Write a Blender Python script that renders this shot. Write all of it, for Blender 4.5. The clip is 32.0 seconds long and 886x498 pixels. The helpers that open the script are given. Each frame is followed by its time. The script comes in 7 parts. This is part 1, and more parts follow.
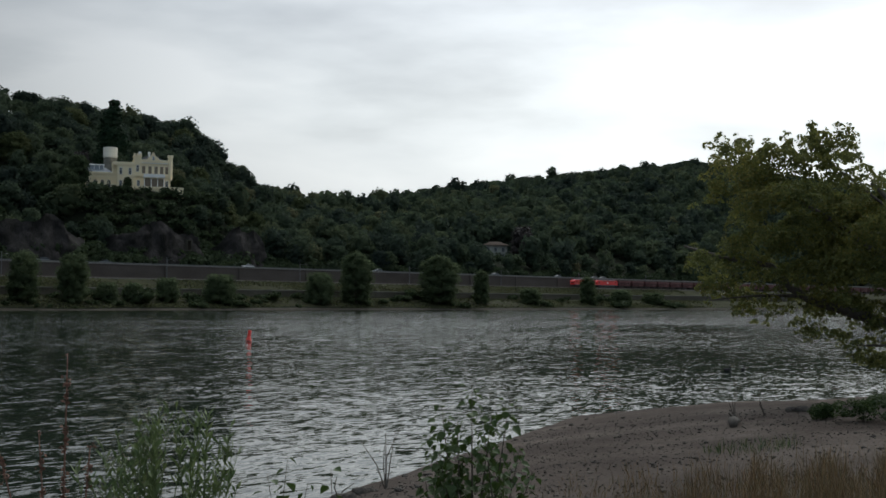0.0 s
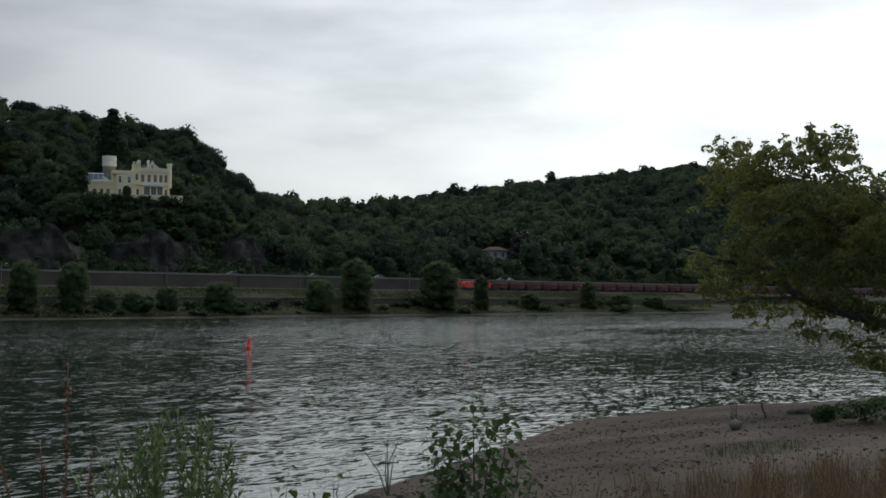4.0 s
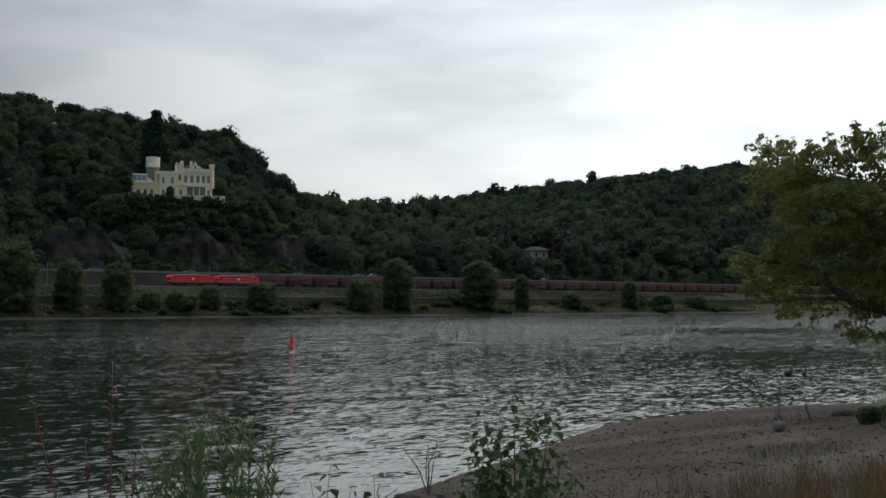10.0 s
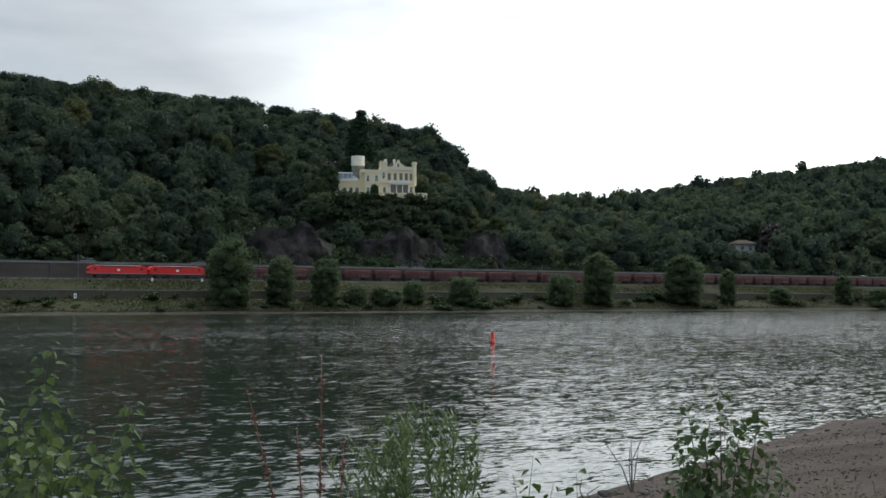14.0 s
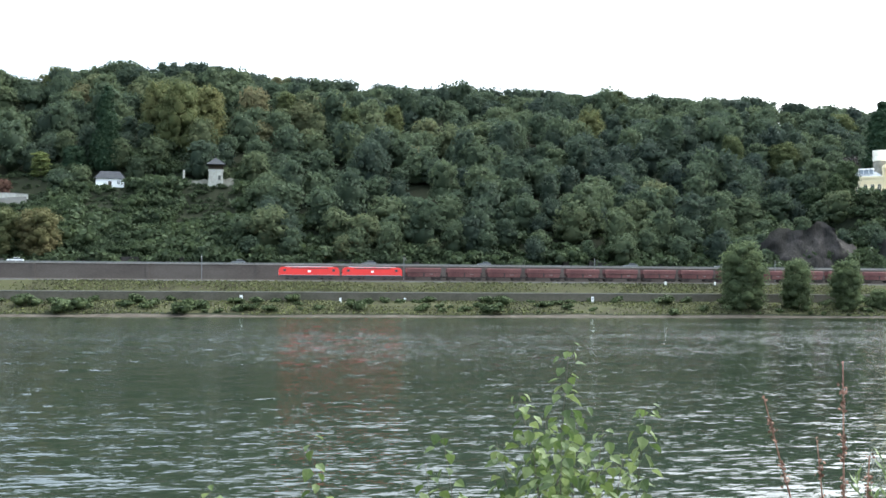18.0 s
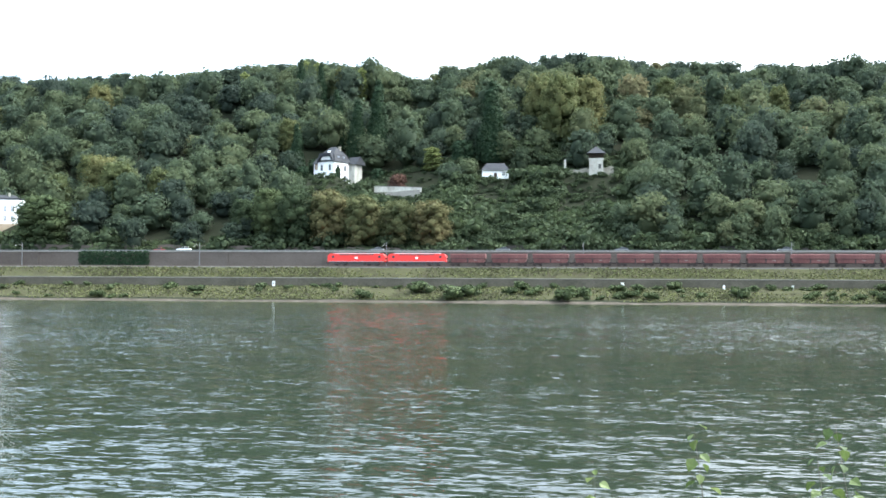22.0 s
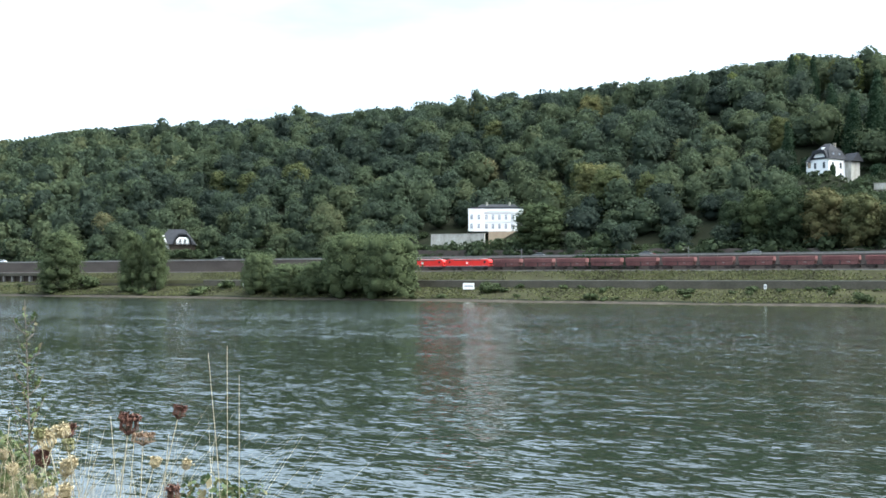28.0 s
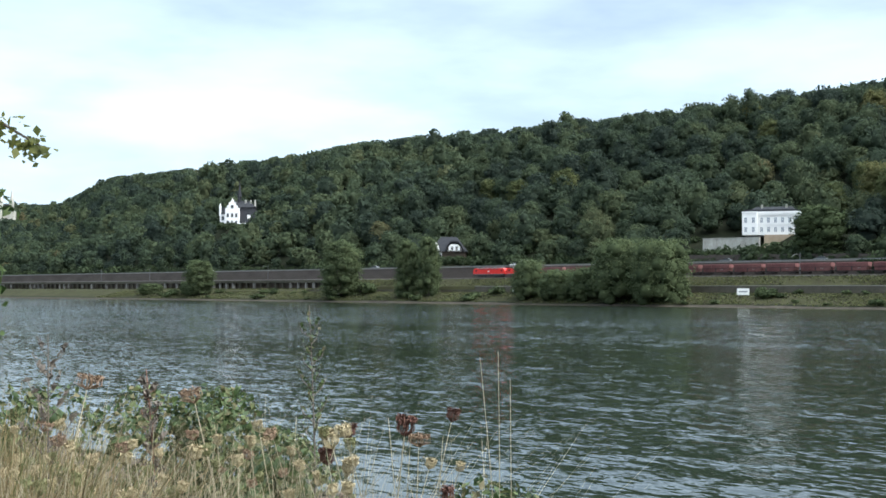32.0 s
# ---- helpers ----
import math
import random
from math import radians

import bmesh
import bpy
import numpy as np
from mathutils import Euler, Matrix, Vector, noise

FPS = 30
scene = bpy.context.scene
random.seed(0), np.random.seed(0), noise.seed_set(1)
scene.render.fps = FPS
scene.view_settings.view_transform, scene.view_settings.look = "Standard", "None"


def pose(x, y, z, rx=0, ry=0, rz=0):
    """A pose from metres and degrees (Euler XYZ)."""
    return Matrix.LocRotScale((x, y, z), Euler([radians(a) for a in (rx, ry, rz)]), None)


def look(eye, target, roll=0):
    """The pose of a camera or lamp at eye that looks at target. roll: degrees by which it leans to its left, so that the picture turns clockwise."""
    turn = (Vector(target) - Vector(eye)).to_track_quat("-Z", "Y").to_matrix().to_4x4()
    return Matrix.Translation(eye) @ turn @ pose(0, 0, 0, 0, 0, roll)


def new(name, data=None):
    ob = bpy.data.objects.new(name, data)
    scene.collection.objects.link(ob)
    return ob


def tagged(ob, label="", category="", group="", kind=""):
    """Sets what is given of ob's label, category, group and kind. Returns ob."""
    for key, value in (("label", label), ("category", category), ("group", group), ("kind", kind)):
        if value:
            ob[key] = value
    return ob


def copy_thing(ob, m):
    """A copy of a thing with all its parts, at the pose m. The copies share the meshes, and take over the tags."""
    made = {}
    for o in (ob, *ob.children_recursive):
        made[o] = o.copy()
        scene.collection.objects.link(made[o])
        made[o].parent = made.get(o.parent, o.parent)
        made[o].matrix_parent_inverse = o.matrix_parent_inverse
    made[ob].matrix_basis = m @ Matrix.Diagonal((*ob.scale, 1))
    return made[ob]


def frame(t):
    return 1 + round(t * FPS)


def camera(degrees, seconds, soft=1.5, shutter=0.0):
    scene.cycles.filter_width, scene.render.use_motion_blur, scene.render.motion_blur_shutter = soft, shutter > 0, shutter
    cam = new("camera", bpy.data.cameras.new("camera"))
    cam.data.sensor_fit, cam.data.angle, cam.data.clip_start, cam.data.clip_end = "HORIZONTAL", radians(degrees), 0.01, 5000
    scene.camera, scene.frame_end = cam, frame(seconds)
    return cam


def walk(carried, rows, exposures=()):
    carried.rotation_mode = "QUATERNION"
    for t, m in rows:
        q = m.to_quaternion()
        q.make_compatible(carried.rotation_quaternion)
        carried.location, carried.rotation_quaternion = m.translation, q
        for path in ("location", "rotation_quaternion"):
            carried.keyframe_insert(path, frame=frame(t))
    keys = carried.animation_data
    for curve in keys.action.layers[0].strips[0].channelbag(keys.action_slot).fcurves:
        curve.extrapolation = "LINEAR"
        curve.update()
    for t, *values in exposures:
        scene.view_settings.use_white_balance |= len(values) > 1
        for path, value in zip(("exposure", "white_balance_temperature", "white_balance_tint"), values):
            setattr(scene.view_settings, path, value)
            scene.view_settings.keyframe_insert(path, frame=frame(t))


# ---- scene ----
# The river runs along x, the far bank lies ahead along y, the water stands at z = 0.
EXPOSURES = [(0.0, -0.72), (12.0, -0.72), (13.0, -0.75), (14.0, 0.05), (15.5, 0.8), (16.0, 1.0), (17.0, 1.55), (18.0, 1.9), (20.0, 2.05),
             (22.0, 2.3), (24.0, 2.28), (25.0, 2.1), (26.5, 1.9), (28.0, 1.7), (30.0, 1.3), (32.0, 1.15)]
cam = camera(42.0, 32.0, soft=1.6)
PATH = [
    (0.0, 92.64, -0.31, -46.75),
    (0.5, 92.64, -0.31, -46.83),
    (1.0, 92.64, -0.31, -46.89),
    (1.5, 92.64, -0.31, -46.95),
    (2.0, 92.86, -0.21, -46.96),
    (2.5, 92.78, 0.14, -46.73),
    (3.0, 92.85, 0.14, -46.77),
    (3.5, 92.90, 0.19, -46.78),
    (5.5, 92.92, 0.31, -46.51),
    (6.0, 92.85, 0.27, -46.44),
    (6.5, 92.87, 0.30, -46.33),
    (7.0, 92.81, 0.34, -45.27),
    (7.5, 92.81, 0.29, -44.59),
    (8.0, 92.91, 0.25, -44.68),
    (8.5, 92.81, 0.28, -44.64),
    (9.0, 92.79, 0.17, -44.69),
    (9.5, 92.92, 0.19, -44.72),
    (10.0, 92.92, 0.16, -44.72),
    (10.5, 92.92, 0.17, -44.69),
    (11.0, 92.93, 0.20, -44.73),
    (11.5, 92.90, 0.09, -44.73),
    (12.0, 92.80, 0.14, -44.39),
    (12.5, 92.71, 0.24, -43.67),
    (13.0, 92.66, 0.24, -41.14),
    (13.5, 92.67, 0.17, -37.92),
    (15.5, 92.73, -0.00, -25.33),
    (16.0, 92.75, 0.03, -21.83),
    (16.5, 92.87, -0.03, -18.33),
    (17.0, 92.93, -0.16, -14.83),
    (17.5, 92.88, -0.22, -12.11),
    (18.0, 92.85, -0.17, -9.74),
    (18.5, 92.79, -0.15, -7.90),
    (19.0, 92.76, -0.06, -6.53),
    (19.5, 92.72, 0.07, -4.74),
    (20.0, 92.63, -0.02, -2.13),
    (20.5, 92.48, -0.16, 0.56),
    (21.0, 92.26, -0.25, 3.56),
    (21.5, 92.22, -0.34, 6.35),
    (22.0, 92.14, -0.36, 9.01),
    (22.5, 92.18, -0.25, 11.62),
    (23.0, 92.13, -0.34, 14.74),
    (23.5, 92.10, -0.46, 17.40),
    (24.0, 92.15, -0.46, 19.82),
    (24.5, 92.13, -0.50, 21.53),
    (25.0, 92.06, -0.51, 23.06),
    (25.5, 92.09, -0.52, 24.60),
    (27.5, 92.12, -0.50, 31.43),
    (28.0, 92.14, -0.44, 32.95),
    (28.5, 92.24, -0.44, 34.41),
    (29.0, 92.31, -0.44, 36.12),
    (29.5, 92.41, -0.38, 38.01),
    (30.0, 92.45, -0.35, 40.20),
    (30.5, 92.49, -0.49, 41.83),
    (31.0, 92.46, -0.42, 43.27),
    (31.5, 92.46, -0.38, 44.76),
    (32.0, 92.33, -0.40, 46.25),
]
walk(cam, [(t, pose(0, 0, 3.0, rx, ry, rz)) for t, rx, ry, rz in PATH], EXPOSURES)

# ---- world and sun ----
SUN_AZ, SUN_EL = -66.0, 42.0      # degrees to the left of +y, and up
sun_way = Vector((-math.sin(radians(SUN_AZ)) * math.cos(radians(SUN_EL)), math.cos(radians(SUN_AZ)) * math.cos(radians(SUN_EL)), math.sin(radians(SUN_EL))))


def make_world():
    world = bpy.data.worlds.new("overcast_sky")
    scene.world = world
    world.use_nodes = True
    nt = world.node_tree
    nt.nodes.clear()
    N, L = nt.nodes.new, nt.links.new
    out, bg = N("ShaderNodeOutputWorld"), N("ShaderNodeBackground")
    sky = N("ShaderNodeTexSky")
    sky.sky_type = "NISHITA"
    sky.sun_disc = False
    sky.sun_elevation = radians(SUN_EL)
    sky.sun_rotation = radians(-SUN_AZ)
    sky.dust_density = 3.0
    dim = N("ShaderNodeMixRGB")
    dim.blend_type, dim.inputs[0].default_value, dim.inputs[2].default_value = "MULTIPLY", 1.0, (0.1, 0.1, 0.1, 1)
    L(sky.outputs[0], dim.inputs[1])
    co, mp = N("ShaderNodeTexCoord"), N("ShaderNodeMapping")
    mp.inputs["Scale"].default_value = (1.6, 1.6, 6.0)
    mp.inputs["Rotation"].default_value = (0.1, -0.15, 0.6)
    L(co.outputs["Generated"], mp.inputs[0])
    big, fine = N("ShaderNodeTexNoise"), N("ShaderNodeTexNoise")
    for n, sc, dt in ((big, 1.1, 6.0), (fine, 3.1, 8.0)):
        n.inputs["Scale"].default_value, n.inputs["Detail"].default_value, n.inputs["Roughness"].default_value = sc, dt, 0.5
        L(mp.outputs[0], n.inputs[0])
    mixn = N("ShaderNodeMixRGB")
    mixn.inputs[0].default_value = 0.35
    L(big.outputs[0], mixn.inputs[1])
    L(fine.outputs[0], mixn.inputs[2])
    ramp = N("ShaderNodeValToRGB")
    ramp.color_ramp.elements[0].position, ramp.color_ramp.elements[0].color = 0.36, (0.40, 0.45, 0.49, 1)
    ramp.color_ramp.elements[1].position, ramp.color_ramp.elements[1].color = 0.62, (0.70, 0.74, 0.77, 1)
    L(mixn.outputs[0], ramp.inputs[0])
    # the cloud is brighter round the hidden sun
    dot, glow = N("ShaderNodeVectorMath"), N("ShaderNodeValToRGB")
    dot.operation = "DOT_PRODUCT"
    dot.inputs[1].default_value = sun_way
    L(co.outputs["Generated"], dot.inputs[0])
    e = glow.color_ramp.elements
    e[0].position, e[0].color = 0.10, (0.79, 0.94, 1.09, 1)
    e[1].position, e[1].color = 0.97, (6.2, 6.1, 5.9, 1)
    e.new(0.66).color = (1.2, 1.21, 1.22, 1)
    e.new(0.84).color = (3.0, 2.98, 2.93, 1)
    L(dot.outputs["Value"], glow.inputs[0])
    # a bright gap low over the hills, the grey deck of cloud above it, brighter again overhead
    sep, up, dome = N("ShaderNodeSeparateXYZ"), N("ShaderNodeValToRGB"), N("ShaderNodeMixRGB")
    L(co.outputs["Generated"], sep.inputs[0])
    L(sep.outputs[2], up.inputs[0])
    u = up.color_ramp.elements
    u[0].position, u[0].color = 0.06, (0.98, 0.97, 0.94, 1)
    u[1].position, u[1].color = 1.0, (2.0, 2.0, 2.0, 1)
    u.new(0.16).color = (0.92, 0.92, 0.91, 1)
    u.new(0.25).color = (0.70, 0.71, 0.73, 1)
    u.new(0.45).color = (1.10, 1.11, 1.13, 1)
    dome.blend_type, dome.inputs[0].default_value = "MULTIPLY", 1.0
    L(glow.outputs[0], dome.inputs[1])
    L(up.outputs[0], dome.inputs[2])
    lit = N("ShaderNodeMixRGB")
    lit.blend_type, lit.inputs[0].default_value = "MULTIPLY", 1.0
    L(ramp.outputs[0], lit.inputs[1])
    L(dome.outputs[0], lit.inputs[2])
    both = N("ShaderNodeMixRGB")
    cover = N("ShaderNodeMapRange")
    cover.inputs["From Min"].default_value, cover.inputs["From Max"].default_value = 0.40, 0.54
    cover.inputs["To Min"].default_value, cover.inputs["To Max"].default_value = 0.62, 0.97
    L(mixn.outputs[0], cover.inputs[0])
    L(cover.outputs[0], both.inputs[0])
    L(dim.outputs[0], both.inputs[1])
    L(lit.outputs[0], both.inputs[2])
    L(both.outputs[0], bg.inputs[0])
    bg.inputs[1].default_value = 1.0
    L(bg.outputs[0], out.inputs[0])


make_world()
sun = new("sun", bpy.data.lights.new("sun", "SUN"))
sun.data.energy, sun.data.angle, sun.data.color = 0.4, radians(25), (1.0, 0.97, 0.92)
sun.matrix_world = look(sun_way * 100, (0, 0, 0))

# ---- materials ----
def material(name, colors, scale=1.0, rough=0.8, bump=0.3, detail_scale=None, metal=0.0, spec=0.3, coords="Object", stretch=(1, 1, 1), tint=None, island=0.0, translucent=0.0, seed=0.0, bump_dist=0.05, each=0.0):
    """Two scales of noise between the given colours, a fine bump; tint: the name of a mesh attribute that shifts the colour."""
    m = bpy.data.materials.new(name)
    m.use_nodes = True
    nt = m.node_tree
    N, L = nt.nodes.new, nt.links.new
    p = nt.nodes["Principled BSDF"]
    p.inputs["Roughness"].default_value, p.inputs["Metallic"].default_value = rough, metal
    p.inputs["Specular IOR Level"].default_value = spec
    co, mp = N("ShaderNodeTexCoord"), N("ShaderNodeMapping")
    mp.inputs["Scale"].default_value = stretch
    mp.inputs["Location"].default_value = (seed, seed * 0.7, 0)
    L(co.outputs[coords], mp.inputs[0])
    big, fine = N("ShaderNodeTexNoise"), N("ShaderNodeTexNoise")
    big.inputs["Scale"].default_value, big.inputs["Detail"].default_value = scale, 5
    fine.inputs["Scale"].default_value, fine.inputs["Detail"].default_value = detail_scale or scale * 9, 4
    L(mp.outputs[0], big.inputs[0])
    L(mp.outputs[0], fine.inputs[0])
    mx = N("ShaderNodeMixRGB")
    mx.inputs[0].default_value = 0.4
    L(big.outputs[0], mx.inputs[1])
    L(fine.outputs[0], mx.inputs[2])
    value = mx.outputs[0]
    if tint:
        at, add = N("ShaderNodeAttribute"), N("ShaderNodeMixRGB")
        at.attribute_name = tint
        add.inputs[0].default_value = 0.72
        L(value, add.inputs[1])
        L(at.outputs["Fac"], add.inputs[2])
        value = add.outputs[0]
    if island:
        geo, isl = N("ShaderNodeNewGeometry"), N("ShaderNodeMixRGB")
        isl.inputs[0].default_value = island
        L(value, isl.inputs[1])
        L(geo.outputs["Random Per Island"], isl.inputs[2])
        value = isl.outputs[0]
    if each:
        info, eq = N("ShaderNodeObjectInfo"), N("ShaderNodeMixRGB")
        eq.inputs[0].default_value = each
        L(value, eq.inputs[1])
        L(info.outputs["Random"], eq.inputs[2])
        value = eq.outputs[0]
    ramp = N("ShaderNodeValToRGB")
    el = ramp.color_ramp.elements
    lo, hi = (0.3, 0.7) if not tint else (0.1, 0.9)
    el[0].position, el[0].color = lo, (*colors[0], 1)
    el[1].position, el[1].color = hi, (*colors[-1], 1)
    for i, c in enumerate(colors[1:-1]):
        el.new(lo + (hi - lo) * (i + 1) / (len(colors) - 1)).color = (*c, 1)
    L(value, ramp.inputs[0])
    L(ramp.outputs[0], p.inputs["Base Color"])
    if bump:
        b = N("ShaderNodeBump")
        b.inputs["Strength"].default_value, b.inputs["Distance"].default_value = bump, bump_dist
        L(fine.outputs[0], b.inputs["Height"])
        L(b.outputs[0], p.inputs["Normal"])
    if translucent:
        tr, mix = N("ShaderNodeBsdfTranslucent"), N("ShaderNodeMixShader")
        L(ramp.outputs[0], tr.inputs[0])
        mix.inputs[0].default_value = translucent
        L(p.outputs[0], mix.inputs[1])
        L(tr.outputs[0], mix.inputs[2])
        L(mix.outputs[0], nt.nodes["Material Output"].inputs[0])
    return m


# the river's waves: texture scale, stretch, detail, turn, tilt
WAVES = ((1.1, (0.6, 1.1, 1), 1, 0.15, 0.07), (2.6, (0.5, 1.3, 1), 1, 0.05, 0.13), (5.0, (0.5, 1.5, 1), 1, -0.05, 0.23), (10.0, (0.5, 1.4, 1), 1, 0.1, 0.17), (24.0, (0.7, 1.2, 1), 1, 0.1, 0.08))
GUST, TRAINS = (0.65, 1.3), (0.55, 1.4)
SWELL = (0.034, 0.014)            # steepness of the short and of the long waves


def water_material():
    """Wind-ruffled river: waves of many lengths tilt the surface, stronger in some patches than in others."""
    m = bpy.data.materials.new("river_water")
    m.use_nodes = True
    nt = m.node_tree
    N, L = nt.nodes.new, nt.links.new
    p = nt.nodes["Principled BSDF"]
    p.inputs["Base Color"].default_value = (0.013, 0.019, 0.013, 1)
    p.inputs["Roughness"].default_value, p.inputs["IOR"].default_value = 0.045, 1.33
    co = N("ShaderNodeTexCoord")

    def layer(scale, stretch, detail, turn, colour=True):
        mp, n = N("ShaderNodeMapping"), N("ShaderNodeTexNoise")
        mp.inputs["Scale"].default_value = stretch
        mp.inputs["Rotation"].default_value = (0, 0, turn)
        n.inputs["Scale"].default_value, n.inputs["Detail"].default_value = scale, detail
        L(co.outputs["Object"], mp.inputs[0])
        L(mp.outputs[0], n.inputs[0])
        return n.outputs["Color"] if colour else n.outputs[0]

    def vec(op, a, b):
        v = N("ShaderNodeVectorMath")
        v.operation = op
        for k, q in enumerate((a, b)):
            if isinstance(q, tuple):
                v.inputs[k].default_value = q
            else:
                L(q, v.inputs[k])
        return v.outputs[0]

    def span(value, a, b, lo, hi):
        r = N("ShaderNodeMapRange")
        for key, q in zip(("From Min", "From Max", "To Min", "To Max"), (a, b, lo, hi)):
            r.inputs[key].default_value = q
        L(value, r.inputs[0])
        return r.outputs[0]

    total = None
    for scale, stretch, detail, turn, tilt in WAVES:
        c = vec("MULTIPLY", vec("SUBTRACT", layer(scale, stretch, detail, turn), (0.5, 0.5, 0.5)), (tilt * 0.9, tilt, 0.0))
        total = c if total is None else vec("ADD", total, c)
    # gusts, and short trains of steeper waves
    gust = span(layer(0.035, (0.8, 1.0, 1), 5, 0.3, False), 0.36, 0.64, GUST[0], GUST[1])
    train = span(layer(1.0, (0.7, 1.0, 1), 2, 0.1, False), 0.34, 0.66, TRAINS[0], TRAINS[1])
    parts = N("ShaderNodeSeparateXYZ")
    L(co.outputs["Object"], parts.inputs[0])
    total = vec("MULTIPLY", vec("MULTIPLY", vec("MULTIPLY", total, gust), train), span(parts.outputs[1], 15.0, 110.0, 0.8, 1.9))
    normal = N("ShaderNodeVectorMath")
    normal.operation = "NORMALIZE"
    L(vec("ADD", total, N("ShaderNodeNewGeometry").outputs["Normal"]), normal.inputs[0])
    L(normal.outputs[0], p.inputs["Normal"])
    return m


def glass_material(name, color):
    m = bpy.data.materials.new(name)
    m.use_nodes = True
    p = m.node_tree.nodes["Principled BSDF"]
    p.inputs["Base Color"].default_value = (*color, 1)
    p.inputs["Roughness"].default_value, p.inputs["IOR"].default_value = 0.08, 1.5
    return m


# leaf tones; the dark end is tinted blue to imitate hazy, sky-lit shadow
GREENS = ((0.024, 0.035, 0.030), (0.036, 0.051, 0.038), (0.051, 0.071, 0.044), (0.069, 0.088, 0.048), (0.095, 0.103, 0.054), (0.125, 0.107, 0.060))
M_FOREST = material("forest_leaves", GREENS, 0.25, 0.8, 0.0, 2.0, tint="tint", island=0.08, translucent=0.45, spec=0.06)
M_BANKTREE = material("bank_tree_leaves", ((0.056, 0.076, 0.042), (0.082, 0.106, 0.054), (0.116, 0.144, 0.070)), 0.3, 0.85, 0.0, 3.0, island=0.2, translucent=0.5, spec=0.06)
M_AUTUMN = material("chestnut_leaves", ((0.048, 0.060, 0.030), (0.070, 0.078, 0.036), (0.090, 0.085, 0.040), (0.102, 0.078, 0.042)), 0.1, 0.8, 0.0, 2.0, island=0.1, translucent=0.3, spec=0.06, each=0.2)
M_CONIFER = material("conifer_needles", ((0.012, 0.026, 0.015), (0.020, 0.038, 0.020), (0.032, 0.052, 0.026)), 0.4, 0.8, 0.0, 3.0, island=0.15, spec=0.08, translucent=0.15)
M_DARKTREE = material("copper_beech_leaves", ((0.012, 0.010, 0.010), (0.022, 0.016, 0.014), (0.03, 0.02, 0.016)), 0.4, 0.7, 0.2, 3.0, island=0.3)
M_SHRUB = material("shrub_leaves", ((0.030, 0.042, 0.022), (0.048, 0.066, 0.030), (0.078, 0.098, 0.042)), 0.12, 0.8, 0.0, 1.0, island=0.3, translucent=0.25, spec=0.1)
M_IVY = material("ivy_leaves", ((0.023, 0.034, 0.020), (0.037, 0.053, 0.027), (0.060, 0.080, 0.036)), 0.08, 0.8, 0.0, 0.6, island=0.12, translucent=0.35, spec=0.1)
M_BROWNROOF = material("brown_tile_roof", ((0.045, 0.034, 0.028), (0.085, 0.066, 0.054)), 0.6, 0.9, 0.3, 6, spec=0.03)
M_RUBBLE = material("old_rubble_masonry", ((0.11, 0.105, 0.085), (0.20, 0.19, 0.16), (0.30, 0.285, 0.24)), 0.5, 0.95, 0.5, 3.0, spec=0.03)
M_LIME = material("lime_tree_leaves", ((0.028, 0.042, 0.024), (0.044, 0.062, 0.030), (0.066, 0.084, 0.038)), 0.2, 0.85, 0.0, 2.0, island=0.12, translucent=0.35, spec=0.06, each=0.25)
M_BANKHERB = material("embankment_herbs", ((0.032, 0.032, 0.021), (0.047, 0.050, 0.028), (0.096, 0.106, 0.042), (0.072, 0.062, 0.044)), 0.07, 0.8, 0.0, 0.5, island=0.25, translucent=0.3, spec=0.1)
M_OAK = material("olive_oak_leaves", ((0.048, 0.064, 0.030), (0.078, 0.090, 0.038), (0.120, 0.116, 0.050)), 0.15, 0.8, 0.0, 2.0, island=0.15, translucent=0.35, spec=0.06, each=0.3)
M_PALELEAF = material("pale_yellow_green_leaves", ((0.085, 0.110, 0.040), (0.125, 0.150, 0.055), (0.17, 0.19, 0.075)), 0.2, 0.8, 0.0, 2.0, island=0.2, translucent=0.35, spec=0.06)
M_REDBUSH = material("reddish_brown_leaves", ((0.050, 0.032, 0.026), (0.080, 0.044, 0.034), (0.105, 0.062, 0.042)), 0.3, 0.8, 0.0, 2.0, island=0.2, translucent=0.3, spec=0.06)
M_BARK = material("bark", ((0.05, 0.042, 0.034), (0.11, 0.095, 0.075)), 3.0, 0.9, 0.6, 20, stretch=(1, 1, 0.3))
M_GRASS = material("bank_grass", ((0.022, 0.019, 0.013), (0.029, 0.029, 0.016), (0.038, 0.040, 0.020), (0.042, 0.035, 0.024)), 0.16, 0.9, 0.6, 2.2, spec=0.03)
M_GROUND = material("woodland_floor", ((0.009, 0.010, 0.007), (0.014, 0.017, 0.010), (0.022, 0.022, 0.015)), 0.12, 0.95, 0.6, 1.7, spec=0.03)
M_GRAVEL = material("beach_gravel", ((0.034, 0.027, 0.022), (0.064, 0.051, 0.043), (0.120, 0.100, 0.085)), 0.5, 0.95, 0.8, 14.0, bump_dist=0.03, spec=0.03)
M_SHORE = material("wet_shore_gravel", ((0.026, 0.022, 0.018), (0.046, 0.040, 0.032), (0.080, 0.070, 0.058)), 0.4, 0.9, 0.6, 3.0, spec=0.03)
M_WATER = water_material()
M_BALLAST = material("track_ballast", ((0.07, 0.06, 0.055), (0.14, 0.125, 0.11)), 1.0, 0.95, 0.5, 8, spec=0.03)
M_STEEL = material("rail_steel", ((0.10, 0.075, 0.06), (0.18, 0.15, 0.13)), 2.0, 0.5, 0.1, metal=0.6)
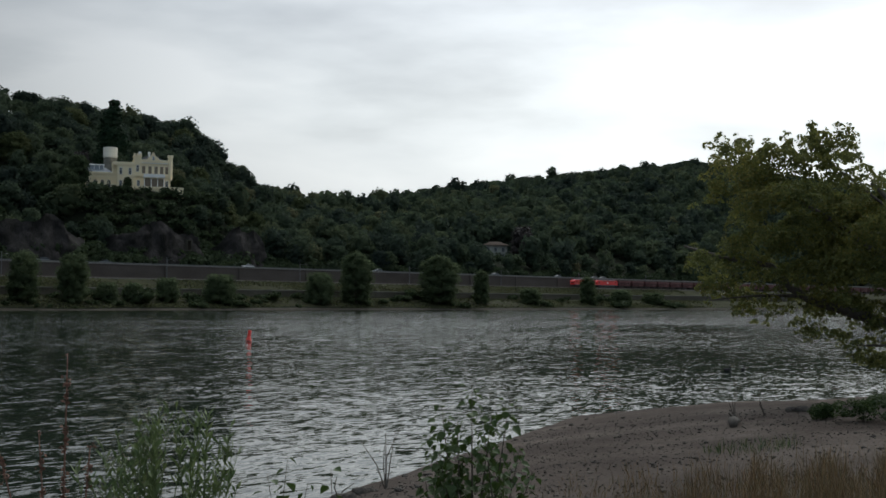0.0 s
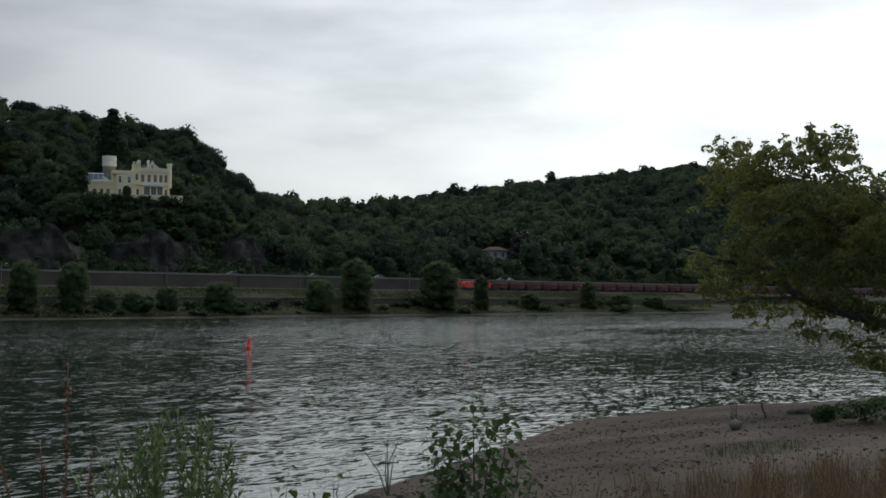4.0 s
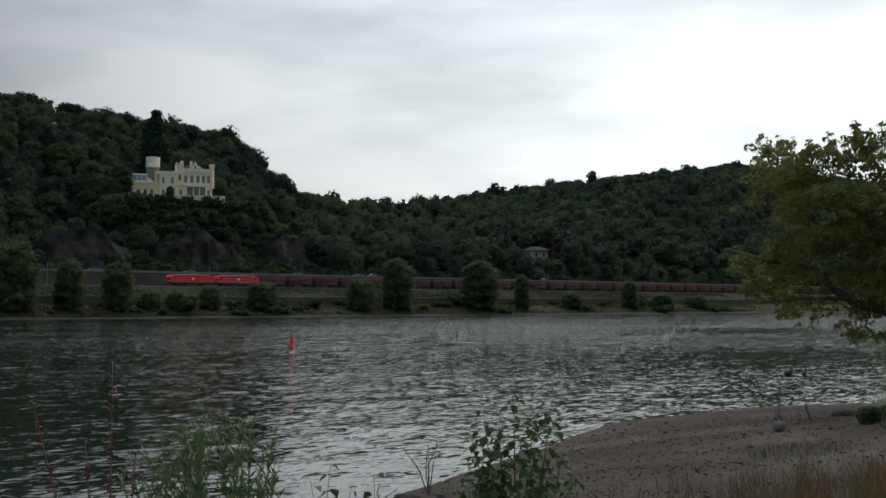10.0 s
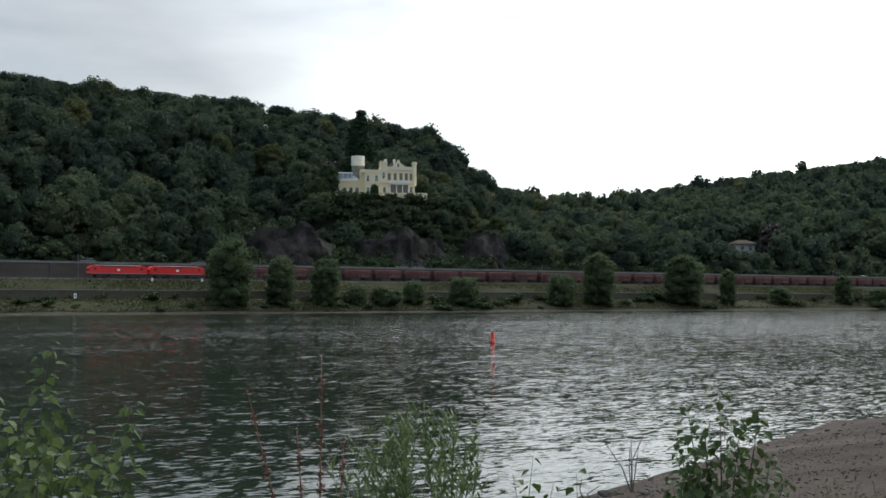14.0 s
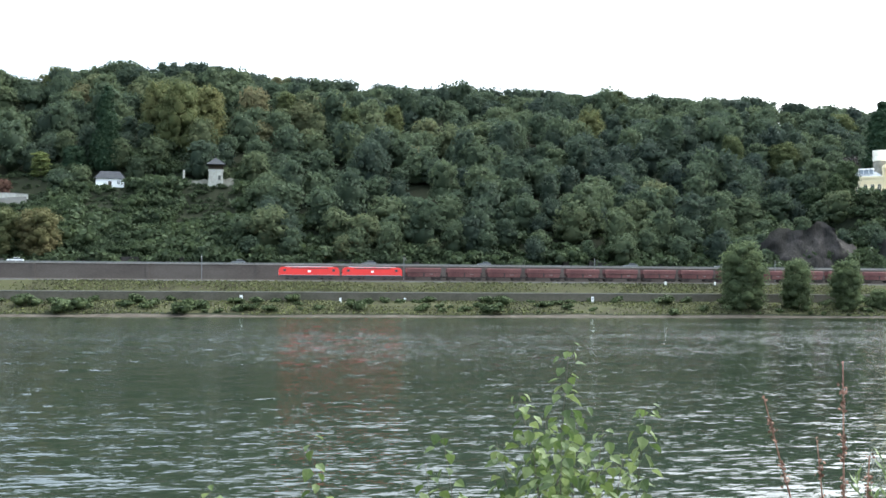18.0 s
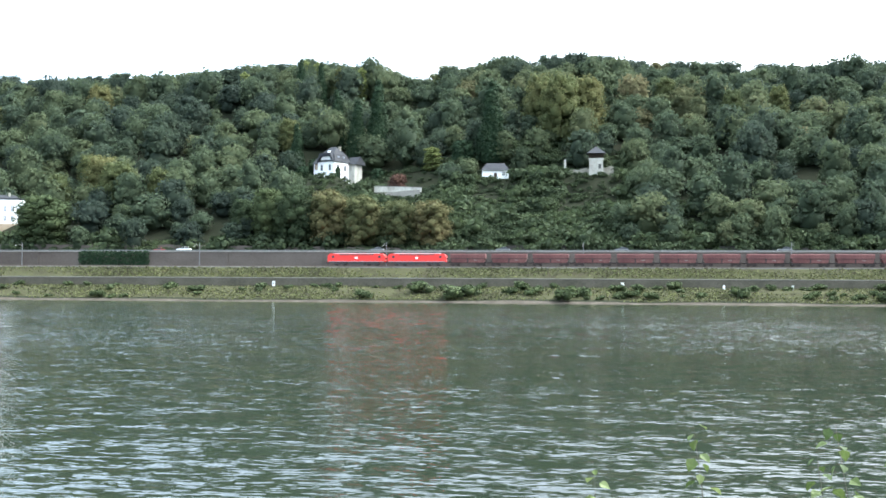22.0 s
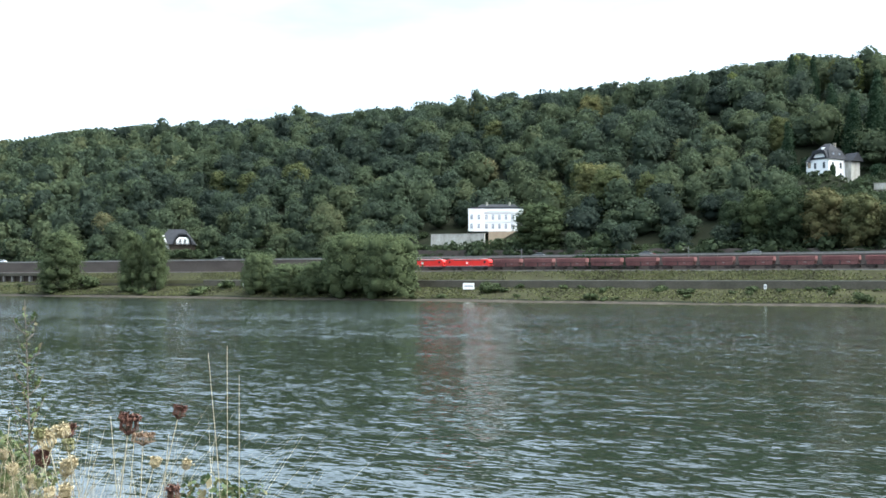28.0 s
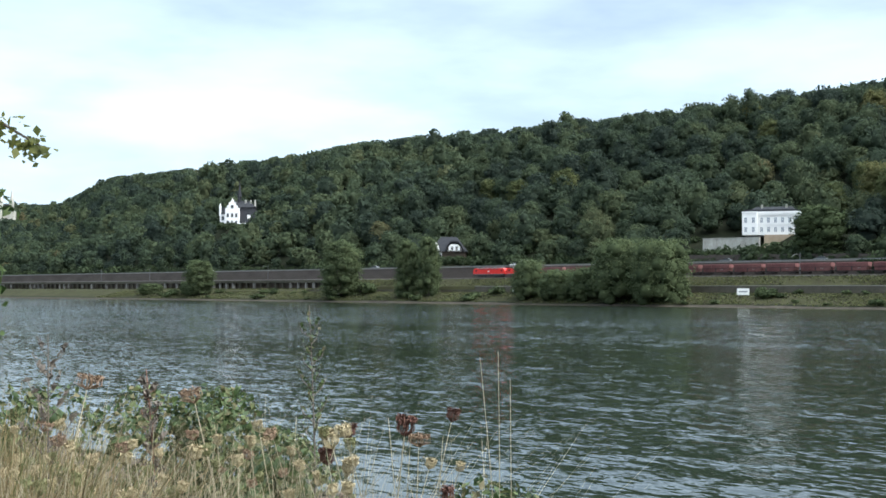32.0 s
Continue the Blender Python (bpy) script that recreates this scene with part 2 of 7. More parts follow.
M_WALL = material("retaining_wall_stone", ((0.060, 0.050, 0.045), (0.085, 0.072, 0.064), (0.11, 0.096, 0.086)), 0.08, 0.9, 0.5, 1.6, stretch=(1, 1, 2.2), spec=0.03)
M_LOWWALL = material("quay_wall_stone", ((0.045, 0.045, 0.033), (0.075, 0.069, 0.054), (0.105, 0.096, 0.080)), 0.15, 0.9, 0.5, 2.0, spec=0.03)
M_COPING = material("concrete_coping", ((0.17, 0.16, 0.145), (0.26, 0.25, 0.23)), 0.5, 0.85, 0.2, 5, spec=0.03)
M_ASPHALT = material("road_asphalt", ((0.045, 0.045, 0.046), (0.065, 0.064, 0.062)), 0.5, 0.9, 0.2, 20, spec=0.03)
M_ROCK = material("cliff_rock", ((0.008, 0.009, 0.007), (0.021, 0.020, 0.018), (0.034, 0.031, 0.030), (0.062, 0.057, 0.053)), 0.3, 0.9, 0.8, 1.6, stretch=(1, 1, 0.45), bump_dist=0.2, spec=0.03)
M_STONE = material("beach_stone", ((0.035, 0.031, 0.028), (0.115, 0.102, 0.090)), 4.0, 0.85, 0.5, 25, spec=0.03)
M_CREAM = material("cream_render", ((0.78, 0.645, 0.42), (0.86, 0.745, 0.52)), 0.3, 0.85, 0.1, 3)
M_TOWERHEAD = material("pale_render", ((0.66, 0.62, 0.53), (0.78, 0.74, 0.65)), 0.3, 0.85, 0.1, 3)
M_WHITE = material("white_render", ((0.70, 0.70, 0.69), (0.82, 0.82, 0.81)), 0.3, 0.8, 0.1, 3)
M_OCHRE = material("ochre_masonry", ((0.30, 0.22, 0.15), (0.42, 0.33, 0.24)), 0.5, 0.9, 0.3, 4)
M_OLDWALL = material("weathered_concrete", ((0.20, 0.195, 0.17), (0.36, 0.35, 0.31), (0.52, 0.51, 0.47)), 0.35, 0.9, 0.3, 3, stretch=(1, 1, 0.4))
M_SLATE = material("slate_roof", ((0.026, 0.028, 0.032), (0.046, 0.048, 0.053)), 0.8, 0.6, 0.3, 8, spec=0.03)
M_GREYROOF = material("zinc_roof", ((0.24, 0.25, 0.26), (0.34, 0.35, 0.36)), 0.5, 0.5, 0.1, 5, spec=0.03)
M_WINDOW = glass_material("window_glass", (0.03, 0.035, 0.04))
M_WINDOWPALE = glass_material("curtained_window", (0.22, 0.25, 0.29))
# blind-covered panes; also the sheet that stands for the veranda's shade
M_WINDOWTAN = glass_material("blind_window_and_shade", (0.17, 0.135, 0.095))
# dark timber; the same colour also fills shaded openings
M_TIMBERSHADE = material("dark_timber_and_shade", ((0.03, 0.022, 0.016), (0.06, 0.045, 0.032)), 2, 0.8, 0.3, stretch=(1, 1, 0.2))
M_RED = material("loco_red_paint", ((0.62, 0.022, 0.018), (0.72, 0.03, 0.024)), 0.5, 0.4, 0.0, 6, spec=0.5)
M_REDDARK = material("loco_grey_underframe", ((0.04, 0.04, 0.042), (0.075, 0.072, 0.07)), 1.5, 0.8, 0.2)
M_WAGON = material("wagon_brown_paint", ((0.072, 0.026, 0.026), (0.112, 0.043, 0.041), (0.17, 0.076, 0.070)), 0.35, 0.75, 0.2, 4, stretch=(1, 1, 0.5))
M_WAGONDARK = material("wagon_underframe", ((0.025, 0.02, 0.018), (0.05, 0.04, 0.036)), 1.0, 0.9, 0.2)
M_PALE = material("white_marking", ((0.68, 0.68, 0.66), (0.8, 0.8, 0.78)), 2, 0.6, 0.0)
M_BUOY = material("buoy_red", ((0.62, 0.045, 0.035), (0.75, 0.07, 0.05)), 2.0, 0.45, 0.05)
M_GALV = material("galvanised_steel", ((0.12, 0.125, 0.125), (0.20, 0.205, 0.205)), 3, 0.5, 0.1, metal=0.5)
M_RUBBER = material("tyre_rubber", ((0.015, 0.015, 0.015), (0.03, 0.03, 0.03)), 5, 0.9, 0.1)
M_CARWHITE = material("car_white_paint", ((0.72, 0.72, 0.72), (0.80, 0.80, 0.80)), 0.5, 0.3, 0.0, spec=0.6)
M_CARGREY = material("car_grey_paint", ((0.10, 0.105, 0.11), (0.14, 0.145, 0.15)), 0.5, 0.3, 0.0, spec=0.6)
M_CARRED = material("car_red_paint", ((0.35, 0.03, 0.03), (0.42, 0.04, 0.035)), 0.5, 0.3, 0.0, spec=0.6)


# ---- shape helpers ----
class Geo:
    """Collects boxes, prisms and tubes into one mesh."""

    def __init__(self):
        self.v, self.f = [], []

    def add(self, verts, faces):
        k = len(self.v)
        self.v += [tuple(p) for p in verts]
        self.f += [tuple(i + k for i in q) for q in faces]
        return self

    def box(self, x0, x1, y0, y1, z0, z1, taper=0.0):
        t = taper
        return self.add([(x0, y0, z0), (x1, y0, z0), (x1, y1, z0), (x0, y1, z0), (x0 + t, y0 + t, z1), (x1 - t, y0 + t, z1), (x1 - t, y1 - t, z1), (x0 + t, y1 - t, z1)],
                        [(3, 2, 1, 0), (4, 5, 6, 7), (0, 1, 5, 4), (1, 2, 6, 5), (2, 3, 7, 6), (3, 0, 4, 7)])

    def prism(self, profile, a, b, axis="x"):
        """A closed profile of (u, z) pairs drawn out from a to b along x (u is y) or along y (u is x)."""
        n = len(profile)
        put = (lambda s, u, z: (s, u, z)) if axis == "x" else (lambda s, u, z: (u, s, z))
        verts = [put(a, u, z) for u, z in profile] + [put(b, u, z) for u, z in profile]
        faces = [tuple(range(n))[::-1], tuple(range(n, 2 * n))] + [(i, (i + 1) % n, n + (i + 1) % n, n + i) for i in range(n)]
        return self.add(verts, faces)

    def tube(self, points, radii, sides=6):
        """A tapered tube through the points."""
        pts = [Vector(p) for p in points]
        k = len(self.v)
        for i, p in enumerate(pts):
            d = (pts[min(i + 1, len(pts) - 1)] - pts[max(i - 1, 0)]).normalized()
            a = d.cross(Vector((0, 0, 1)) if abs(d.z) < 0.9 else Vector((1, 0, 0))).normalized()
            b = d.cross(a)
            for j in range(sides):
                w = 2 * math.pi * j / sides
                self.v.append(tuple(p + (a * math.cos(w) + b * math.sin(w)) * radii[i]))
        for i in range(len(pts) - 1):
            for j in range(sides):
                q = k + i * sides
                self.f.append((q + j, q + (j + 1) % sides, q + sides + (j + 1) % sides, q + sides + j))
        self.f.append(tuple(range(k, k + sides))[::-1])
        self.f.append(tuple(range(k + (len(pts) - 1) * sides, k + len(pts) * sides)))
        return self

    def lathe(self, profile, sides=12, cx=0, cy=0):
        """A turned shape from (radius, z) pairs."""
        k, n = len(self.v), len(profile)
        for r, z in profile:
            self.v += [(cx + r * math.cos(2 * math.pi * j / sides), cy + r * math.sin(2 * math.pi * j / sides), z) for j in range(sides)]
        for i in range(n - 1):
            for j in range(sides):
                a = k + i * sides
                self.f.append((a + j, a + (j + 1) % sides, a + sides + (j + 1) % sides, a + sides + j))
        self.f.append(tuple(range(k, k + sides))[::-1])
        self.f.append(tuple(range(k + (n - 1) * sides, k + n * sides)))
        return self

    def mesh(self, name, mat, smooth=False):
        me = bpy.data.meshes.new(name)
        me.from_pydata(self.v, [], self.f)
        me.materials.append(mat)
        if smooth:
            me.shade_smooth()
        me.update()
        return me


def part(name, shape, mat, parent=None, label="", at=None, smooth=False):
    """Links a Geo, or a mesh, as one object under its thing."""
    me = shape.mesh(name, mat, smooth) if isinstance(shape, Geo) else shape
    ob = new(name, me)
    if parent:
        ob.parent = parent
    if at is not None:
        ob.matrix_basis = at
    return tagged(ob, label)


def thing(name, label, category, group="", at=None):
    ob = tagged(new(name), label, category, group)
    ob.empty_display_size = 0.2
    if at is not None:
        ob.matrix_basis = at
    return ob


def arrays_mesh(name, verts, faces, mat, tint=None, smooth=False):
    """A mesh from numpy arrays; faces all of one length."""
    me = bpy.data.meshes.new(name)
    nf, k = faces.shape
    me.vertices.add(len(verts))
    me.vertices.foreach_set("co", verts.astype(np.float32).ravel())
    me.loops.add(nf * k)
    me.loops.foreach_set("vertex_index", faces.astype(np.int32).ravel())
    me.polygons.add(nf)
    me.polygons.foreach_set("loop_start", np.arange(0, nf * k, k, dtype=np.int32))
    if tint is not None:
        me.attributes.new("tint", "FLOAT", "POINT").data.foreach_set("value", tint.astype(np.float32))
    me.materials.append(mat)
    me.update(calc_edges=True)
    if smooth:
        me.shade_smooth()
    return me


def leaf_quads(rng, centres, normals, size, spread=0.7, long=1.0):
    """One bent leaf clump (two triangles) at each centre, facing about along its normal."""
    n = len(centres)
    d = normals + rng.normal(0, spread, (n, 3))
    d /= np.linalg.norm(d, axis=1, keepdims=True) + 1e-9
    r = rng.normal(0, 1, (n, 3))
    a = np.cross(d, r)
    a /= np.linalg.norm(a, axis=1, keepdims=True) + 1e-9
    b = np.cross(d, a)
    s = size * rng.uniform(0.6, 1.35, (n, 1))
    bend = d * s * 0.28
    v = np.stack([centres - a * s * long, centres + b * s * 0.8 + bend, centres + a * s * long, centres - b * s * 0.8 + bend], 1).reshape(-1, 3)
    k = np.arange(n)[:, None] * 4
    f = np.concatenate([k + [0, 1, 2], k + [0, 2, 3]], 1).reshape(-1, 3)
    return v, f


def ico(level):
    bm = bmesh.new()
    bmesh.ops.create_icosphere(bm, subdivisions=level, radius=1)
    v = np.array([p.co for p in bm.verts])
    f = np.array([[p.index for p in q.verts] for q in bm.faces])
    bm.free()
    return v, f


ICO1, ICO2, ICO3 = ico(1), ico(2), ico(3)


def crown(seed, lobes, leaves, size, core=0.82, spread=0.7, level=1, long=1.0, squash=0.9):
    """A crown: lobes (x, y, z, r) with dark uneven cores and leaf clumps on their outer sides. Gives vertices and triangles."""
    rng = np.random.default_rng(seed)
    lobes = np.array(lobes, float)
    vs, fs, k = [], [], 0
    if core:
        iv, jf = ICO1 if level == 1 else ICO2
        for x, y, z, r in lobes:
            v = iv * (r * core * rng.uniform(0.8, 1.1, (len(iv), 1))) * (1, 1, squash) + (x, y, z)
            vs.append(v), fs.append(jf + k)
            k += len(v)
    w = lobes[:, 3] ** 2
    pick = rng.choice(len(lobes), leaves, p=w / w.sum())
    d = rng.normal(0, 1, (leaves, 3))
    d /= np.linalg.norm(d, axis=1, keepdims=True)
    d[:, 2] = np.where(d[:, 2] < -0.35, -d[:, 2], d[:, 2])
    c = lobes[pick, :3] + d * lobes[pick, 3:] * rng.uniform(0.78, 1.08, (leaves, 1)) * (1, 1, squash)
    v, f = leaf_quads(rng, c, d, size, spread, long)
    vs.append(v), fs.append(f + k)
    return np.concatenate(vs), np.concatenate(fs)

# ---- ground, water and hills ----
FOOT = 371.0                      # the hills begin behind the road
CREST_AZ = (-68, -59, -52, -46, -43, -40, -37.4, -36, -34.5, -31.5, -27.4, -21, -12.5, -5, 2.2, 6, 10, 15, 19, 25, 31, 38, 44.5, 50, 55, 60, 62.5, 64.8, 68)
CREST_EL = (5.3, 6.9, 6.3, 5.6, 5.05, 5.2, 5.65, 6.9, 8.3, 8.9, 9.5, 10.2, 10.7, 11.0, 11.6, 11.5, 10.7, 11.2, 10.9, 10.1, 9.6, 8.8, 8.2, 7.7, 6.6, 5.9, 5.5, 4.1, 4.1)
TREE = 11.0                       # metres of wood above the crest's ground


def smooth(a, b, x):
    s = np.clip((np.asarray(x, float) - a) / (b - a), 0, 1)
    return s * s * (3 - 2 * s)


def crest_line(x, y):
    """On the line of sight over (x, y): how far behind the river the crest stands, and how high its ground is."""
    az = np.degrees(np.arctan2(-x, np.maximum(y, 300)))
    yc = 560 + 110 * smooth(-37, -44, az) + 60 * smooth(58, 65, az)
    el = np.interp(az, CREST_AZ, CREST_EL)
    return yc, 3.0 + np.tan(np.radians(el)) * yc / np.cos(np.radians(az)) - TREE


# terraces on which the buildings stand: x, y, half width, half depth, height, depth of the slope in front
TERRACES = ((262, 425, 28, 10, 48.6, 26), (-225, 392.5, 20, 7, 26.3, 5), (-115, 441, 17, 7, 44.6, 8), (-84, 412, 13, 4, 36.3, 8), (-82, 427, 14, 4, 40.5, 6), (-48, 431, 9, 4, 45.3, 10), (-13, 425, 13, 4, 45.8, 10),
            (-655, 440, 24, 12, 47.6, 14), (-391, 379, 16, 9, 17.6, 6), (487, 421, 20, 11, 22.5, 10), (-1225, 540, 40, 25, 78.0, 20))


def shore_near(x):
    return np.interp(x, (-300, -60, -20, 0, 8, 12, 15, 19, 22, 25, 28, 30, 33, 38, 60, 120, 400), (40, 10, 10.5, 11.6, 12.4, 13.5, 14.6, 16.1, 17.3, 18.5, 18.2, 16.9, 16.1, 15.7, 17, 26, 60))


def wobble(x, y, size):
    return np.sin(x / size + 1.3) * np.cos(y / size * 1.3) * 0.5 + np.sin(x / size * 2.3 + y / size * 1.7) * 0.3 + np.sin(x / size * 0.37 - y / size * 0.9) * 0.4


def height(x, y):
    x, y = np.broadcast_arrays(np.asarray(x, float), np.asarray(y, float))
    d = shore_near(x) - y
    near = np.where(d > 0, 1.45 * (1 - np.exp(-d / 9.0)) + 0.035 * wobble(x, y, 1.1) * np.clip(d / 3, 0, 1), np.maximum(0.09 * d, -3.0))
    near = near + 0.6 * np.exp(-((x + 3.6) / 2.6) ** 2 - ((y - 2.0) / 1.9) ** 2)
    near = near + 0.012 * np.clip(d - 30, 0, 400)
    ye = y - 1.2 * wobble(x, y * 0, 9.0) * np.clip((334 - y) / 22, 0, 1)
    bank = np.interp(ye, (300, 311, 314, 318, 327, 333.9, 334.0, 338, 346, 347, 358.9, 359.0, 370), (-3, -0.35, 0.35, 1.3, 3.6, 4.6, 7.0, 7.1, 10.2, 10.4, 10.4, 15.55, 15.8))
    cut = np.interp(y, (300, 311, 314, 318, 327, 334, 344.5, 346.9, 347, 358.9, 359.0, 370), (-3, -0.35, 0.35, 1.3, 3.2, 4.8, 6.0, 6.1, 10.4, 10.4, 15.55, 15.8))
    bank = bank + (cut - bank) * smooth(-436, -444, x)
    yc, zc = crest_line(x, y)
    s = np.clip((y - FOOT) / (yc - FOOT), 0, 1)
    rise = 15.8 + (zc - 15.8) * (1 - (1 - s) ** 1.08)
    rise = rise + 5.0 * wobble(x, y, 34.0) * np.clip(s * 5, 0, 1) * np.clip((1 - s) * 3, 0, 1)
    rise = rise - 0.06 * np.clip(y - yc, 0, 3000)
    for tx, ty, hw, hd, tz, fall in TERRACES:
        k = (1 - smooth(hw, hw + 14, np.abs(x - tx))) * (1 - smooth(hd, hd + np.where(y < ty, fall, 14), np.abs(y - ty)))
        rise = rise * (1 - k) + tz * k
    far = np.where(y < 370, bank, np.maximum(rise, 15.8 - 0.02 * np.clip(y - yc, 0, 3000)))
    return np.where(y < 150, near, far)


def make_ground():
    xs = np.concatenate([np.arange(-4800, -1600, 400), np.arange(-1600, -60, 10), np.arange(-60, -24, 3), np.arange(-24, 60, 1.0), np.arange(60, 110, 3), np.arange(110, 1600, 10), np.arange(1600, 4801, 400)])
    ys = np.concatenate([[-4800, -2000, -700, -250, -100, -50, -30], np.arange(-20, 24, 0.8), [26, 30, 40, 70, 149, 151, 290, 300], np.arange(305, 333, 2.0), [333.9, 334.0, 336, 338, 342, 344.5, 346, 346.9, 347, 353, 358.9, 359.0, 364, 370],
                         np.arange(373, 470, 4), np.arange(472, 700, 9), [720, 760, 850, 1000, 1500, 2500, 4800]])
    X, Y = np.meshgrid(xs, ys)
    Z = height(X, Y)
    v = np.stack([X, Y, Z], -1).reshape(-1, 3)
    nx = len(xs)
    i, j = np.meshgrid(np.arange(len(ys) - 1), np.arange(nx - 1), indexing="ij")
    a = (i * nx + j).ravel()
    f = np.stack([a, a + 1, a + nx + 1, a + nx], 1)
    me = arrays_mesh("ground", v, f, M_GROUND, smooth=True)
    me.materials.append(M_GRAVEL)
    me.materials.append(M_GRASS)
    me.materials.append(M_SHORE)
    cx, cy = v[f].mean(1)[:, 0], v[f].mean(1)[:, 1]
    mat = np.where((cy > 3) & (cy < 150), 1, np.where((cy > 300) & (cy < 315.5), 3, np.where((cy > 316) & (cy < 346.5), 2, np.where((cy > 358.9) & (cy < 373), 2, 0))))
    mat = np.where((cy <= 3), 2, mat)
    me.polygons.foreach_set("material_index", mat.astype(np.int32))
    return tagged(new("ground", me), "gravel river bank, grassy embankment and wooded slopes", "ground", kind="structure")


make_ground()


def make_water():
    """One sheet to the horizon, with low waves where the river runs past the camera's bank."""
    rng = np.random.default_rng(12)
    xs = np.concatenate([[-5200, -2400, -1200, -760], np.arange(-700, -330, 3.0), np.arange(-330, -130, 1.3), np.arange(-130, 150, 0.62), np.arange(150, 330, 1.3), np.arange(330, 700, 3.0), [760, 1200, 2400, 5200]])
    ys = np.concatenate([[-900, -200, -40, 0, 8], np.arange(10, 70, 0.42), np.arange(70, 150, 0.6), np.arange(150, 318, 0.95), [330, 345]])
    X, Y = np.meshgrid(xs.astype(np.float32), ys.astype(np.float32))
    Z = np.zeros_like(X)
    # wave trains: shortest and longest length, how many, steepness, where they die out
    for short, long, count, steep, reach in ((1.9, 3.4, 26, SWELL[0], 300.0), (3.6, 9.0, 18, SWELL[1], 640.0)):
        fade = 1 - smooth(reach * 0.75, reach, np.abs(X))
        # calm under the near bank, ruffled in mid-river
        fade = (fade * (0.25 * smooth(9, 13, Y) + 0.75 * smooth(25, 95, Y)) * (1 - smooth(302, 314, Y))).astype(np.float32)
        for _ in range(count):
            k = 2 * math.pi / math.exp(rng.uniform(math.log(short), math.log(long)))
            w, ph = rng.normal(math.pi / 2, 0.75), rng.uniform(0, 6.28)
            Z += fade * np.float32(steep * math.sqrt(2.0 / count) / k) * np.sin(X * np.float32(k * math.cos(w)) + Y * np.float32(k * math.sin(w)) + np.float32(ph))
    nx = len(xs)
    i, j = np.meshgrid(np.arange(len(ys) - 1), np.arange(nx - 1), indexing="ij")
    a = (i * nx + j).ravel()
    me = arrays_mesh("water", np.stack([X, Y, Z], -1).reshape(-1, 3), np.stack([a, a + 1, a + nx + 1, a + nx], 1), M_WATER, smooth=True)
    return tagged(new("water", me), "grey-green rippled river water flowing past", "river", kind="structure")


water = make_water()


# ---- woods on the slopes ----
def tree_kinds(leaves, size, level, count, seed):
    """Broadleaf crowns about 14 m high and 11 m across, standing at z = 0."""
    kinds = []
    for k in range(count):
        rng = np.random.default_rng(seed + k)
        lobes = [(0, 0, 7.6, 4.6), (0, 0, 4.4, 4.2), (rng.uniform(-1.0, 1.0), rng.uniform(-1.0, 1.0), 9.2, 3.5)]
        for q in range(10):
            w = q * 2.4 + rng.uniform(-0.5, 0.5)
            h = rng.uniform(3.6, 11.4)
            r = (4.6 if h < 7 else 4.6 - 0.62 * (h - 7)) * rng.uniform(0.6, 0.85)
            lobes.append((math.cos(w) * r, math.sin(w) * r, h, rng.uniform(1.3, 2.2)))
        v, f = crown(seed + 50 + k, lobes if level else lobes[:9], leaves, size, core=0.72, spread=0.6)
        kinds.append((v, f))
    return kinds


CLEARINGS = ((262, 421, 28, 16), (-227, 380, 33, 18), (-115, 432, 17, 22), (-82, 421, 15, 12), (-48, 424, 10, 14), (-13, 418, 14, 14), (-26, 434, 9, 6), (-73, 441, 11, 9), (-88, 438, 9, 9), (-56, 438, 10, 8), (-655, 430, 24, 18), (-391, 374, 17, 12), (487, 414, 16, 16),
             (-62, 392, 58, 25), (-625, 415, 22, 18), (470, 402, 24, 18), (-372, 366, 14, 9), (548, 390, 26, 12), (-1225, 530, 30, 30))


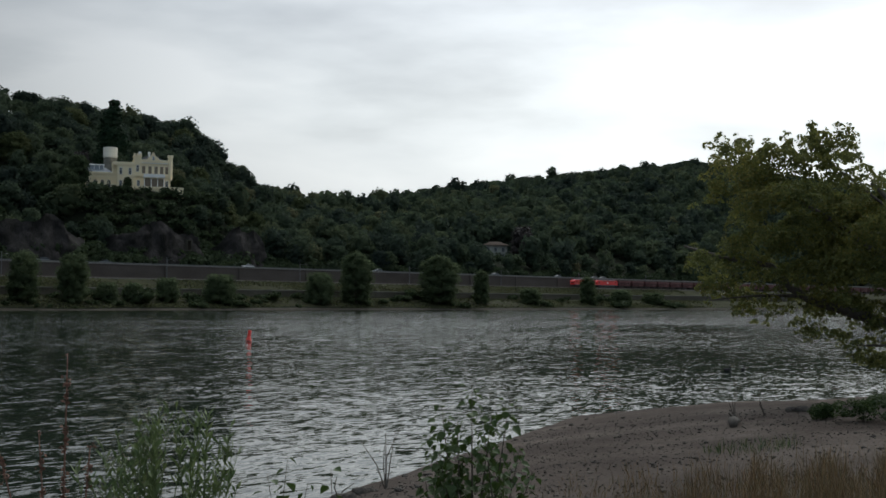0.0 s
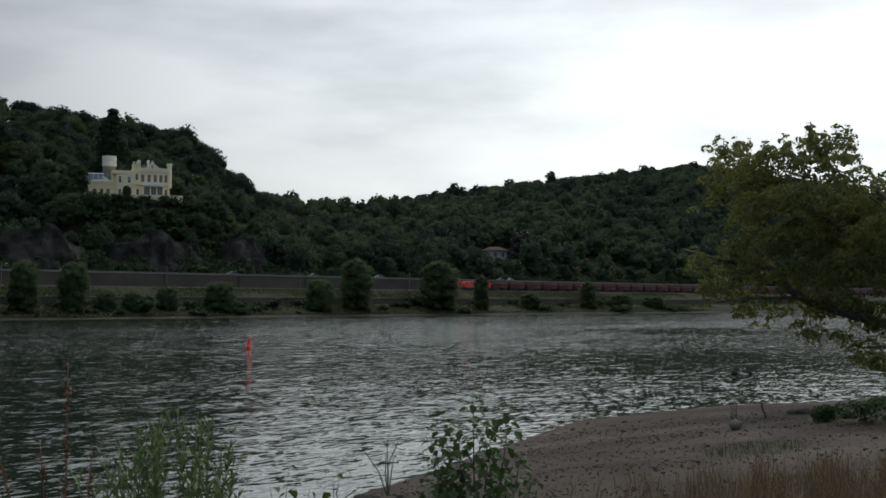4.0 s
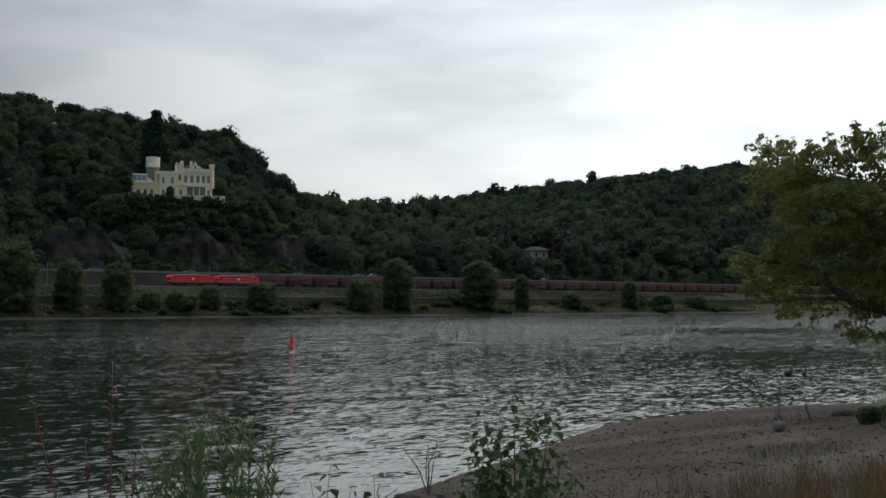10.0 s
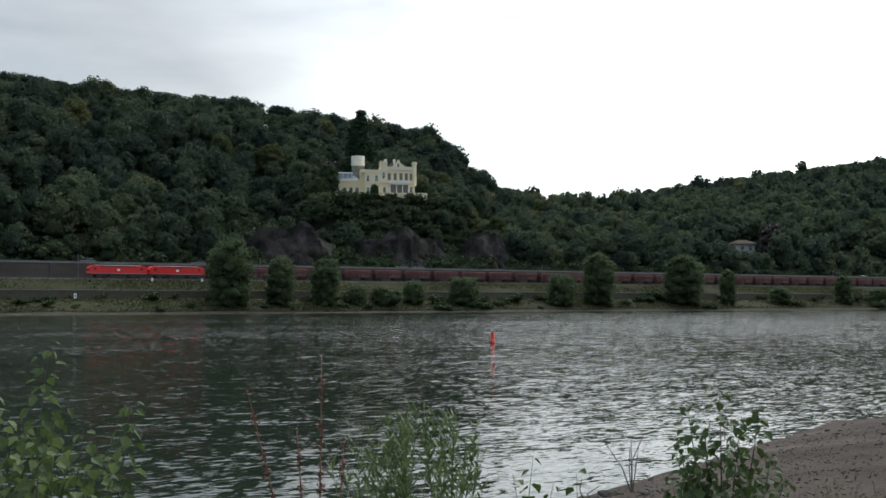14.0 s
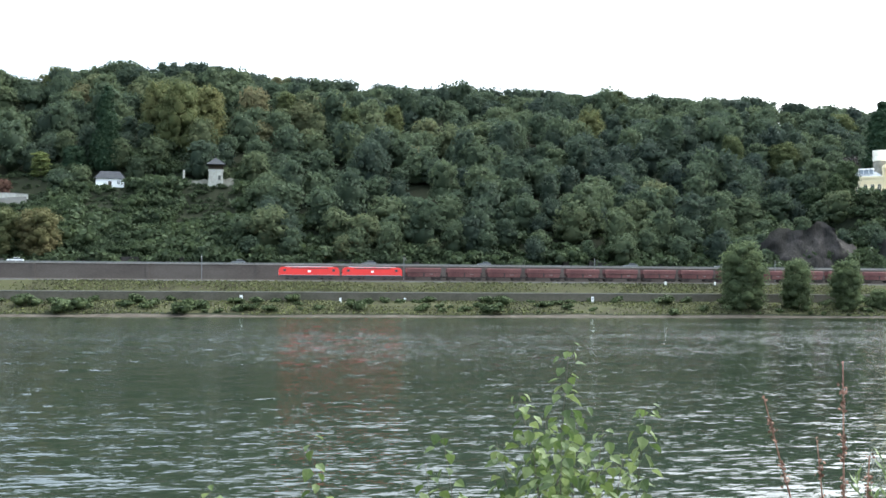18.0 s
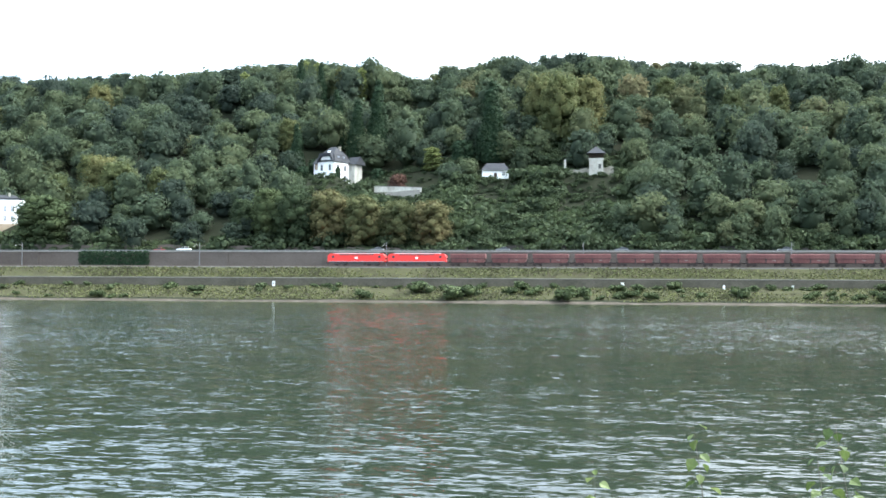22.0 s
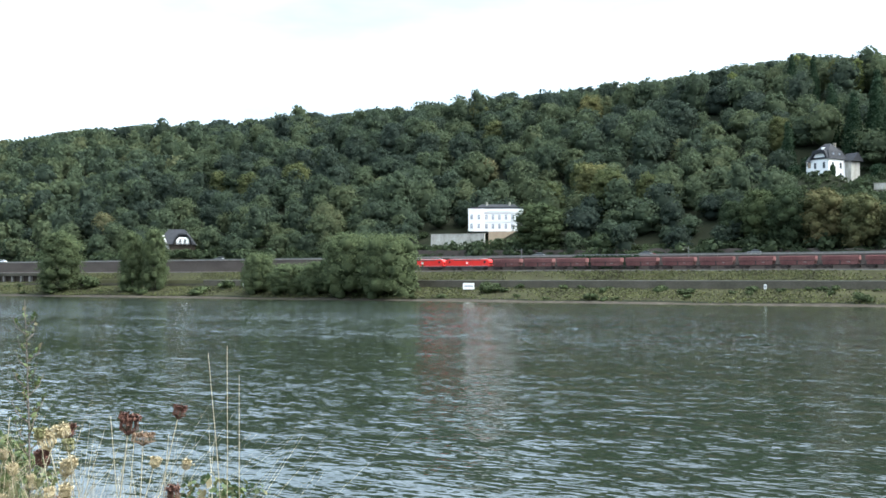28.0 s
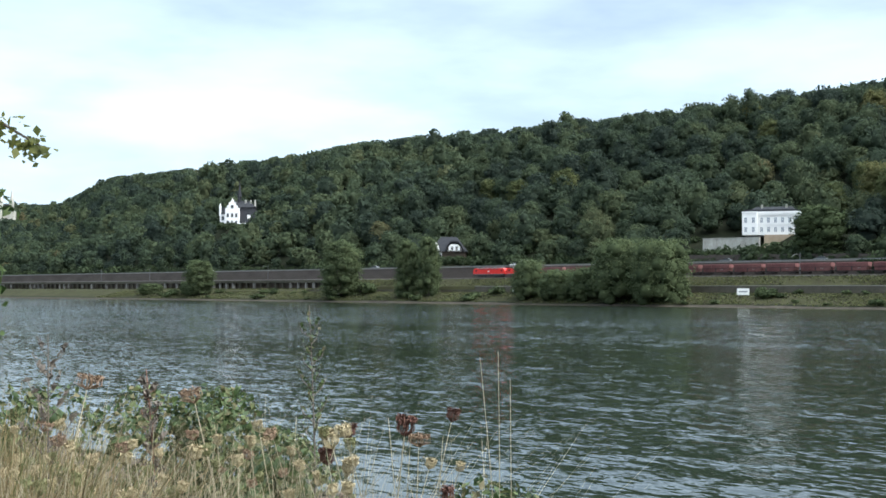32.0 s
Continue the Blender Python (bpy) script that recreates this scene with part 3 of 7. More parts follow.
def plant_woods():
    rng = np.random.default_rng(7)
    near_kinds, far_kinds = tree_kinds(460, 0.47, 1, 9, 100), tree_kinds(120, 0.9, 0, 6, 300)
    vs, fs, ts, k = [], [], [], 0

    def put(kinds, step, x0, x1, skip):
        nonlocal k
        for row, y in enumerate(np.arange(FOOT + 5, 720, step)):
            for x in np.arange(x0, x1, step * 1.02):
                px, py = x + rng.uniform(-0.45, 0.45) * step, y + rng.uniform(-0.45, 0.45) * step
                u = rng.uniform(0, 1, 6)
                yc, zc = crest_line(px, py)
                if skip(px) or py > yc + 6 or abs(math.degrees(math.atan2(px, py))) > 70:
                    continue
                if any(abs(px - cx) < hw and abs(py - cy) < hd for cx, cy, hw, hd in CLEARINGS):
                    continue
                if 178 < px < 302 and py < 385:
                    continue
                v, f = kinds[int(u[0] * len(kinds))]
                sc = (0.68 + 0.56 * u[1]) * (0.75 if py < FOOT + 10 else 1.0) * (0.55 if 175 < px < 300 and py < 408 else 1.0) * step / 8.4
                w = u[2] * 6.28
                top = py > yc - 16
                if top:
                    sc = (0.84 + 0.3 * u[1]) * step / 8.4
                c, s = math.cos(w) * sc, math.sin(w) * sc
                hs = sc * (0.84 + 0.1 * u[3] if top else 0.86 + 0.42 * u[3] ** 2)
                patch = 0.5 + 0.5 * math.sin(px / 61 + 2 * math.sin(py / 43)) * math.cos(py / 53 + px / 170)
                shade = float(np.clip(0.08 + 0.26 * patch + 0.55 * (u[4] - 0.2) + (0.4 if u[5] > 0.96 else 0), 0, 1))
                # the crest stands closer
                for ox in ((0.0, step * 0.5) if top else (0.0,)):
                    z = float(height(px + ox, py))
                    vs.append(np.stack([v[:, 0] * c - v[:, 1] * s + px + ox, v[:, 0] * s + v[:, 1] * c + py, v[:, 2] * hs + z - 2.0 * sc], 1))
                    fs.append(f + k)
                    ts.append(np.full(len(v), shade * (1 if ox == 0 else 0.8)))
                    k += len(v)

    put(near_kinds, 10.6, -470, 440, lambda x: False)
    put(far_kinds, 10.4, -1450, 1500, lambda x: -470 < x < 440)
    me = arrays_mesh("hillside_woods", np.concatenate(vs), np.concatenate(fs), M_FOREST, np.concatenate(ts))
    return tagged(new("hillside_woods", me), "dense mixed broadleaf wood covering the valley slopes", "woods", kind="stuff")


plant_woods()

# ---- the railway, the road and their walls ----
RAIL_TOP, TRACK_Y = 11.0, 353.0


def structure(name, geo, mat, label, category):
    return tagged(part(name, geo, mat), label, category, kind="structure")


def make_railway():
    bed = Geo()
    for y in (TRACK_Y - 2.2, TRACK_Y + 2.2):
        bed.prism([(y - 2.1, 10.3), (y + 2.1, 10.3), (y + 1.5, 10.72), (y - 1.5, 10.72)], -1400, 1400)
    structure("track_bed", bed, M_BALLAST, "grey-brown ballast bed of a two-track railway", "railway")
    for y in (TRACK_Y - 2.2, TRACK_Y + 2.2):
        for d in (-0.72, 0.72):
            structure("rail", Geo().prism([(y + d - 0.04, 10.84), (y + d + 0.04, 10.84), (y + d + 0.035, 11.0), (y + d - 0.035, 11.0)], -1400, 1400), M_STEEL, "rusty steel running rail", "rail")


def make_walls():
    w = Geo()
    w.prism([(358.75, 10.2), (359.6, 10.2), (359.6, 15.6), (359.0, 15.6)], -330, 1400)
    structure("road_wall", w, M_WALL, "long grey-brown stone retaining wall under the road", "wall")
    structure("road_coping", Geo().prism([(358.8, 15.6), (359.7, 15.6), (359.7, 15.95), (358.8, 15.95)], -1400, 1400), M_COPING, "pale concrete coping along the road", "coping")
    structure("quay_wall", Geo().prism([(333.55, 4.0), (334.3, 4.0), (334.3, 6.9), (333.8, 6.9)], -330, 700), M_LOWWALL, "low mossy stone wall above the river bank", "wall")
    structure("quay_coping", Geo().prism([(333.7, 6.9), (334.5, 6.9), (334.5, 7.12), (333.7, 7.12)], -330, 700), M_COPING, "thin pale coping on the low river wall", "coping")
    structure("track_edge", Geo().prism([(346.6, 10.1), (347.3, 10.1), (347.3, 10.62), (346.6, 10.62)], -1400, 700), M_COPING, "pale concrete edge beside the railway", "coping")
    structure("road", Geo().prism([(359.7, 15.4), (369.6, 15.5), (369.6, 15.78), (359.7, 15.72)], -1400, 1400), M_ASPHALT, "grey asphalt main road above the railway", "road")
    # the overgrown gap in the road wall
    structure("viaduct_wall", Geo().prism([(358.75, 10.2), (359.6, 10.2), (359.6, 15.6), (359.0, 15.6)], -1400, -330), M_WALL, "stone wall carrying the road beyond the bridge", "wall")


make_railway()
make_walls()


# ---- buildings on the slopes ----
def window(parent, u, v, z, w=1.0, h=1.8, frame_mat=None, arch=False, glass=None):
    """A window on a wall that faces -v: a projecting surround and a recessed-looking dark pane."""
    frame_mat, glass = frame_mat or M_PALE, glass or M_WINDOW
    g = Geo()
    b = 0.14
    g.box(u - w / 2 - b, u - w / 2, v - 0.10, v + 0.05, z - b, z + h + b)
    g.box(u + w / 2, u + w / 2 + b, v - 0.10, v + 0.05, z - b, z + h + b)
    g.box(u - w / 2, u + w / 2, v - 0.10, v + 0.05, z + h, z + h + b)
    g.box(u - w / 2, u + w / 2, v - 0.16, v + 0.05, z - b, z)
    g.box(u - 0.04, u + 0.04, v - 0.07, v + 0.02, z, z + h)
    g.box(u - w / 2, u + w / 2, v - 0.07, v + 0.02, z + h * 0.62, z + h * 0.62 + 0.07)
    win = part("window", g, frame_mat, parent)
    if arch:
        pts = [(u - w / 2, z), (u + w / 2, z), (u + w / 2, z + h * 0.7)] + [(u + math.cos(a) * w / 2, z + h * 0.7 + math.sin(a) * h * 0.3) for a in (0.6, 1.1, 1.57, 2.0, 2.5)] + [(u - w / 2, z + h * 0.7)]
        part("pane", Geo().prism(pts, v - 0.045, v + 0.01, axis="y"), glass, win)
    else:
        part("pane", Geo().box(u - w / 2, u + w / 2, v - 0.045, v + 0.01, z, z + h), glass, win)
    return win


def hip_roof(g, x0, x1, y0, y1, z0, z1, inset):
    xm = min(inset, (x1 - x0) / 2 - 0.05)
    ym = (y0 + y1) / 2
    return g.add([(x0, y0, z0), (x1, y0, z0), (x1, y1, z0), (x0, y1, z0), (x0 + xm, ym, z1), (x1 - xm, ym, z1)], [(3, 2, 1, 0), (0, 1, 5, 4), (1, 2, 5), (2, 3, 4, 5), (3, 0, 4)])


def gable_roof(g, x0, x1, y0, y1, z0, z1, along="x"):
    if along == "x":
        ym = (y0 + y1) / 2
        return g.prism([(y0, z0), (y1, z0), (ym, z1)], x0, x1)
    xm = (x0 + x1) / 2
    return g.prism([(x0, z0), (x1, z0), (xm, z1)], y0, y1, axis="y")


def make_castle():
    t = thing("castle", "cream-yellow neo-gothic castle villa with a round tower above the cliffs", "castle", at=pose(258.4, 421, 48.6, 0, 0, -27))
    t.scale = (0.92, 1.0, 0.97)
    # terrace with its parapet, stepping forward before the main house
    part("terrace_wall", Geo().box(-24.5, 1, -1.6, 12, -3.0, 0.2).box(-24.7, 1, -1.8, -1.4, 0.2, 0.9), M_CREAM, t, "cream terrace wall with a parapet")
    part("garden_terrace", Geo().box(1, 22.5, -4.6, 12, -3.2, 0.6).box(0.9, 22.7, -4.8, -4.4, 0.6, 1.5).box(22.4, 22.7, -4.4, 6, 0.6, 1.5), M_CREAM, t, "projecting cream terrace with a parapet")
    # low arcaded wing with its glazed roof
    part("low_wing", Geo().box(-24, -7.6, 0.5, 9, 0, 7.0).box(-24.3, -7.6, 0.2, 9.2, 6.6, 7.5).box(-24.2, -7.6, 0.3, 9.1, 4.9, 5.15), M_CREAM, t)
    part("wing_roof", hip_roof(Geo(), -23.4, -8.0, 0.8, 8.6, 7.5, 9.9, 3.0), M_GREYROOF, t, "grey zinc roof of the low wing")
    lan = part("roof_lantern", Geo().box(-20.5, -11.5, 2.4, 7, 8.8, 10.6, 0.4), M_WINDOWPALE, t, "glazed roof lantern")
    for u in (-20.3, -18.1, -15.9, -13.7, -11.9):
        part("glazing_bar", Geo().box(u - 0.1, u + 0.1, 2.3, 2.55, 8.8, 10.7), M_WHITE, lan)
    part("lantern_cap", Geo().box(-20.6, -11.4, 2.2, 7.2, 10.6, 10.95, 0.2), M_WHITE, lan, "white lantern cap")
    # canted link between the wing and the main block
    part("link_block", Geo().box(-7.8, 1.4, 0.6, 9, 0, 11.0).box(-6.2, 1.4, -0.9, 0.6, 0, 10.6).box(-8.0, 1.4, -1.1, 9.2, 10.6, 11.3), M_CREAM, t, "canted cream link block")
    part("link_parapet", Geo().box(-8.0, 1.4, -1.1, -0.8, 11.3, 12.0).box(-8.0, -7.7, -0.8, 9.2, 11.3, 12.0), M_CREAM, t)
    # main block
    part("main_block", Geo().box(1.4, 17.4, 0, 13, 0, 12.6).box(1.1, 17.7, -0.3, 13.3, 6.1, 6.5).box(1.1, 17.7, -0.3, 13.3, 12.2, 12.7), M_CREAM, t)
    part("parapet", Geo().box(1.1, 17.7, -0.3, 0.1, 12.65, 13.5).box(17.4, 17.7, 0.1, 13.3, 12.7, 13.5).box(1.1, 1.4, 0.1, 13.3, 12.7, 13.5), M_CREAM, t)
    part("cornice", Geo().box(0.95, 17.85, -0.45, 0.0, 11.9, 12.15), M_WHITE, t, "white cornice")
    gab = [(6.0, 12.6), (13.2, 12.6), (13.2, 13.5), (12.4, 13.7), (11.6, 14.6), (10.7, 15.0), (10.1, 16.2), (9.6, 16.9), (9.1, 16.2), (8.5, 15.0), (7.6, 14.6), (6.8, 13.7), (6.0, 13.5)]
    part("gable", Geo().prism(gab, -0.4, 0.5, axis="y"), M_CREAM, t, "stepped and curved cream gable")
    part("main_roof", hip_roof(Geo(), 2.0, 17.0, 0.6, 12.6, 12.6, 15.8, 5.0), M_SLATE, t, "grey slate roof")
    part("corner_tower", Geo().box(1.0, 4.4, -0.6, 3.0, 6.4, 15.2).box(0.8, 4.6, -0.8, 3.2, 14.6, 15.0), M_CREAM, t, "square corner turret with battlements")
    for u in (0.9, 2.2, 3.6):
        part("merlon", Geo().box(u, u + 0.9, -0.75, -0.3, 15.2, 16.0), M_CREAM, t)
    part("corner_turret", Geo().lathe([(0.9, 5), (1.05, 6), (1.05, 14.4), (1.3, 14.6), (1.3, 15.7), (1.05, 15.7), (1.05, 15.2)], 8, 17.2, 0.2), M_CREAM, t)
    for u, v in ((4.2, 6.0), (8.4, 6.2)):
        part("chimney", Geo().box(u - 0.5, u + 0.5, v - 0.4, v + 0.4, 13.6, 17.6).box(u - 0.65, u + 0.65, v - 0.55, v + 0.55, 17.1, 17.5), M_WHITE, t)
    part("tower_shaft", Geo().lathe([(3.2, 0), (3.0, 14.4), (3.1, 14.8)], 16, -8.4, 11.5), M_RUBBLE, t, "dark weathered tower shaft")
    part("tower_head", Geo().lathe([(2.8, 14.6), (3.2, 15.3), (3.2, 16.6), (3.05, 16.7), (3.05, 17.2), (3.2, 17.3), (3.2, 19.4), (2.9, 19.4), (2.9, 18.6)], 20, -8.4, 11.5), M_TOWERHEAD, t, "pale tower head")
    for v in (3.0, 6.5, 10.0):
        for z in (1.8, 8.0):
            side_window(t, 17.4, v, z, 1.1, 2.6)
    for u in (5.4, 8.2, 10.9, 13.4, 15.7):
        window(t, u, 0, 7.6, 1.2, 2.9, M_OCHRE, glass=M_WINDOWTAN)
    for u in (3.2, 15.7):
        window(t, u, 0, 1.8, 1.1, 2.6)
    window(t, 2.7, -0.6, 8.2, 1.0, 2.6)
    window(t, 9.6, -0.4, 13.4, 0.8, 1.5)
    for u in (-21.8, -18.6, -15.4, -12.4, -9.6):
        window(t, u, 0.5, 1.0, 1.5, 3.2, M_CREAM, arch=True)
    for u in (-4.6, -0.6):
        window(t, u, -0.9, 6.8, 1.0, 2.6)
        window(t, u, -0.9, 1.4, 1.0, 2.6)
    # veranda before the main rooms
    part("veranda_floor", Geo().box(5.2, 14.6, -2.6, 0, 5.7, 6.2).box(5.2, 14.6, -2.6, -2.4, 6.2, 7.1), M_WHITE, t, "white balcony over the veranda")
    # shade under the balcony, put in as a flat tan sheet
    part("veranda_shade", Geo().box(5.6, 14.2, -0.14, -0.04, 0.6, 5.4), M_WINDOWTAN, t, "flat tan sheet painted for the shade under the balcony")
    for u in (5.6, 8.6, 11.4, 14.2):
        part("balcony_post", Geo().lathe([(0.22, 0.4), (0.18, 5.8)], 8, u, -2.3), M_WHITE, t)


def make_white_house():
    t = thing("white_mansion", "white two-storey mansion with low slate roof and brown basement", "house", at=pose(-224.6, 383, 26.5, 0, 0, 24))
    t.scale = (0.93, 1.0, 0.87)
    part("basement", Geo().box(-2.5, 14.4, -1.2, 9.6, -9.0, -0.05), M_OCHRE, t, "brown stone basement wall")
    part("wall", Geo().box(-11, 14, 0, 10, 0, 9.0).box(-11.3, 12.3, -0.3, 10.3, 8.3, 8.6).box(-11.2, 12.2, -0.2, 10.2, 4.3, 4.5), M_WHITE, t)
    part("projecting_bay", Geo().box(-11, -5.2, -1.4, 0, 0, 9.3), M_WHITE, t, "white projecting end bay")
    part("parapet", Geo().box(-11.1, 12.1, -0.25, 0.2, 9.0, 10.0).box(-11.1, -5.1, -1.6, -1.2, 9.3, 10.0), M_WHITE, t)
    part("roof", hip_roof(Geo(), -10.4, 11.4, 0.5, 9.6, 9.3, 12.4, 4.0), M_SLATE, t, "dark low hipped slate roof")
    for u in (-4.0, 5.5):
        part("chimney", Geo().box(u - 0.35, u + 0.35, 4.2, 5.0, 11.0, 13.3), M_OLDWALL, t)
    for u, v in ((-9.6, -1.4), (-6.6, -1.4), (-3.6, 0), (-0.9, 0), (1.8, 0), (4.5, 0), (7.2, 0), (9.9, 0)):
        window(t, u, v, 1.2, 1.0, 2.1, M_WHITE, glass=M_WINDOWPALE)
        window(t, u, v, 5.2, 1.0, 2.2, M_WHITE, glass=M_WINDOWPALE)
    part("attic_band", Geo().box(-10.6, 11.6, 0.3, 9.8, 9.2, 10.9), M_SLATE, t, "dark slate attic storey")
    tagged(part("garden_wall", Geo().prism([(-10.5, -6.3), (2, -6.3), (12.5, -4.0), (12.5, 0.0), (-10.5, 0.0)], 0, 0.9, axis="y").box(-10.6, 12.6, -0.12, 1.0, 0.0, 0.35), M_OLDWALL, at=pose(-239.5, 377.8, 25.3, 0, 0, 6)), "tall weathered grey concrete garden wall", "wall")


def make_hill_house():
    t = thing("hill_house", "white villa with steep dark slate roof and side wings", "house", at=pose(-115.6, 435.6, 45.0, 0, 0, -24))
    t.scale = (0.84, 1.0, 1.08)
    part("wall", Geo().box(-4.8, 4.8, 0, 9.6, -0.6, 8.0), M_WHITE, t)
    part("plinth", Geo().box(-4.95, 4.95, -0.15, 9.75, -0.8, 0.5), M_OLDWALL, t, "grey stone plinth")
    part("front_gable", Geo().prism([(-3.6, 8.0), (3.6, 8.0), (2.3, 9.8), (-2.3, 9.8)], 0.02, 0.5, axis="y"), M_WHITE, t, "white clipped gable")
    roof = Geo().add([(-5.5, -0.3, 7.9), (5.5, -0.3, 7.9), (5.5, 10.2, 7.9), (-5.5, 10.2, 7.9), (-3.9, 1.1, 10.9), (3.9, 1.1, 10.9), (3.9, 8.6, 10.9), (-3.9, 8.6, 10.9), (-1.6, 4.6, 13.6), (1.6, 4.6, 13.6)],
                     [(3, 2, 1, 0), (0, 1, 5, 4), (1, 2, 6, 5), (2, 3, 7, 6), (3, 0, 4, 7), (4, 5, 9, 8), (5, 6, 9), (6, 7, 8, 9), (7, 4, 8)])
    part("roof", roof, M_SLATE, t, "dark slate mansard roof")
    part("gable_hood", Geo().prism([(-5.0, 7.8), (-4.2, 7.8), (-2.5, 9.9), (2.5, 9.9), (4.2, 7.8), (5.0, 7.8), (3.0, 11.0), (-3.0, 11.0)], -0.8, 1.8, axis="y"), M_SLATE, t, "slate hood over the clipped gable")
    part("left_wing", Geo().box(-10.2, -4.8, 4.0, 9.2, 4.4, 7.6), M_OCHRE, t)
    part("left_wing_base", Geo().box(-9.6, -4.8, 4.4, 9.0, -0.6, 4.4), M_WHITE, t)
    part("left_wing_roof", gable_roof(Geo(), -11.4, -4.4, 3.2, 10, 7.6, 10.4), M_SLATE, t)
    part("right_wing", Geo().box(3.4, 8.0, 9.6, 14.5, -0.6, 7.4), M_OLDWALL, t)
    part("right_wing_roof", gable_roof(Geo(), 3.0, 9.4, 8.8, 15.4, 7.4, 10.4), M_SLATE, t)
    for z in (1.2, 4.3):
        part("balcony", Geo().box(-8.6, -4.8, 1.4, 4.4, z - 0.2, z).box(-8.6, -4.8, 1.4, 1.55, z, z + 1.0).box(-8.6, -8.45, 1.4, 4.4, z, z + 1.0), M_WHITE, t, "white timber balcony")
    for u in (-8.4, -5.0):
        part("balcony_post", Geo().box(u - 0.1, u + 0.1, 1.45, 1.65, -0.5, 7.4), M_WHITE, t)
    for u, z in ((-2.4, 1.2), (2.4, 1.2), (-2.4, 4.8), (2.4, 4.8)):
        window(t, u, 0, z, 1.1, 1.9, M_GREYROOF)
    for v, z in ((2.4, 1.2), (6.8, 1.2), (2.4, 4.8), (6.8, 4.8)):
        side_window(t, 4.8, v, z)
    for v in (2.8, 6.2):
        part("skylight", Geo().box(4.3, 4.9, v - 0.4, v + 0.4, 9.4, 10.0), M_WINDOWPALE, t)
    part("dormer", Geo().box(-0.6, 0.6, 1.6, 4.0, 11.0, 12.1), M_WHITE, t)
    for u in (-2.6, 1.9):
        part("chimney", Geo().box(u - 0.45, u + 0.45, 6.2, 7.0, 11.0, 13.9).box(u - 0.55, u + 0.55, 6.1, 7.1, 13.5, 13.7), M_RUBBLE, t)
    w = thing("terrace_wall", "pale stepped garden walls on the steep slope", "wall", at=pose(-84, 424.5, 41.0))
    part("upper_wall", Geo().prism([(-9.5, -1.6), (8.5, -1.6), (8.5, 0.9), (3, 1.2), (-9.5, 1.5)], -1.5, -0.9, axis="y"), M_OLDWALL, w)
    part("coping", Geo().prism([(-9.7, 1.5), (3, 1.2), (8.7, 0.9), (8.7, 1.1), (3, 1.4), (-9.7, 1.7)], -1.6, -0.8, axis="y"), M_COPING, w)
    part("lower_wall", Geo().prism([(-9, -5.6), (-1, -6.4), (9.2, -7.0), (9.2, -0.5), (3, -0.9), (-9, -2.2)], -8.6, -8.0, axis="y"), M_COPING, w, "pale rendered wall of a ramp")
    r = thing("garden_ramp", "pale stone ramp wall climbing between the gardens", "wall", at=pose(-62, 427, 43.6, 0, -6, 0))
    part("ramp", Geo().box(-7, 9, 0, 0.5, -1.0, 0.5), M_OLDWALL, r)
    tagged(part("roadside_bank_wall", Geo().prism([(-262, 15.6)] + [(-164, 15.6)] + [(-164 - 3.5 * i, 18.2 + 0.035 * i + 0.22 * math.sin(i * 2.1)) for i in range(28)], 370.3, 371.2, axis="y"), M_WALL), "low grey stone bank wall behind the road", "wall", kind="structure")
    tagged(part("roadside_bank_wall", Geo().prism([(-160, 15.6)] + [(-20, 15.6)] + [(-20 - 3.5 * i, 16.4 + 0.05 * i + 0.3 * math.sin(i * 1.7)) for i in range(40)], 370.3, 371.2, axis="y"), M_WALL), "low grey stone bank wall behind the road", "wall", kind="structure")


def side_window(parent, u, v, z, w=1.0, h=1.9):
    """A window on a wall that faces +u."""
    win = part("window", Geo().box(u - 0.05, u + 0.1, v - w / 2 - 0.12, v - w / 2, z, z + h).box(u - 0.05, u + 0.1, v + w / 2, v + w / 2 + 0.12, z, z + h).box(u - 0.05, u + 0.12, v - w / 2 - 0.12, v + w / 2 + 0.12, z + h, z + h + 0.12), M_GREYROOF, parent)
    part("pane", Geo().box(u - 0.02, u + 0.04, v - w / 2, v + w / 2, z, z + h), M_WINDOW, win)
    return win


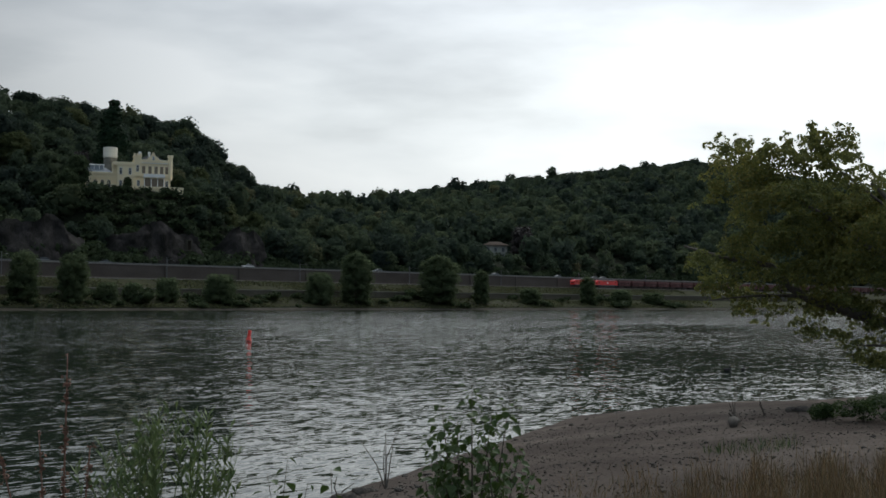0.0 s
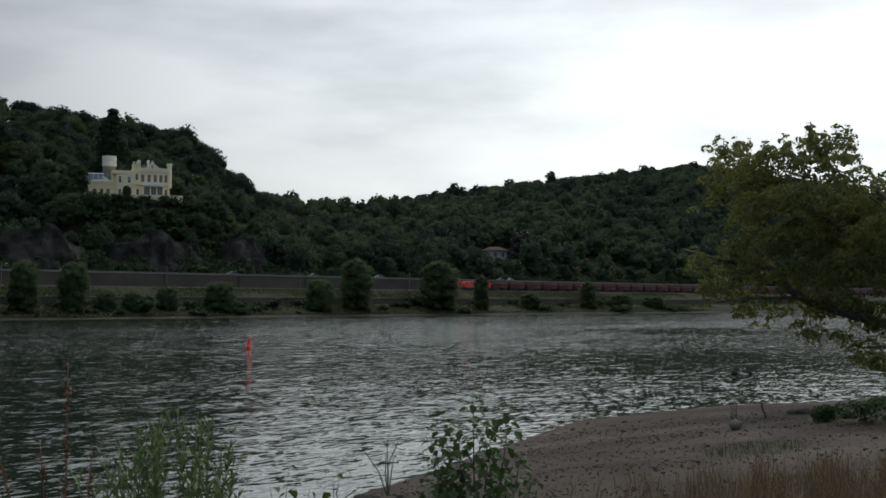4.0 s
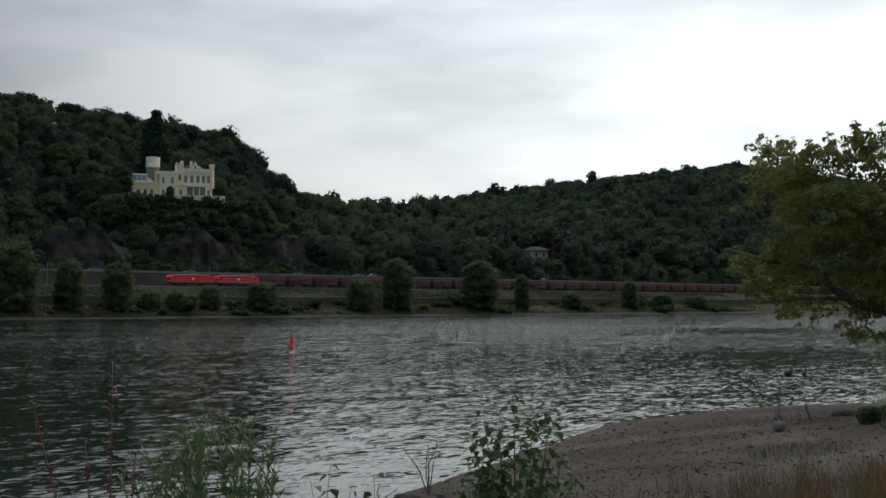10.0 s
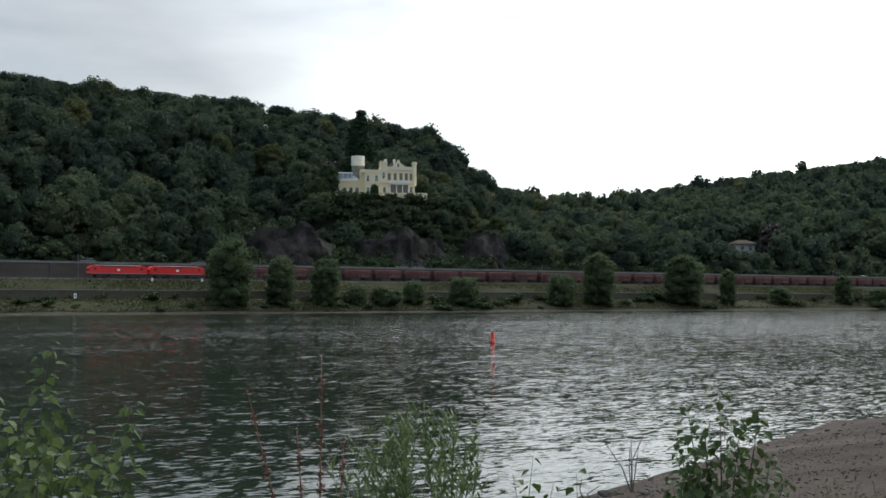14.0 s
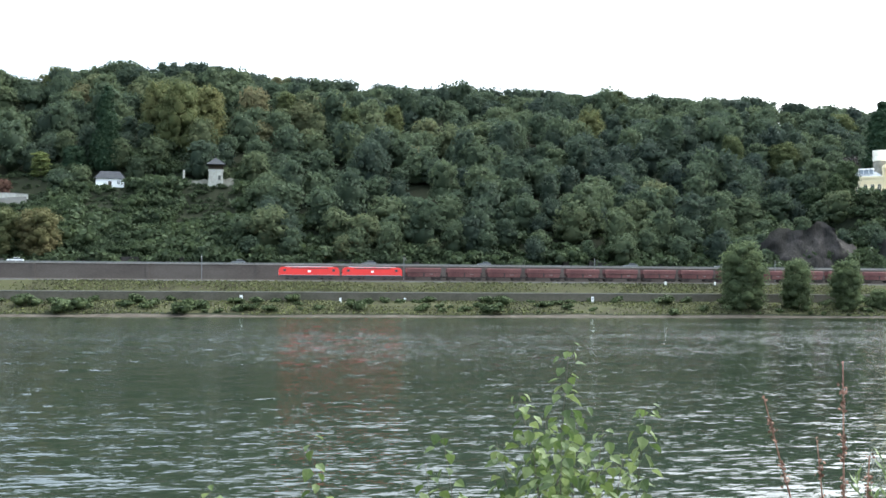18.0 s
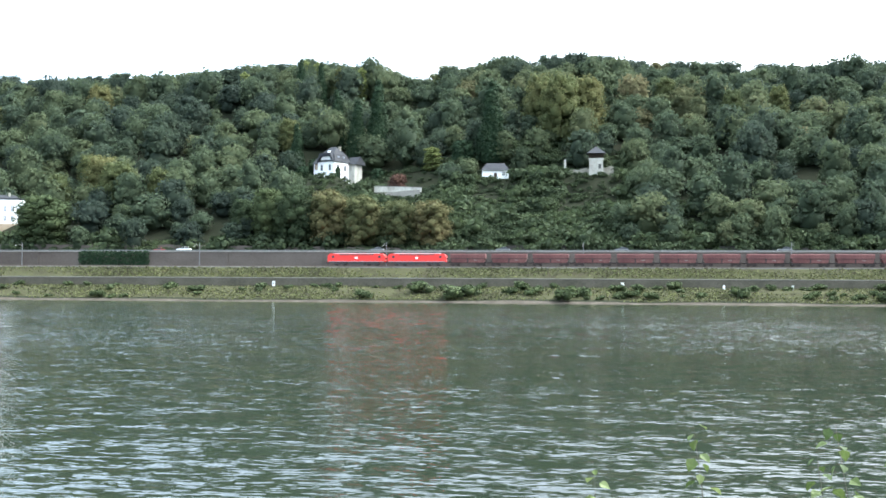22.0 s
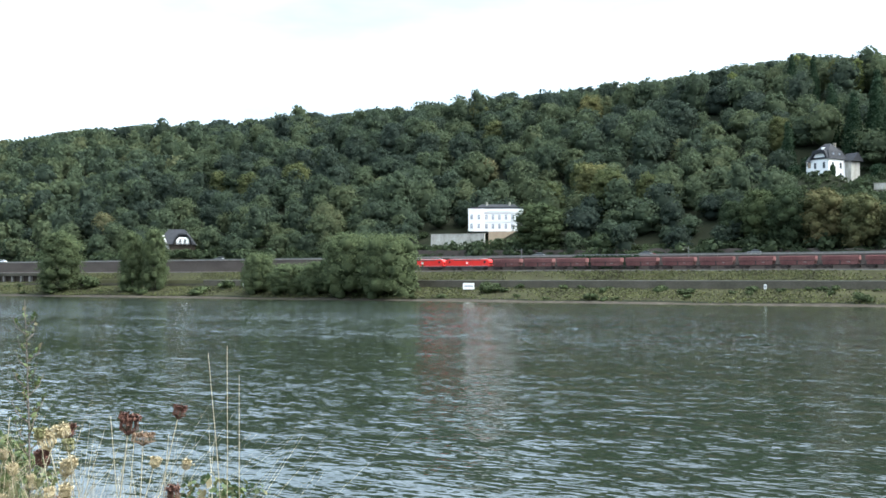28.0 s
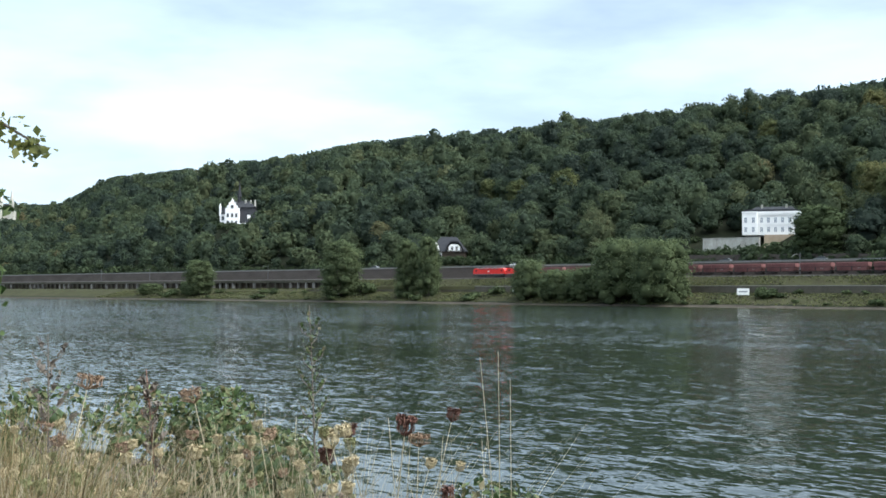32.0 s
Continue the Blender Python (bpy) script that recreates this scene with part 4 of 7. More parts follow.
def make_small_buildings():
    s = thing("garden_house", "small white garden house with a grey hipped roof", "house", at=pose(-48.3, 428, 45.6, 0, 0, 6))
    part("wall", Geo().box(-4.9, 4.9, 0, 6, 0, 3.2), M_WHITE, s)
    part("roof", hip_roof(Geo(), -5.4, 5.4, -0.5, 6.5, 3.0, 6.0, 2.0), M_SLATE, s, "grey hipped roof")
    part("door", Geo().box(-0.6, 0.6, -0.06, 0.05, 0, 2.1), M_TIMBERSHADE, s)
    window(s, 3.0, 0, 1.1, 0.9, 1.2)
    h = thing("lookout_tower", "square pale stone lookout with open loggia and pyramid roof", "tower", at=pose(-10.8, 422.5, 46.0, 0, 0, 2))
    part("shaft", Geo().box(-2.6, 2.6, 0, 5.4, 0, 5.4, 0.1), M_OLDWALL, h)
    window(h, 1.3, 0, 2.4, 0.7, 1.5, M_RUBBLE)
    for u in (-2.5, 2.5):
        for v in (0.4, 5.2):
            part("post", Geo().box(u - 0.18, u + 0.18, v - 0.18, v + 0.18, 5.4, 8.0), M_TIMBERSHADE, h)
    # a dark block takes the place of the loggia's shaded interior
    part("loggia_shade", Geo().box(-2.3, 2.3, 2.6, 5.0, 5.4, 8.0), M_TIMBERSHADE, h, "dark block standing in for the shade in the open loggia")
    part("balustrade", Geo().box(-2.75, 2.75, 0.1, 0.3, 5.4, 6.2), M_OLDWALL, h)
    part("roof", Geo().add([(-3.5, -0.7, 8.0), (3.5, -0.7, 8.0), (3.5, 6.3, 8.0), (-3.5, 6.3, 8.0), (0, 2.8, 10.8)], [(3, 2, 1, 0), (0, 1, 4), (1, 2, 4), (2, 3, 4), (3, 0, 4)]), M_SLATE, h, "dark pyramid roof")
    part("finial", Geo().tube([(0, 2.8, 10.6), (0, 2.8, 11.6)], [0.12, 0.05], 6), M_TIMBERSHADE, h)
    tagged(part("rampart_wall", Geo().prism([(-10.5, -1.2), (8, -1.2), (8, 2.9), (6.6, 3.2), (5.2, 2.6), (3, 2.9), (0, 2.1), (-2.5, 2.6), (-4.8, 1.9), (-7.2, 2.2), (-9, 1.2), (-10.5, 1.0)], 0, 1.0, axis="y"), M_RUBBLE, at=pose(-12.5, 424.4, 46.2)), "old rubble rampart wall beside the lookout", "wall")
    tagged(part("chimney_post", Geo().box(-0.35, 0.35, -0.35, 0.35, 0, 5.5), M_OLDWALL, at=pose(-22.2, 425, 46.5)), "slender weathered stone pillar", "pillar")


def make_chateau():
    t = thing("small_chateau", "white stepped-gable villa with slate roof and thin spire", "house", at=pose(-655, 438, 48.0, 0, 0, 44))
    part("wall", Geo().box(-10.5, -1, 0, 12, 0, 11).box(-1, 10, 0.5, 12, 0, 3.2), M_WHITE, t)
    part("left_wing", Geo().box(-14.6, -10.5, 1.0, 9, 0, 9.0), M_WHITE, t)
    part("left_wing_roof", hip_roof(Geo(), -15.2, -10.3, 0.5, 9.5, 9.0, 14.5, 2.2), M_SLATE, t)
    part("mansard", Geo().add([(-1, 0.2, 3.2), (10.6, 0.2, 3.2), (10.6, 12.4, 3.2), (-1, 12.4, 3.2), (-1, 2.4, 14), (8.6, 2.4, 14), (8.6, 10, 14), (-1, 10, 14)], [(3, 2, 1, 0), (0, 1, 5, 4), (1, 2, 6, 5), (2, 3, 7, 6), (3, 0, 4, 7), (4, 5, 6, 7)]), M_SLATE, t, "dark slate mansard reaching far down")
    part("gable_front", Geo().box(-10.5, -1, -1.2, 0, 0, 12).prism([(-10.5, 12), (-1, 12), (-1, 13.2), (-2.2, 13.2), (-2.2, 15), (-3.4, 15), (-3.4, 17), (-4.6, 17), (-5.75, 20), (-6.9, 17), (-8.1, 17), (-8.1, 15), (-9.3, 15), (-9.3, 13.2), (-10.5, 13.2)], -1.2, 0, axis="y"), M_WHITE, t, "white stepped gable front")
    part("roof", hip_roof(Geo(), -10.8, 9.4, 1.6, 11.0, 13.9, 18.5, 5), M_SLATE, t, "dark slate roof")
    part("gable_roof", gable_roof(Geo(), -9.6, -1.9, 0.0, 7, 12, 19, along="y"), M_SLATE, t)
    part("spire", Geo().lathe([(1.3, 15), (1.2, 21), (1.7, 21.3), (0.9, 25), (0.12, 33)], 8, -2.4, 6), M_SLATE, t, "thin slate spire")
    part("corner_turret", Geo().lathe([(0.8, 8), (0.8, 13), (1.0, 13.2), (0.1, 16.5)], 8, -14.4, 1.2), M_WHITE, t)
    for u in (2, 5.5, 8.5):
        part("chimney", Geo().box(u - 0.45, u + 0.45, 4.5, 5.8, 15, 19.3), M_OLDWALL, t)
    window(t, 3.5, 0.5, 0.6, 1.3, 2.0, M_GREYROOF)
    part("dormer", Geo().box(4.2, 6.2, 0.6, 3.5, 6.0, 8.6), M_WHITE, t)
    window(t, -12.5, 1.0, 5.0, 1.5, 2.6, M_GREYROOF)
    window(t, -12.5, 1.0, 1.0, 1.5, 2.6, M_GREYROOF)
    for u in (-8.6, -5.75, -2.9):
        window(t, u, -1.2, 2.0, 1.4, 2.6, M_GREYROOF, arch=True)
        window(t, u, -1.2, 7.0, 1.4, 2.6, M_GREYROOF, arch=True)
    window(t, -5.75, -1.2, 13.0, 1.6, 2.2, M_GREYROOF, arch=True)
    part("terrace", Geo().box(-11, 13, -4, 0, -2.5, 0.8), M_WHITE, t)


def make_timber_house():
    t = thing("timber_house", "white house with dark timbered gables and big slate roof", "house", at=pose(-391, 377, 17.7, 0, 0, 38))
    part("wall", Geo().box(-8, 8, 0, 10, 0, 6.4), M_TIMBERSHADE, t, "dark timber-clad wall")
    part("roof", hip_roof(Geo(), -8.8, 8.8, -0.8, 10.8, 6.2, 13.4, 5.0), M_SLATE, t, "steep dark slate roof")
    part("gable", Geo().box(-0.5, 7.5, -1.4, 2, 0, 3.0).prism([(0.2, 6.2), (6.8, 6.2), (6.2, 8.4), (5.0, 9.6), (2.0, 9.6), (0.8, 8.4)], -1.4, 2, axis="y"), M_WHITE, t, "white gable with timber framing")
    part("gable_roof", Geo().prism([(-1.0, 6.6), (-0.4, 6.4), (0.6, 9.0), (2.0, 10.5), (5.0, 10.5), (6.4, 9.0), (7.4, 6.4), (8.0, 6.6), (7.0, 9.3), (5.3, 11.2), (1.7, 11.2), (0.0, 9.3)], -1.8, 4, axis="y"), M_SLATE, t)
    for u in (0.6, 2.6, 4.4, 6.4):
        part("timber", Geo().box(u - 0.12, u + 0.12, -1.47, -1.38, 6.5, 8.6), M_TIMBERSHADE, t)
    part("timber_beam", Geo().box(-0.4, 7.4, -1.48, -1.38, 6.3, 6.6), M_TIMBERSHADE, t)
    part("left_gable", Geo().prism([(-7.6, 6.2), (-3.4, 6.2), (-5.5, 10.8)], -0.6, 2, axis="y"), M_WHITE, t)
    part("balcony", Geo().box(-7.5, -1.0, -1.2, 0, 3.0, 4.1), M_TIMBERSHADE, t, "dark timber balcony")
    for u, v, z in ((1.4, -1.4, 1.2), (3.5, -1.4, 1.2), (5.6, -1.4, 1.2), (2.4, -1.4, 7.0), (4.6, -1.4, 7.0), (-6.0, 0, 4.2), (-3.4, 0, 4.2), (-5.5, 0, 0.6)):
        window(t, u, v, z, 1.1, 1.5)


def make_valley_villa():
    t = thing("valley_villa", "pale stuccoed villa with a flat brown roof among trees", "house", at=pose(488, 419, 22.6, 0, 0, -44))
    part("wall", Geo().box(-6.5, 6.5, 0, 11, 0, 12.2).box(-6.9, 6.9, -0.4, 11.4, 11.8, 12.3), M_OLDWALL, t)
    part("roof", hip_roof(Geo(), -7.6, 7.6, -1.1, 12.1, 12.3, 14.6, 5.0), M_BROWNROOF, t, "flat brown hipped roof")
    part("annexe", Geo().box(-14, -6.5, 1, 9, 0, 4.2), M_OLDWALL, t)
    part("annexe_roof", hip_roof(Geo(), -14.4, -6.2, 0.6, 9.4, 4.2, 5.6, 3.0), M_BROWNROOF, t)
    for u in (-4.2, 0, 4.2):
        for z in (1.2, 5.0, 8.8):
            window(t, u, 0, z, 1.2, 2.1, M_GREYROOF)
    window(t, -10.2, 1, 1.2, 1.1, 1.8)


def make_church():
    t = thing("church", "grey stone church with two pairs of thin pointed spires, far off", "church", at=pose(-1228, 520, 79.0, 0, 0, 60))
    part("nave", Geo().box(-7, 7, 0, 30, 0, 14), M_OLDWALL, t)
    part("roof", gable_roof(Geo(), -7.5, 7.5, 0, 30, 14, 21, along="y"), M_SLATE, t)
    for u in (-5.6, 5.6):
        part("tower", Geo().box(u - 2.2, u + 2.2, -2.5, 2, 0, 23), M_OLDWALL, t)
        part("spire", Geo().lathe([(2.3, 23), (0.1, 37)], 8, u, -0.2), M_OLDWALL, t, "openwork stone spire")
    part("portal", Geo().prism([(-1.6, 0), (1.6, 0), (1.6, 4), (0, 6), (-1.6, 4)], -0.5, 0.2, axis="y"), M_TIMBERSHADE, t)
    part("rose_window", Geo().lathe([(1.8, -0.1), (1.8, 0.1)], 14), M_WINDOW, t, at=pose(0, -0.1, 12, 90, 0, 0))


make_castle()
make_white_house()
make_hill_house()
make_small_buildings()
make_chateau()
make_timber_house()
make_valley_villa()
make_church()


# ---- along the far bank ----
def leafy(name, mesh_data, mat, parent, label="", smooth_core=False):
    v, f = mesh_data
    return part(name, arrays_mesh(name, v, f, mat), mat, parent, label)


def make_tree(kind, label, mat, high, wide, seed, leaves=1300, size=0.42, slim=1.0, group=""):
    """A broadleaf tree: tapered trunk, limbs, and an uneven crown of leaf clumps; origin at its foot."""
    rng = np.random.default_rng(seed)
    t = thing(kind, label, "tree", group)
    lobes = []
    n = 26
    for i in range(n):
        f = i / (n - 1)
        z = high * (0.07 + 0.83 * f)
        k = math.sqrt(max(0.0, 1 - abs((f - 0.26 - 0.2 * slim) / 0.64) ** 3.4))
        r = wide * (0.3 + 0.62 * k)
        for q in range(3):
            w = i * 2.4 + q * 2.1 + rng.uniform(-0.4, 0.4)
            d = r * rng.uniform(0.4, 0.66)
            lobes.append((math.cos(w) * d, math.sin(w) * d, z + rng.uniform(-0.9, 0.9), r * rng.uniform(0.3, 0.5)))
    lobes.append((0, 0, high - wide * 0.25, wide * 0.28))
    leafy("crown", crown(seed, lobes, leaves, size, core=0.66, spread=0.55, squash=1.0), mat, t)
    trunk = Geo().tube([(0, 0, -0.6), (0.1, 0, high * 0.2), (-0.1, 0.1, high * 0.5), (0, 0, high * 0.85)], [0.035 * high * 0.6, 0.028 * high * 0.6, 0.016 * high * 0.6, 0.03], 8)
    part("trunk", trunk, M_BARK, t, smooth=True)
    for q in range(4):
        w = rng.uniform(0, 6.28)
        z = high * rng.uniform(0.15, 0.4)
        part("limb", Geo().tube([(0, 0, z), (math.cos(w) * wide * 0.4, math.sin(w) * wide * 0.4, z + high * 0.14), (math.cos(w) * wide * 0.7, math.sin(w) * wide * 0.7, z + high * 0.3)], [0.11, 0.08, 0.03], 6), M_BARK, t)
    return t


def place(t, x, y, k=1.0, turn=0.0, sink=0.1, kz=None):
    t.matrix_basis = pose(x, y, float(height(x, y)) - sink, 0, 0, turn)
    t.scale = (k, k, kz or k)
    return t


def spread_trees(proto, spots, seed=1):
    """spots: x, y, scale across, scale up."""
    rng = random.Random(seed)
    for i, (x, y, k, kz) in enumerate(spots):
        t = proto if i == 0 else copy_thing(proto, pose(0, 0, 0))
        place(t, x, y, k, rng.uniform(0, 360), 0.3, kz)


def plant_bank():
    pop = make_tree("poplar", "tall bushy green poplar on the river bank", M_BANKTREE, 20, 6.4, 11, 8500, 0.25, 0.62, "riverside poplars")
    spread_trees(pop, ((145.4, 322, 1.3, 1.03), (162.8, 323, 0.9, 0.78), (178.9, 323, 0.92, 0.78), (294.6, 322, 1.25, 1.0), (340, 322, 1.6, 1.02), (365.8, 322, 0.7, 0.74), (443, 323, 0.8, 0.66), (-402, 322, 1.8, 1.3), (-359, 323, 1.05, 1.22), (-348, 325, 1.0, 1.25), (-522, 324, 1.5, 0.95)), 3)
    wil = make_tree("willow", "broad rounded green willow at the water's edge", M_BANKTREE, 12, 6.6, 23, 7500, 0.23, 0.6, "riverside willows")
    spread_trees(wil, ((-229, 320, 1.85, 1.72), (-247, 321, 1.85, 1.75), (-262, 322, 1.35, 0.95), (-276, 322, 1.3, 0.9), (-291, 323, 1.2, 1.2), (-240, 328, 1.2, 1.3), (276.6, 322, 1.0, 0.95), (233, 323, 1.0, 0.8), (213, 324, 0.7, 0.65), (200, 324, 0.6, 0.5), (191, 324, 0.6, 0.5), (400, 323, 0.9, 0.6), (470, 323, 1.0, 0.6), (500, 324, 1.0, 0.5), (-535, 326, 0.9, 0.6), (-575, 326, 1.2, 0.5)), 5)
    rng = random.Random(9)
    protos = []
    for k in range(4):
        s = thing("bank_shrub", "low green shrub growing on the river bank", "shrub", "shrubs on the far bank")
        q = np.random.default_rng(60 + k)
        lobes = [(q.uniform(-1.2, 1.2), q.uniform(-0.8, 0.8), q.uniform(0.3, 1.0), q.uniform(0.5, 0.95)) for _ in range(6)]
        leafy("foliage", crown(70 + k, lobes, 260, 0.2, core=0.8), M_SHRUB, s)
        part("stem", Geo().tube([(0, 0, -0.3), (0, 0, 0.8)], [0.08, 0.04], 5), M_BARK, s)
        protos.append(s)
    used = set()
    for i in range(230):
        x = rng.uniform(-560, 520) if i > 90 else rng.uniform(-220, 240)
        y = rng.choice((rng.uniform(315.5, 321), rng.uniform(319, 332.5), rng.uniform(326, 332.8)))
        k = rng.uniform(0.45, 1.25) * (1.7 if rng.random() < 0.16 else 1)
        if x > 190 or x < -270:
            k *= 1.5
        j = rng.randrange(4)
        t = protos[j] if j not in used else copy_thing(protos[j], pose(0, 0, 0))
        used.add(j)
        place(t, x, y, k * rng.uniform(1.0, 1.6), rng.uniform(0, 360), 0.15, k)
    # tufts that fringe the wall tops and the embankment
    vs, fs, k = [], [], 0
    q = np.random.default_rng(5)
    n = 150000
    x = q.uniform(-620, 560, n)
    y = np.where(q.uniform(0, 1, n) < 0.42, q.uniform(338.4, 346.3, n), q.uniform(315.5, 333.4, n))
    keep = (np.sin(x / 9.0) + np.sin(x / 23.0 + y / 3.0) + q.normal(0, 0.8, n)) > -0.5
    x, y = x[keep], y[keep]
    c = np.stack([x, y, height(x, y) + 0.16], 1)
    v, f = leaf_quads(q, c, np.tile((0.0, -0.7, 0.5), (len(c), 1)), 0.3, 0.8)
    tagged(new("bank_herbs", arrays_mesh("bank_herbs", v, f, M_BANKHERB)), "rank grass and herbs on the embankment", "herbs", kind="stuff")


def plant_slope():
    che = make_tree("chestnut_tree", "round chestnut tree turning brown beside the road", M_AUTUMN, 18, 7.0, 31, 5200, 0.3, 0.75, "chestnuts beside the road")
    spread_trees(che, ((-99, 377, 1.25, 1.02), (-87, 375.5, 1.15, 0.95), (-75, 376, 1.05, 0.84), (-64, 375.5, 1.15, 0.85)), 2)
    lime = make_tree("lime_tree", "dense dull-green lime tree beside the road", M_LIME, 18, 7.0, 37, 5200, 0.3, 0.75, "limes beside the road")
    spread_trees(lime, ((-120, 378, 1.15, 1.05), (-110, 376, 1.2, 1.1), (-201.5, 376, 1.65, 1.02), (505, 404, 0.75, 0.75), (236, 424, 0.8, 0.75), (229, 419, 0.75, 0.65), (254.5, 417.3, 0.3, 0.3), (222, 425, 0.9, 0.8), (283, 424, 0.6, 0.5), (-130, 380, 0.8, 0.8)), 4)
    dark = make_tree("copper_beech", "broad dark purple copper beech", M_DARKTREE, 18, 8.0, 41, 1800, 0.5, 0.7, "copper beeches")
    spread_trees(dark, ((493, 404, 1.0, 1.1), (250, 447, 0.7, 0.9)), 6)
    oak = make_tree("oak_tree", "tall broad oak with dull olive-yellow leaves on the slope", M_OAK, 18, 7.5, 43, 5200, 0.33, 0.75, "oaks on the slope")
    rng = random.Random(21)
    spots = [(-26, 457, 1.35, 1.55), (-16, 474, 1.2, 1.3), (-35, 470, 1.1, 1.4), (-198, 416, 1.3, 1.05), (-186, 402, 1.2, 1.1), (-213, 408, 0.9, 1.0)]
    while len(spots) < 34:
        x, y = rng.uniform(-430, 420), rng.uniform(384, 545)
        if not any(abs(x - cx) < hw + 6 and abs(y - cy) < hd + 6 for cx, cy, hw, hd in CLEARINGS) and not (170 < x < 305 and y < 450):
            spots.append((x, y, rng.uniform(0.7, 1.15), rng.uniform(0.75, 1.0)))
    spread_trees(oak, spots, 8)
    pale = make_tree("pale_poplar", "slim pale yellow-green poplar among darker trees", M_PALELEAF, 20, 3.4, 47, 2600, 0.32, 0.75, "pale poplars on the slope")
    spread_trees(pale, ((-152.6, 534, 0.9, 0.95), (-146.3, 534, 0.9, 0.9), (-129.7, 528, 1.0, 0.8), (-124.7, 534, 1.0, 0.85), (-75.6, 447.5, 1.25, 0.5), (-178, 520, 0.9, 0.8), (40, 505, 0.8, 0.8)), 9)
    red = make_tree("smoke_bush", "broad reddish-brown ornamental shrub in the garden", M_REDBUSH, 6, 4.2, 51, 1500, 0.28, 0.7, "reddish shrubs")
    spread_trees(red, ((-87, 435.5, 1.05, 0.95), (-197, 376.5, 0.6, 0.4)), 3)
    yew = make_tree("yew_tree", "dark rounded evergreen yew in the garden", M_CONIFER, 11, 5.0, 53, 2600, 0.3, 0.7, "dark evergreens")
    spread_trees(yew, ((-63.5, 447, 1.15, 1.0), (-97.5, 447, 0.7, 0.7), (-124, 452, 0.9, 0.9), (-128, 446, 0.7, 0.8), (-109.8, 431.5, 0.28, 0.5)), 5)
    con = make_conifer()
    for i, (x, y, k, kz) in enumerate(((264.3, 446, 2.2, 1.62), (-52.2, 447.5, 1.45, 1.25), (-101.8, 466, 1.2, 1.3), (-109.5, 461.5, 1.0, 0.95), (-120, 470, 1.0, 1.0), (-132, 452, 0.9, 0.95), (-150, 520, 0.8, 0.9), (-141, 522, 0.7, 0.85), (-195, 575, 0.6, 0.6), (-188, 578, 0.6, 0.55), (534, 402, 0.5, 0.35))):
        t = con if i == 0 else copy_thing(con, pose(0, 0, 0))
        place(t, x, y, k, i * 47, 0.3, kz)
    # ivy and brambles on the open slopes, the clearings and the rock ledges
    q = np.random.default_rng(17)
    vs, fs, k = [], [], 0
    shapes = []
    for i in range(5):
        lobes = [(q.uniform(-2.2, 2.2), q.uniform(-1.6, 1.6), q.uniform(-0.1, 1.0), q.uniform(0.6, 1.4)) for _ in range(9)]
        shapes.append(crown(200 + i, lobes, 130, 0.36, core=0.6, spread=0.8))
    spots = []
    for x0, x1, y0, y1, step in ((-140, 440, 370.8, 378, 3.4), (-470, -140, 371, 378, 3.6), (-124, 2, 379, 430, 2.45), (172, 302, 380, 413, 3.2), (-216, -195, 374, 380, 3.2), (-260, -206, 373, 381, 2.6), (440, 700, 371, 379, 5), (-900, -470, 371, 379, 5.5), (-140, 10, 432, 456, 3.2), (225, 300, 437, 446, 3.5), (-690, -620, 424, 432, 4), (-420, -370, 370.6, 373.5, 3.0), (455, 520, 400, 412, 4), (-10, 176, 378, 402, 4.6), (-470, -262, 378, 394, 5.0), (302, 440, 378, 394, 5.0)):
        for y in np.arange(y0, y1, step):
            for x in np.arange(x0, x1, step):
                spots.append((x + q.uniform(-0.5, 0.5) * step, y + q.uniform(-0.5, 0.5) * step))
    for x, y in spots:
        if any(abs(x - cx) < hw and abs(y - cy) < hd for cx, cy, hw, hd in ((262, 424, 24, 12.5), (-115, 441, 12, 8), (-48, 431, 6, 5), (-10.8, 426, 5, 5), (-227, 386, 16, 7), (-243, 381, 15, 2), (-391, 382, 11, 9), (-262, 374, 12, 3), (-85, 420, 11.5, 5.5), (-110, 430, 7, 3))):
            continue
        if any(abs(x - cx) < hw and y < yt for cx, hw, yt in ((198, 15, 384), (246, 19, 384), (286, 11, 384))) and q.uniform() < (0.65 if y < 376.5 else 0.3):
            continue
        v, f = shapes[q.integers(5)]
        s, w = q.uniform(0.6, 1.25) * (1.25 if q.uniform() > 0.8 else 1), q.uniform(0, 6.28)
        if y > 398 and (abs(x + 113) < 13 or abs(x + 48) < 8 or abs(x + 13) < 11 or abs(x + 82) < 11):
            s *= 0.55
        elif q.uniform() > 0.72:
            s *= 1.9
        c, d = math.cos(w) * s, math.sin(w) * s
        vs.append(np.stack([v[:, 0] * c - v[:, 1] * d + x, v[:, 0] * d + v[:, 1] * c + y, v[:, 2] * s + float(height(x, y))], 1))
        fs.append(f + k)
        k += len(v)
    tagged(new("slope_undergrowth", arrays_mesh("slope_undergrowth", np.concatenate(vs), np.concatenate(fs), M_IVY)), "ivy, brambles and low bushes covering the open slopes", "undergrowth", kind="stuff")


def make_conifer():
    t = thing("conifer", "tall dark narrow conifer rising above the wood", "tree", "conifers on the slope")
    rng = np.random.default_rng(77)
    lobes = [(rng.uniform(-0.5, 0.5), rng.uniform(-0.5, 0.5), 1.5 + 1.35 * i, 3.9 * (1 - i / 19.0) ** 0.75 + 0.45) for i in range(18)]
    leafy("crown", crown(78, lobes, 4600, 0.34, core=0.9, spread=0.8, squash=0.9), M_CONIFER, t)
    part("trunk", Geo().tube([(0, 0, -0.5), (0, 0, 24)], [0.4, 0.05], 7), M_BARK, t)
    return t


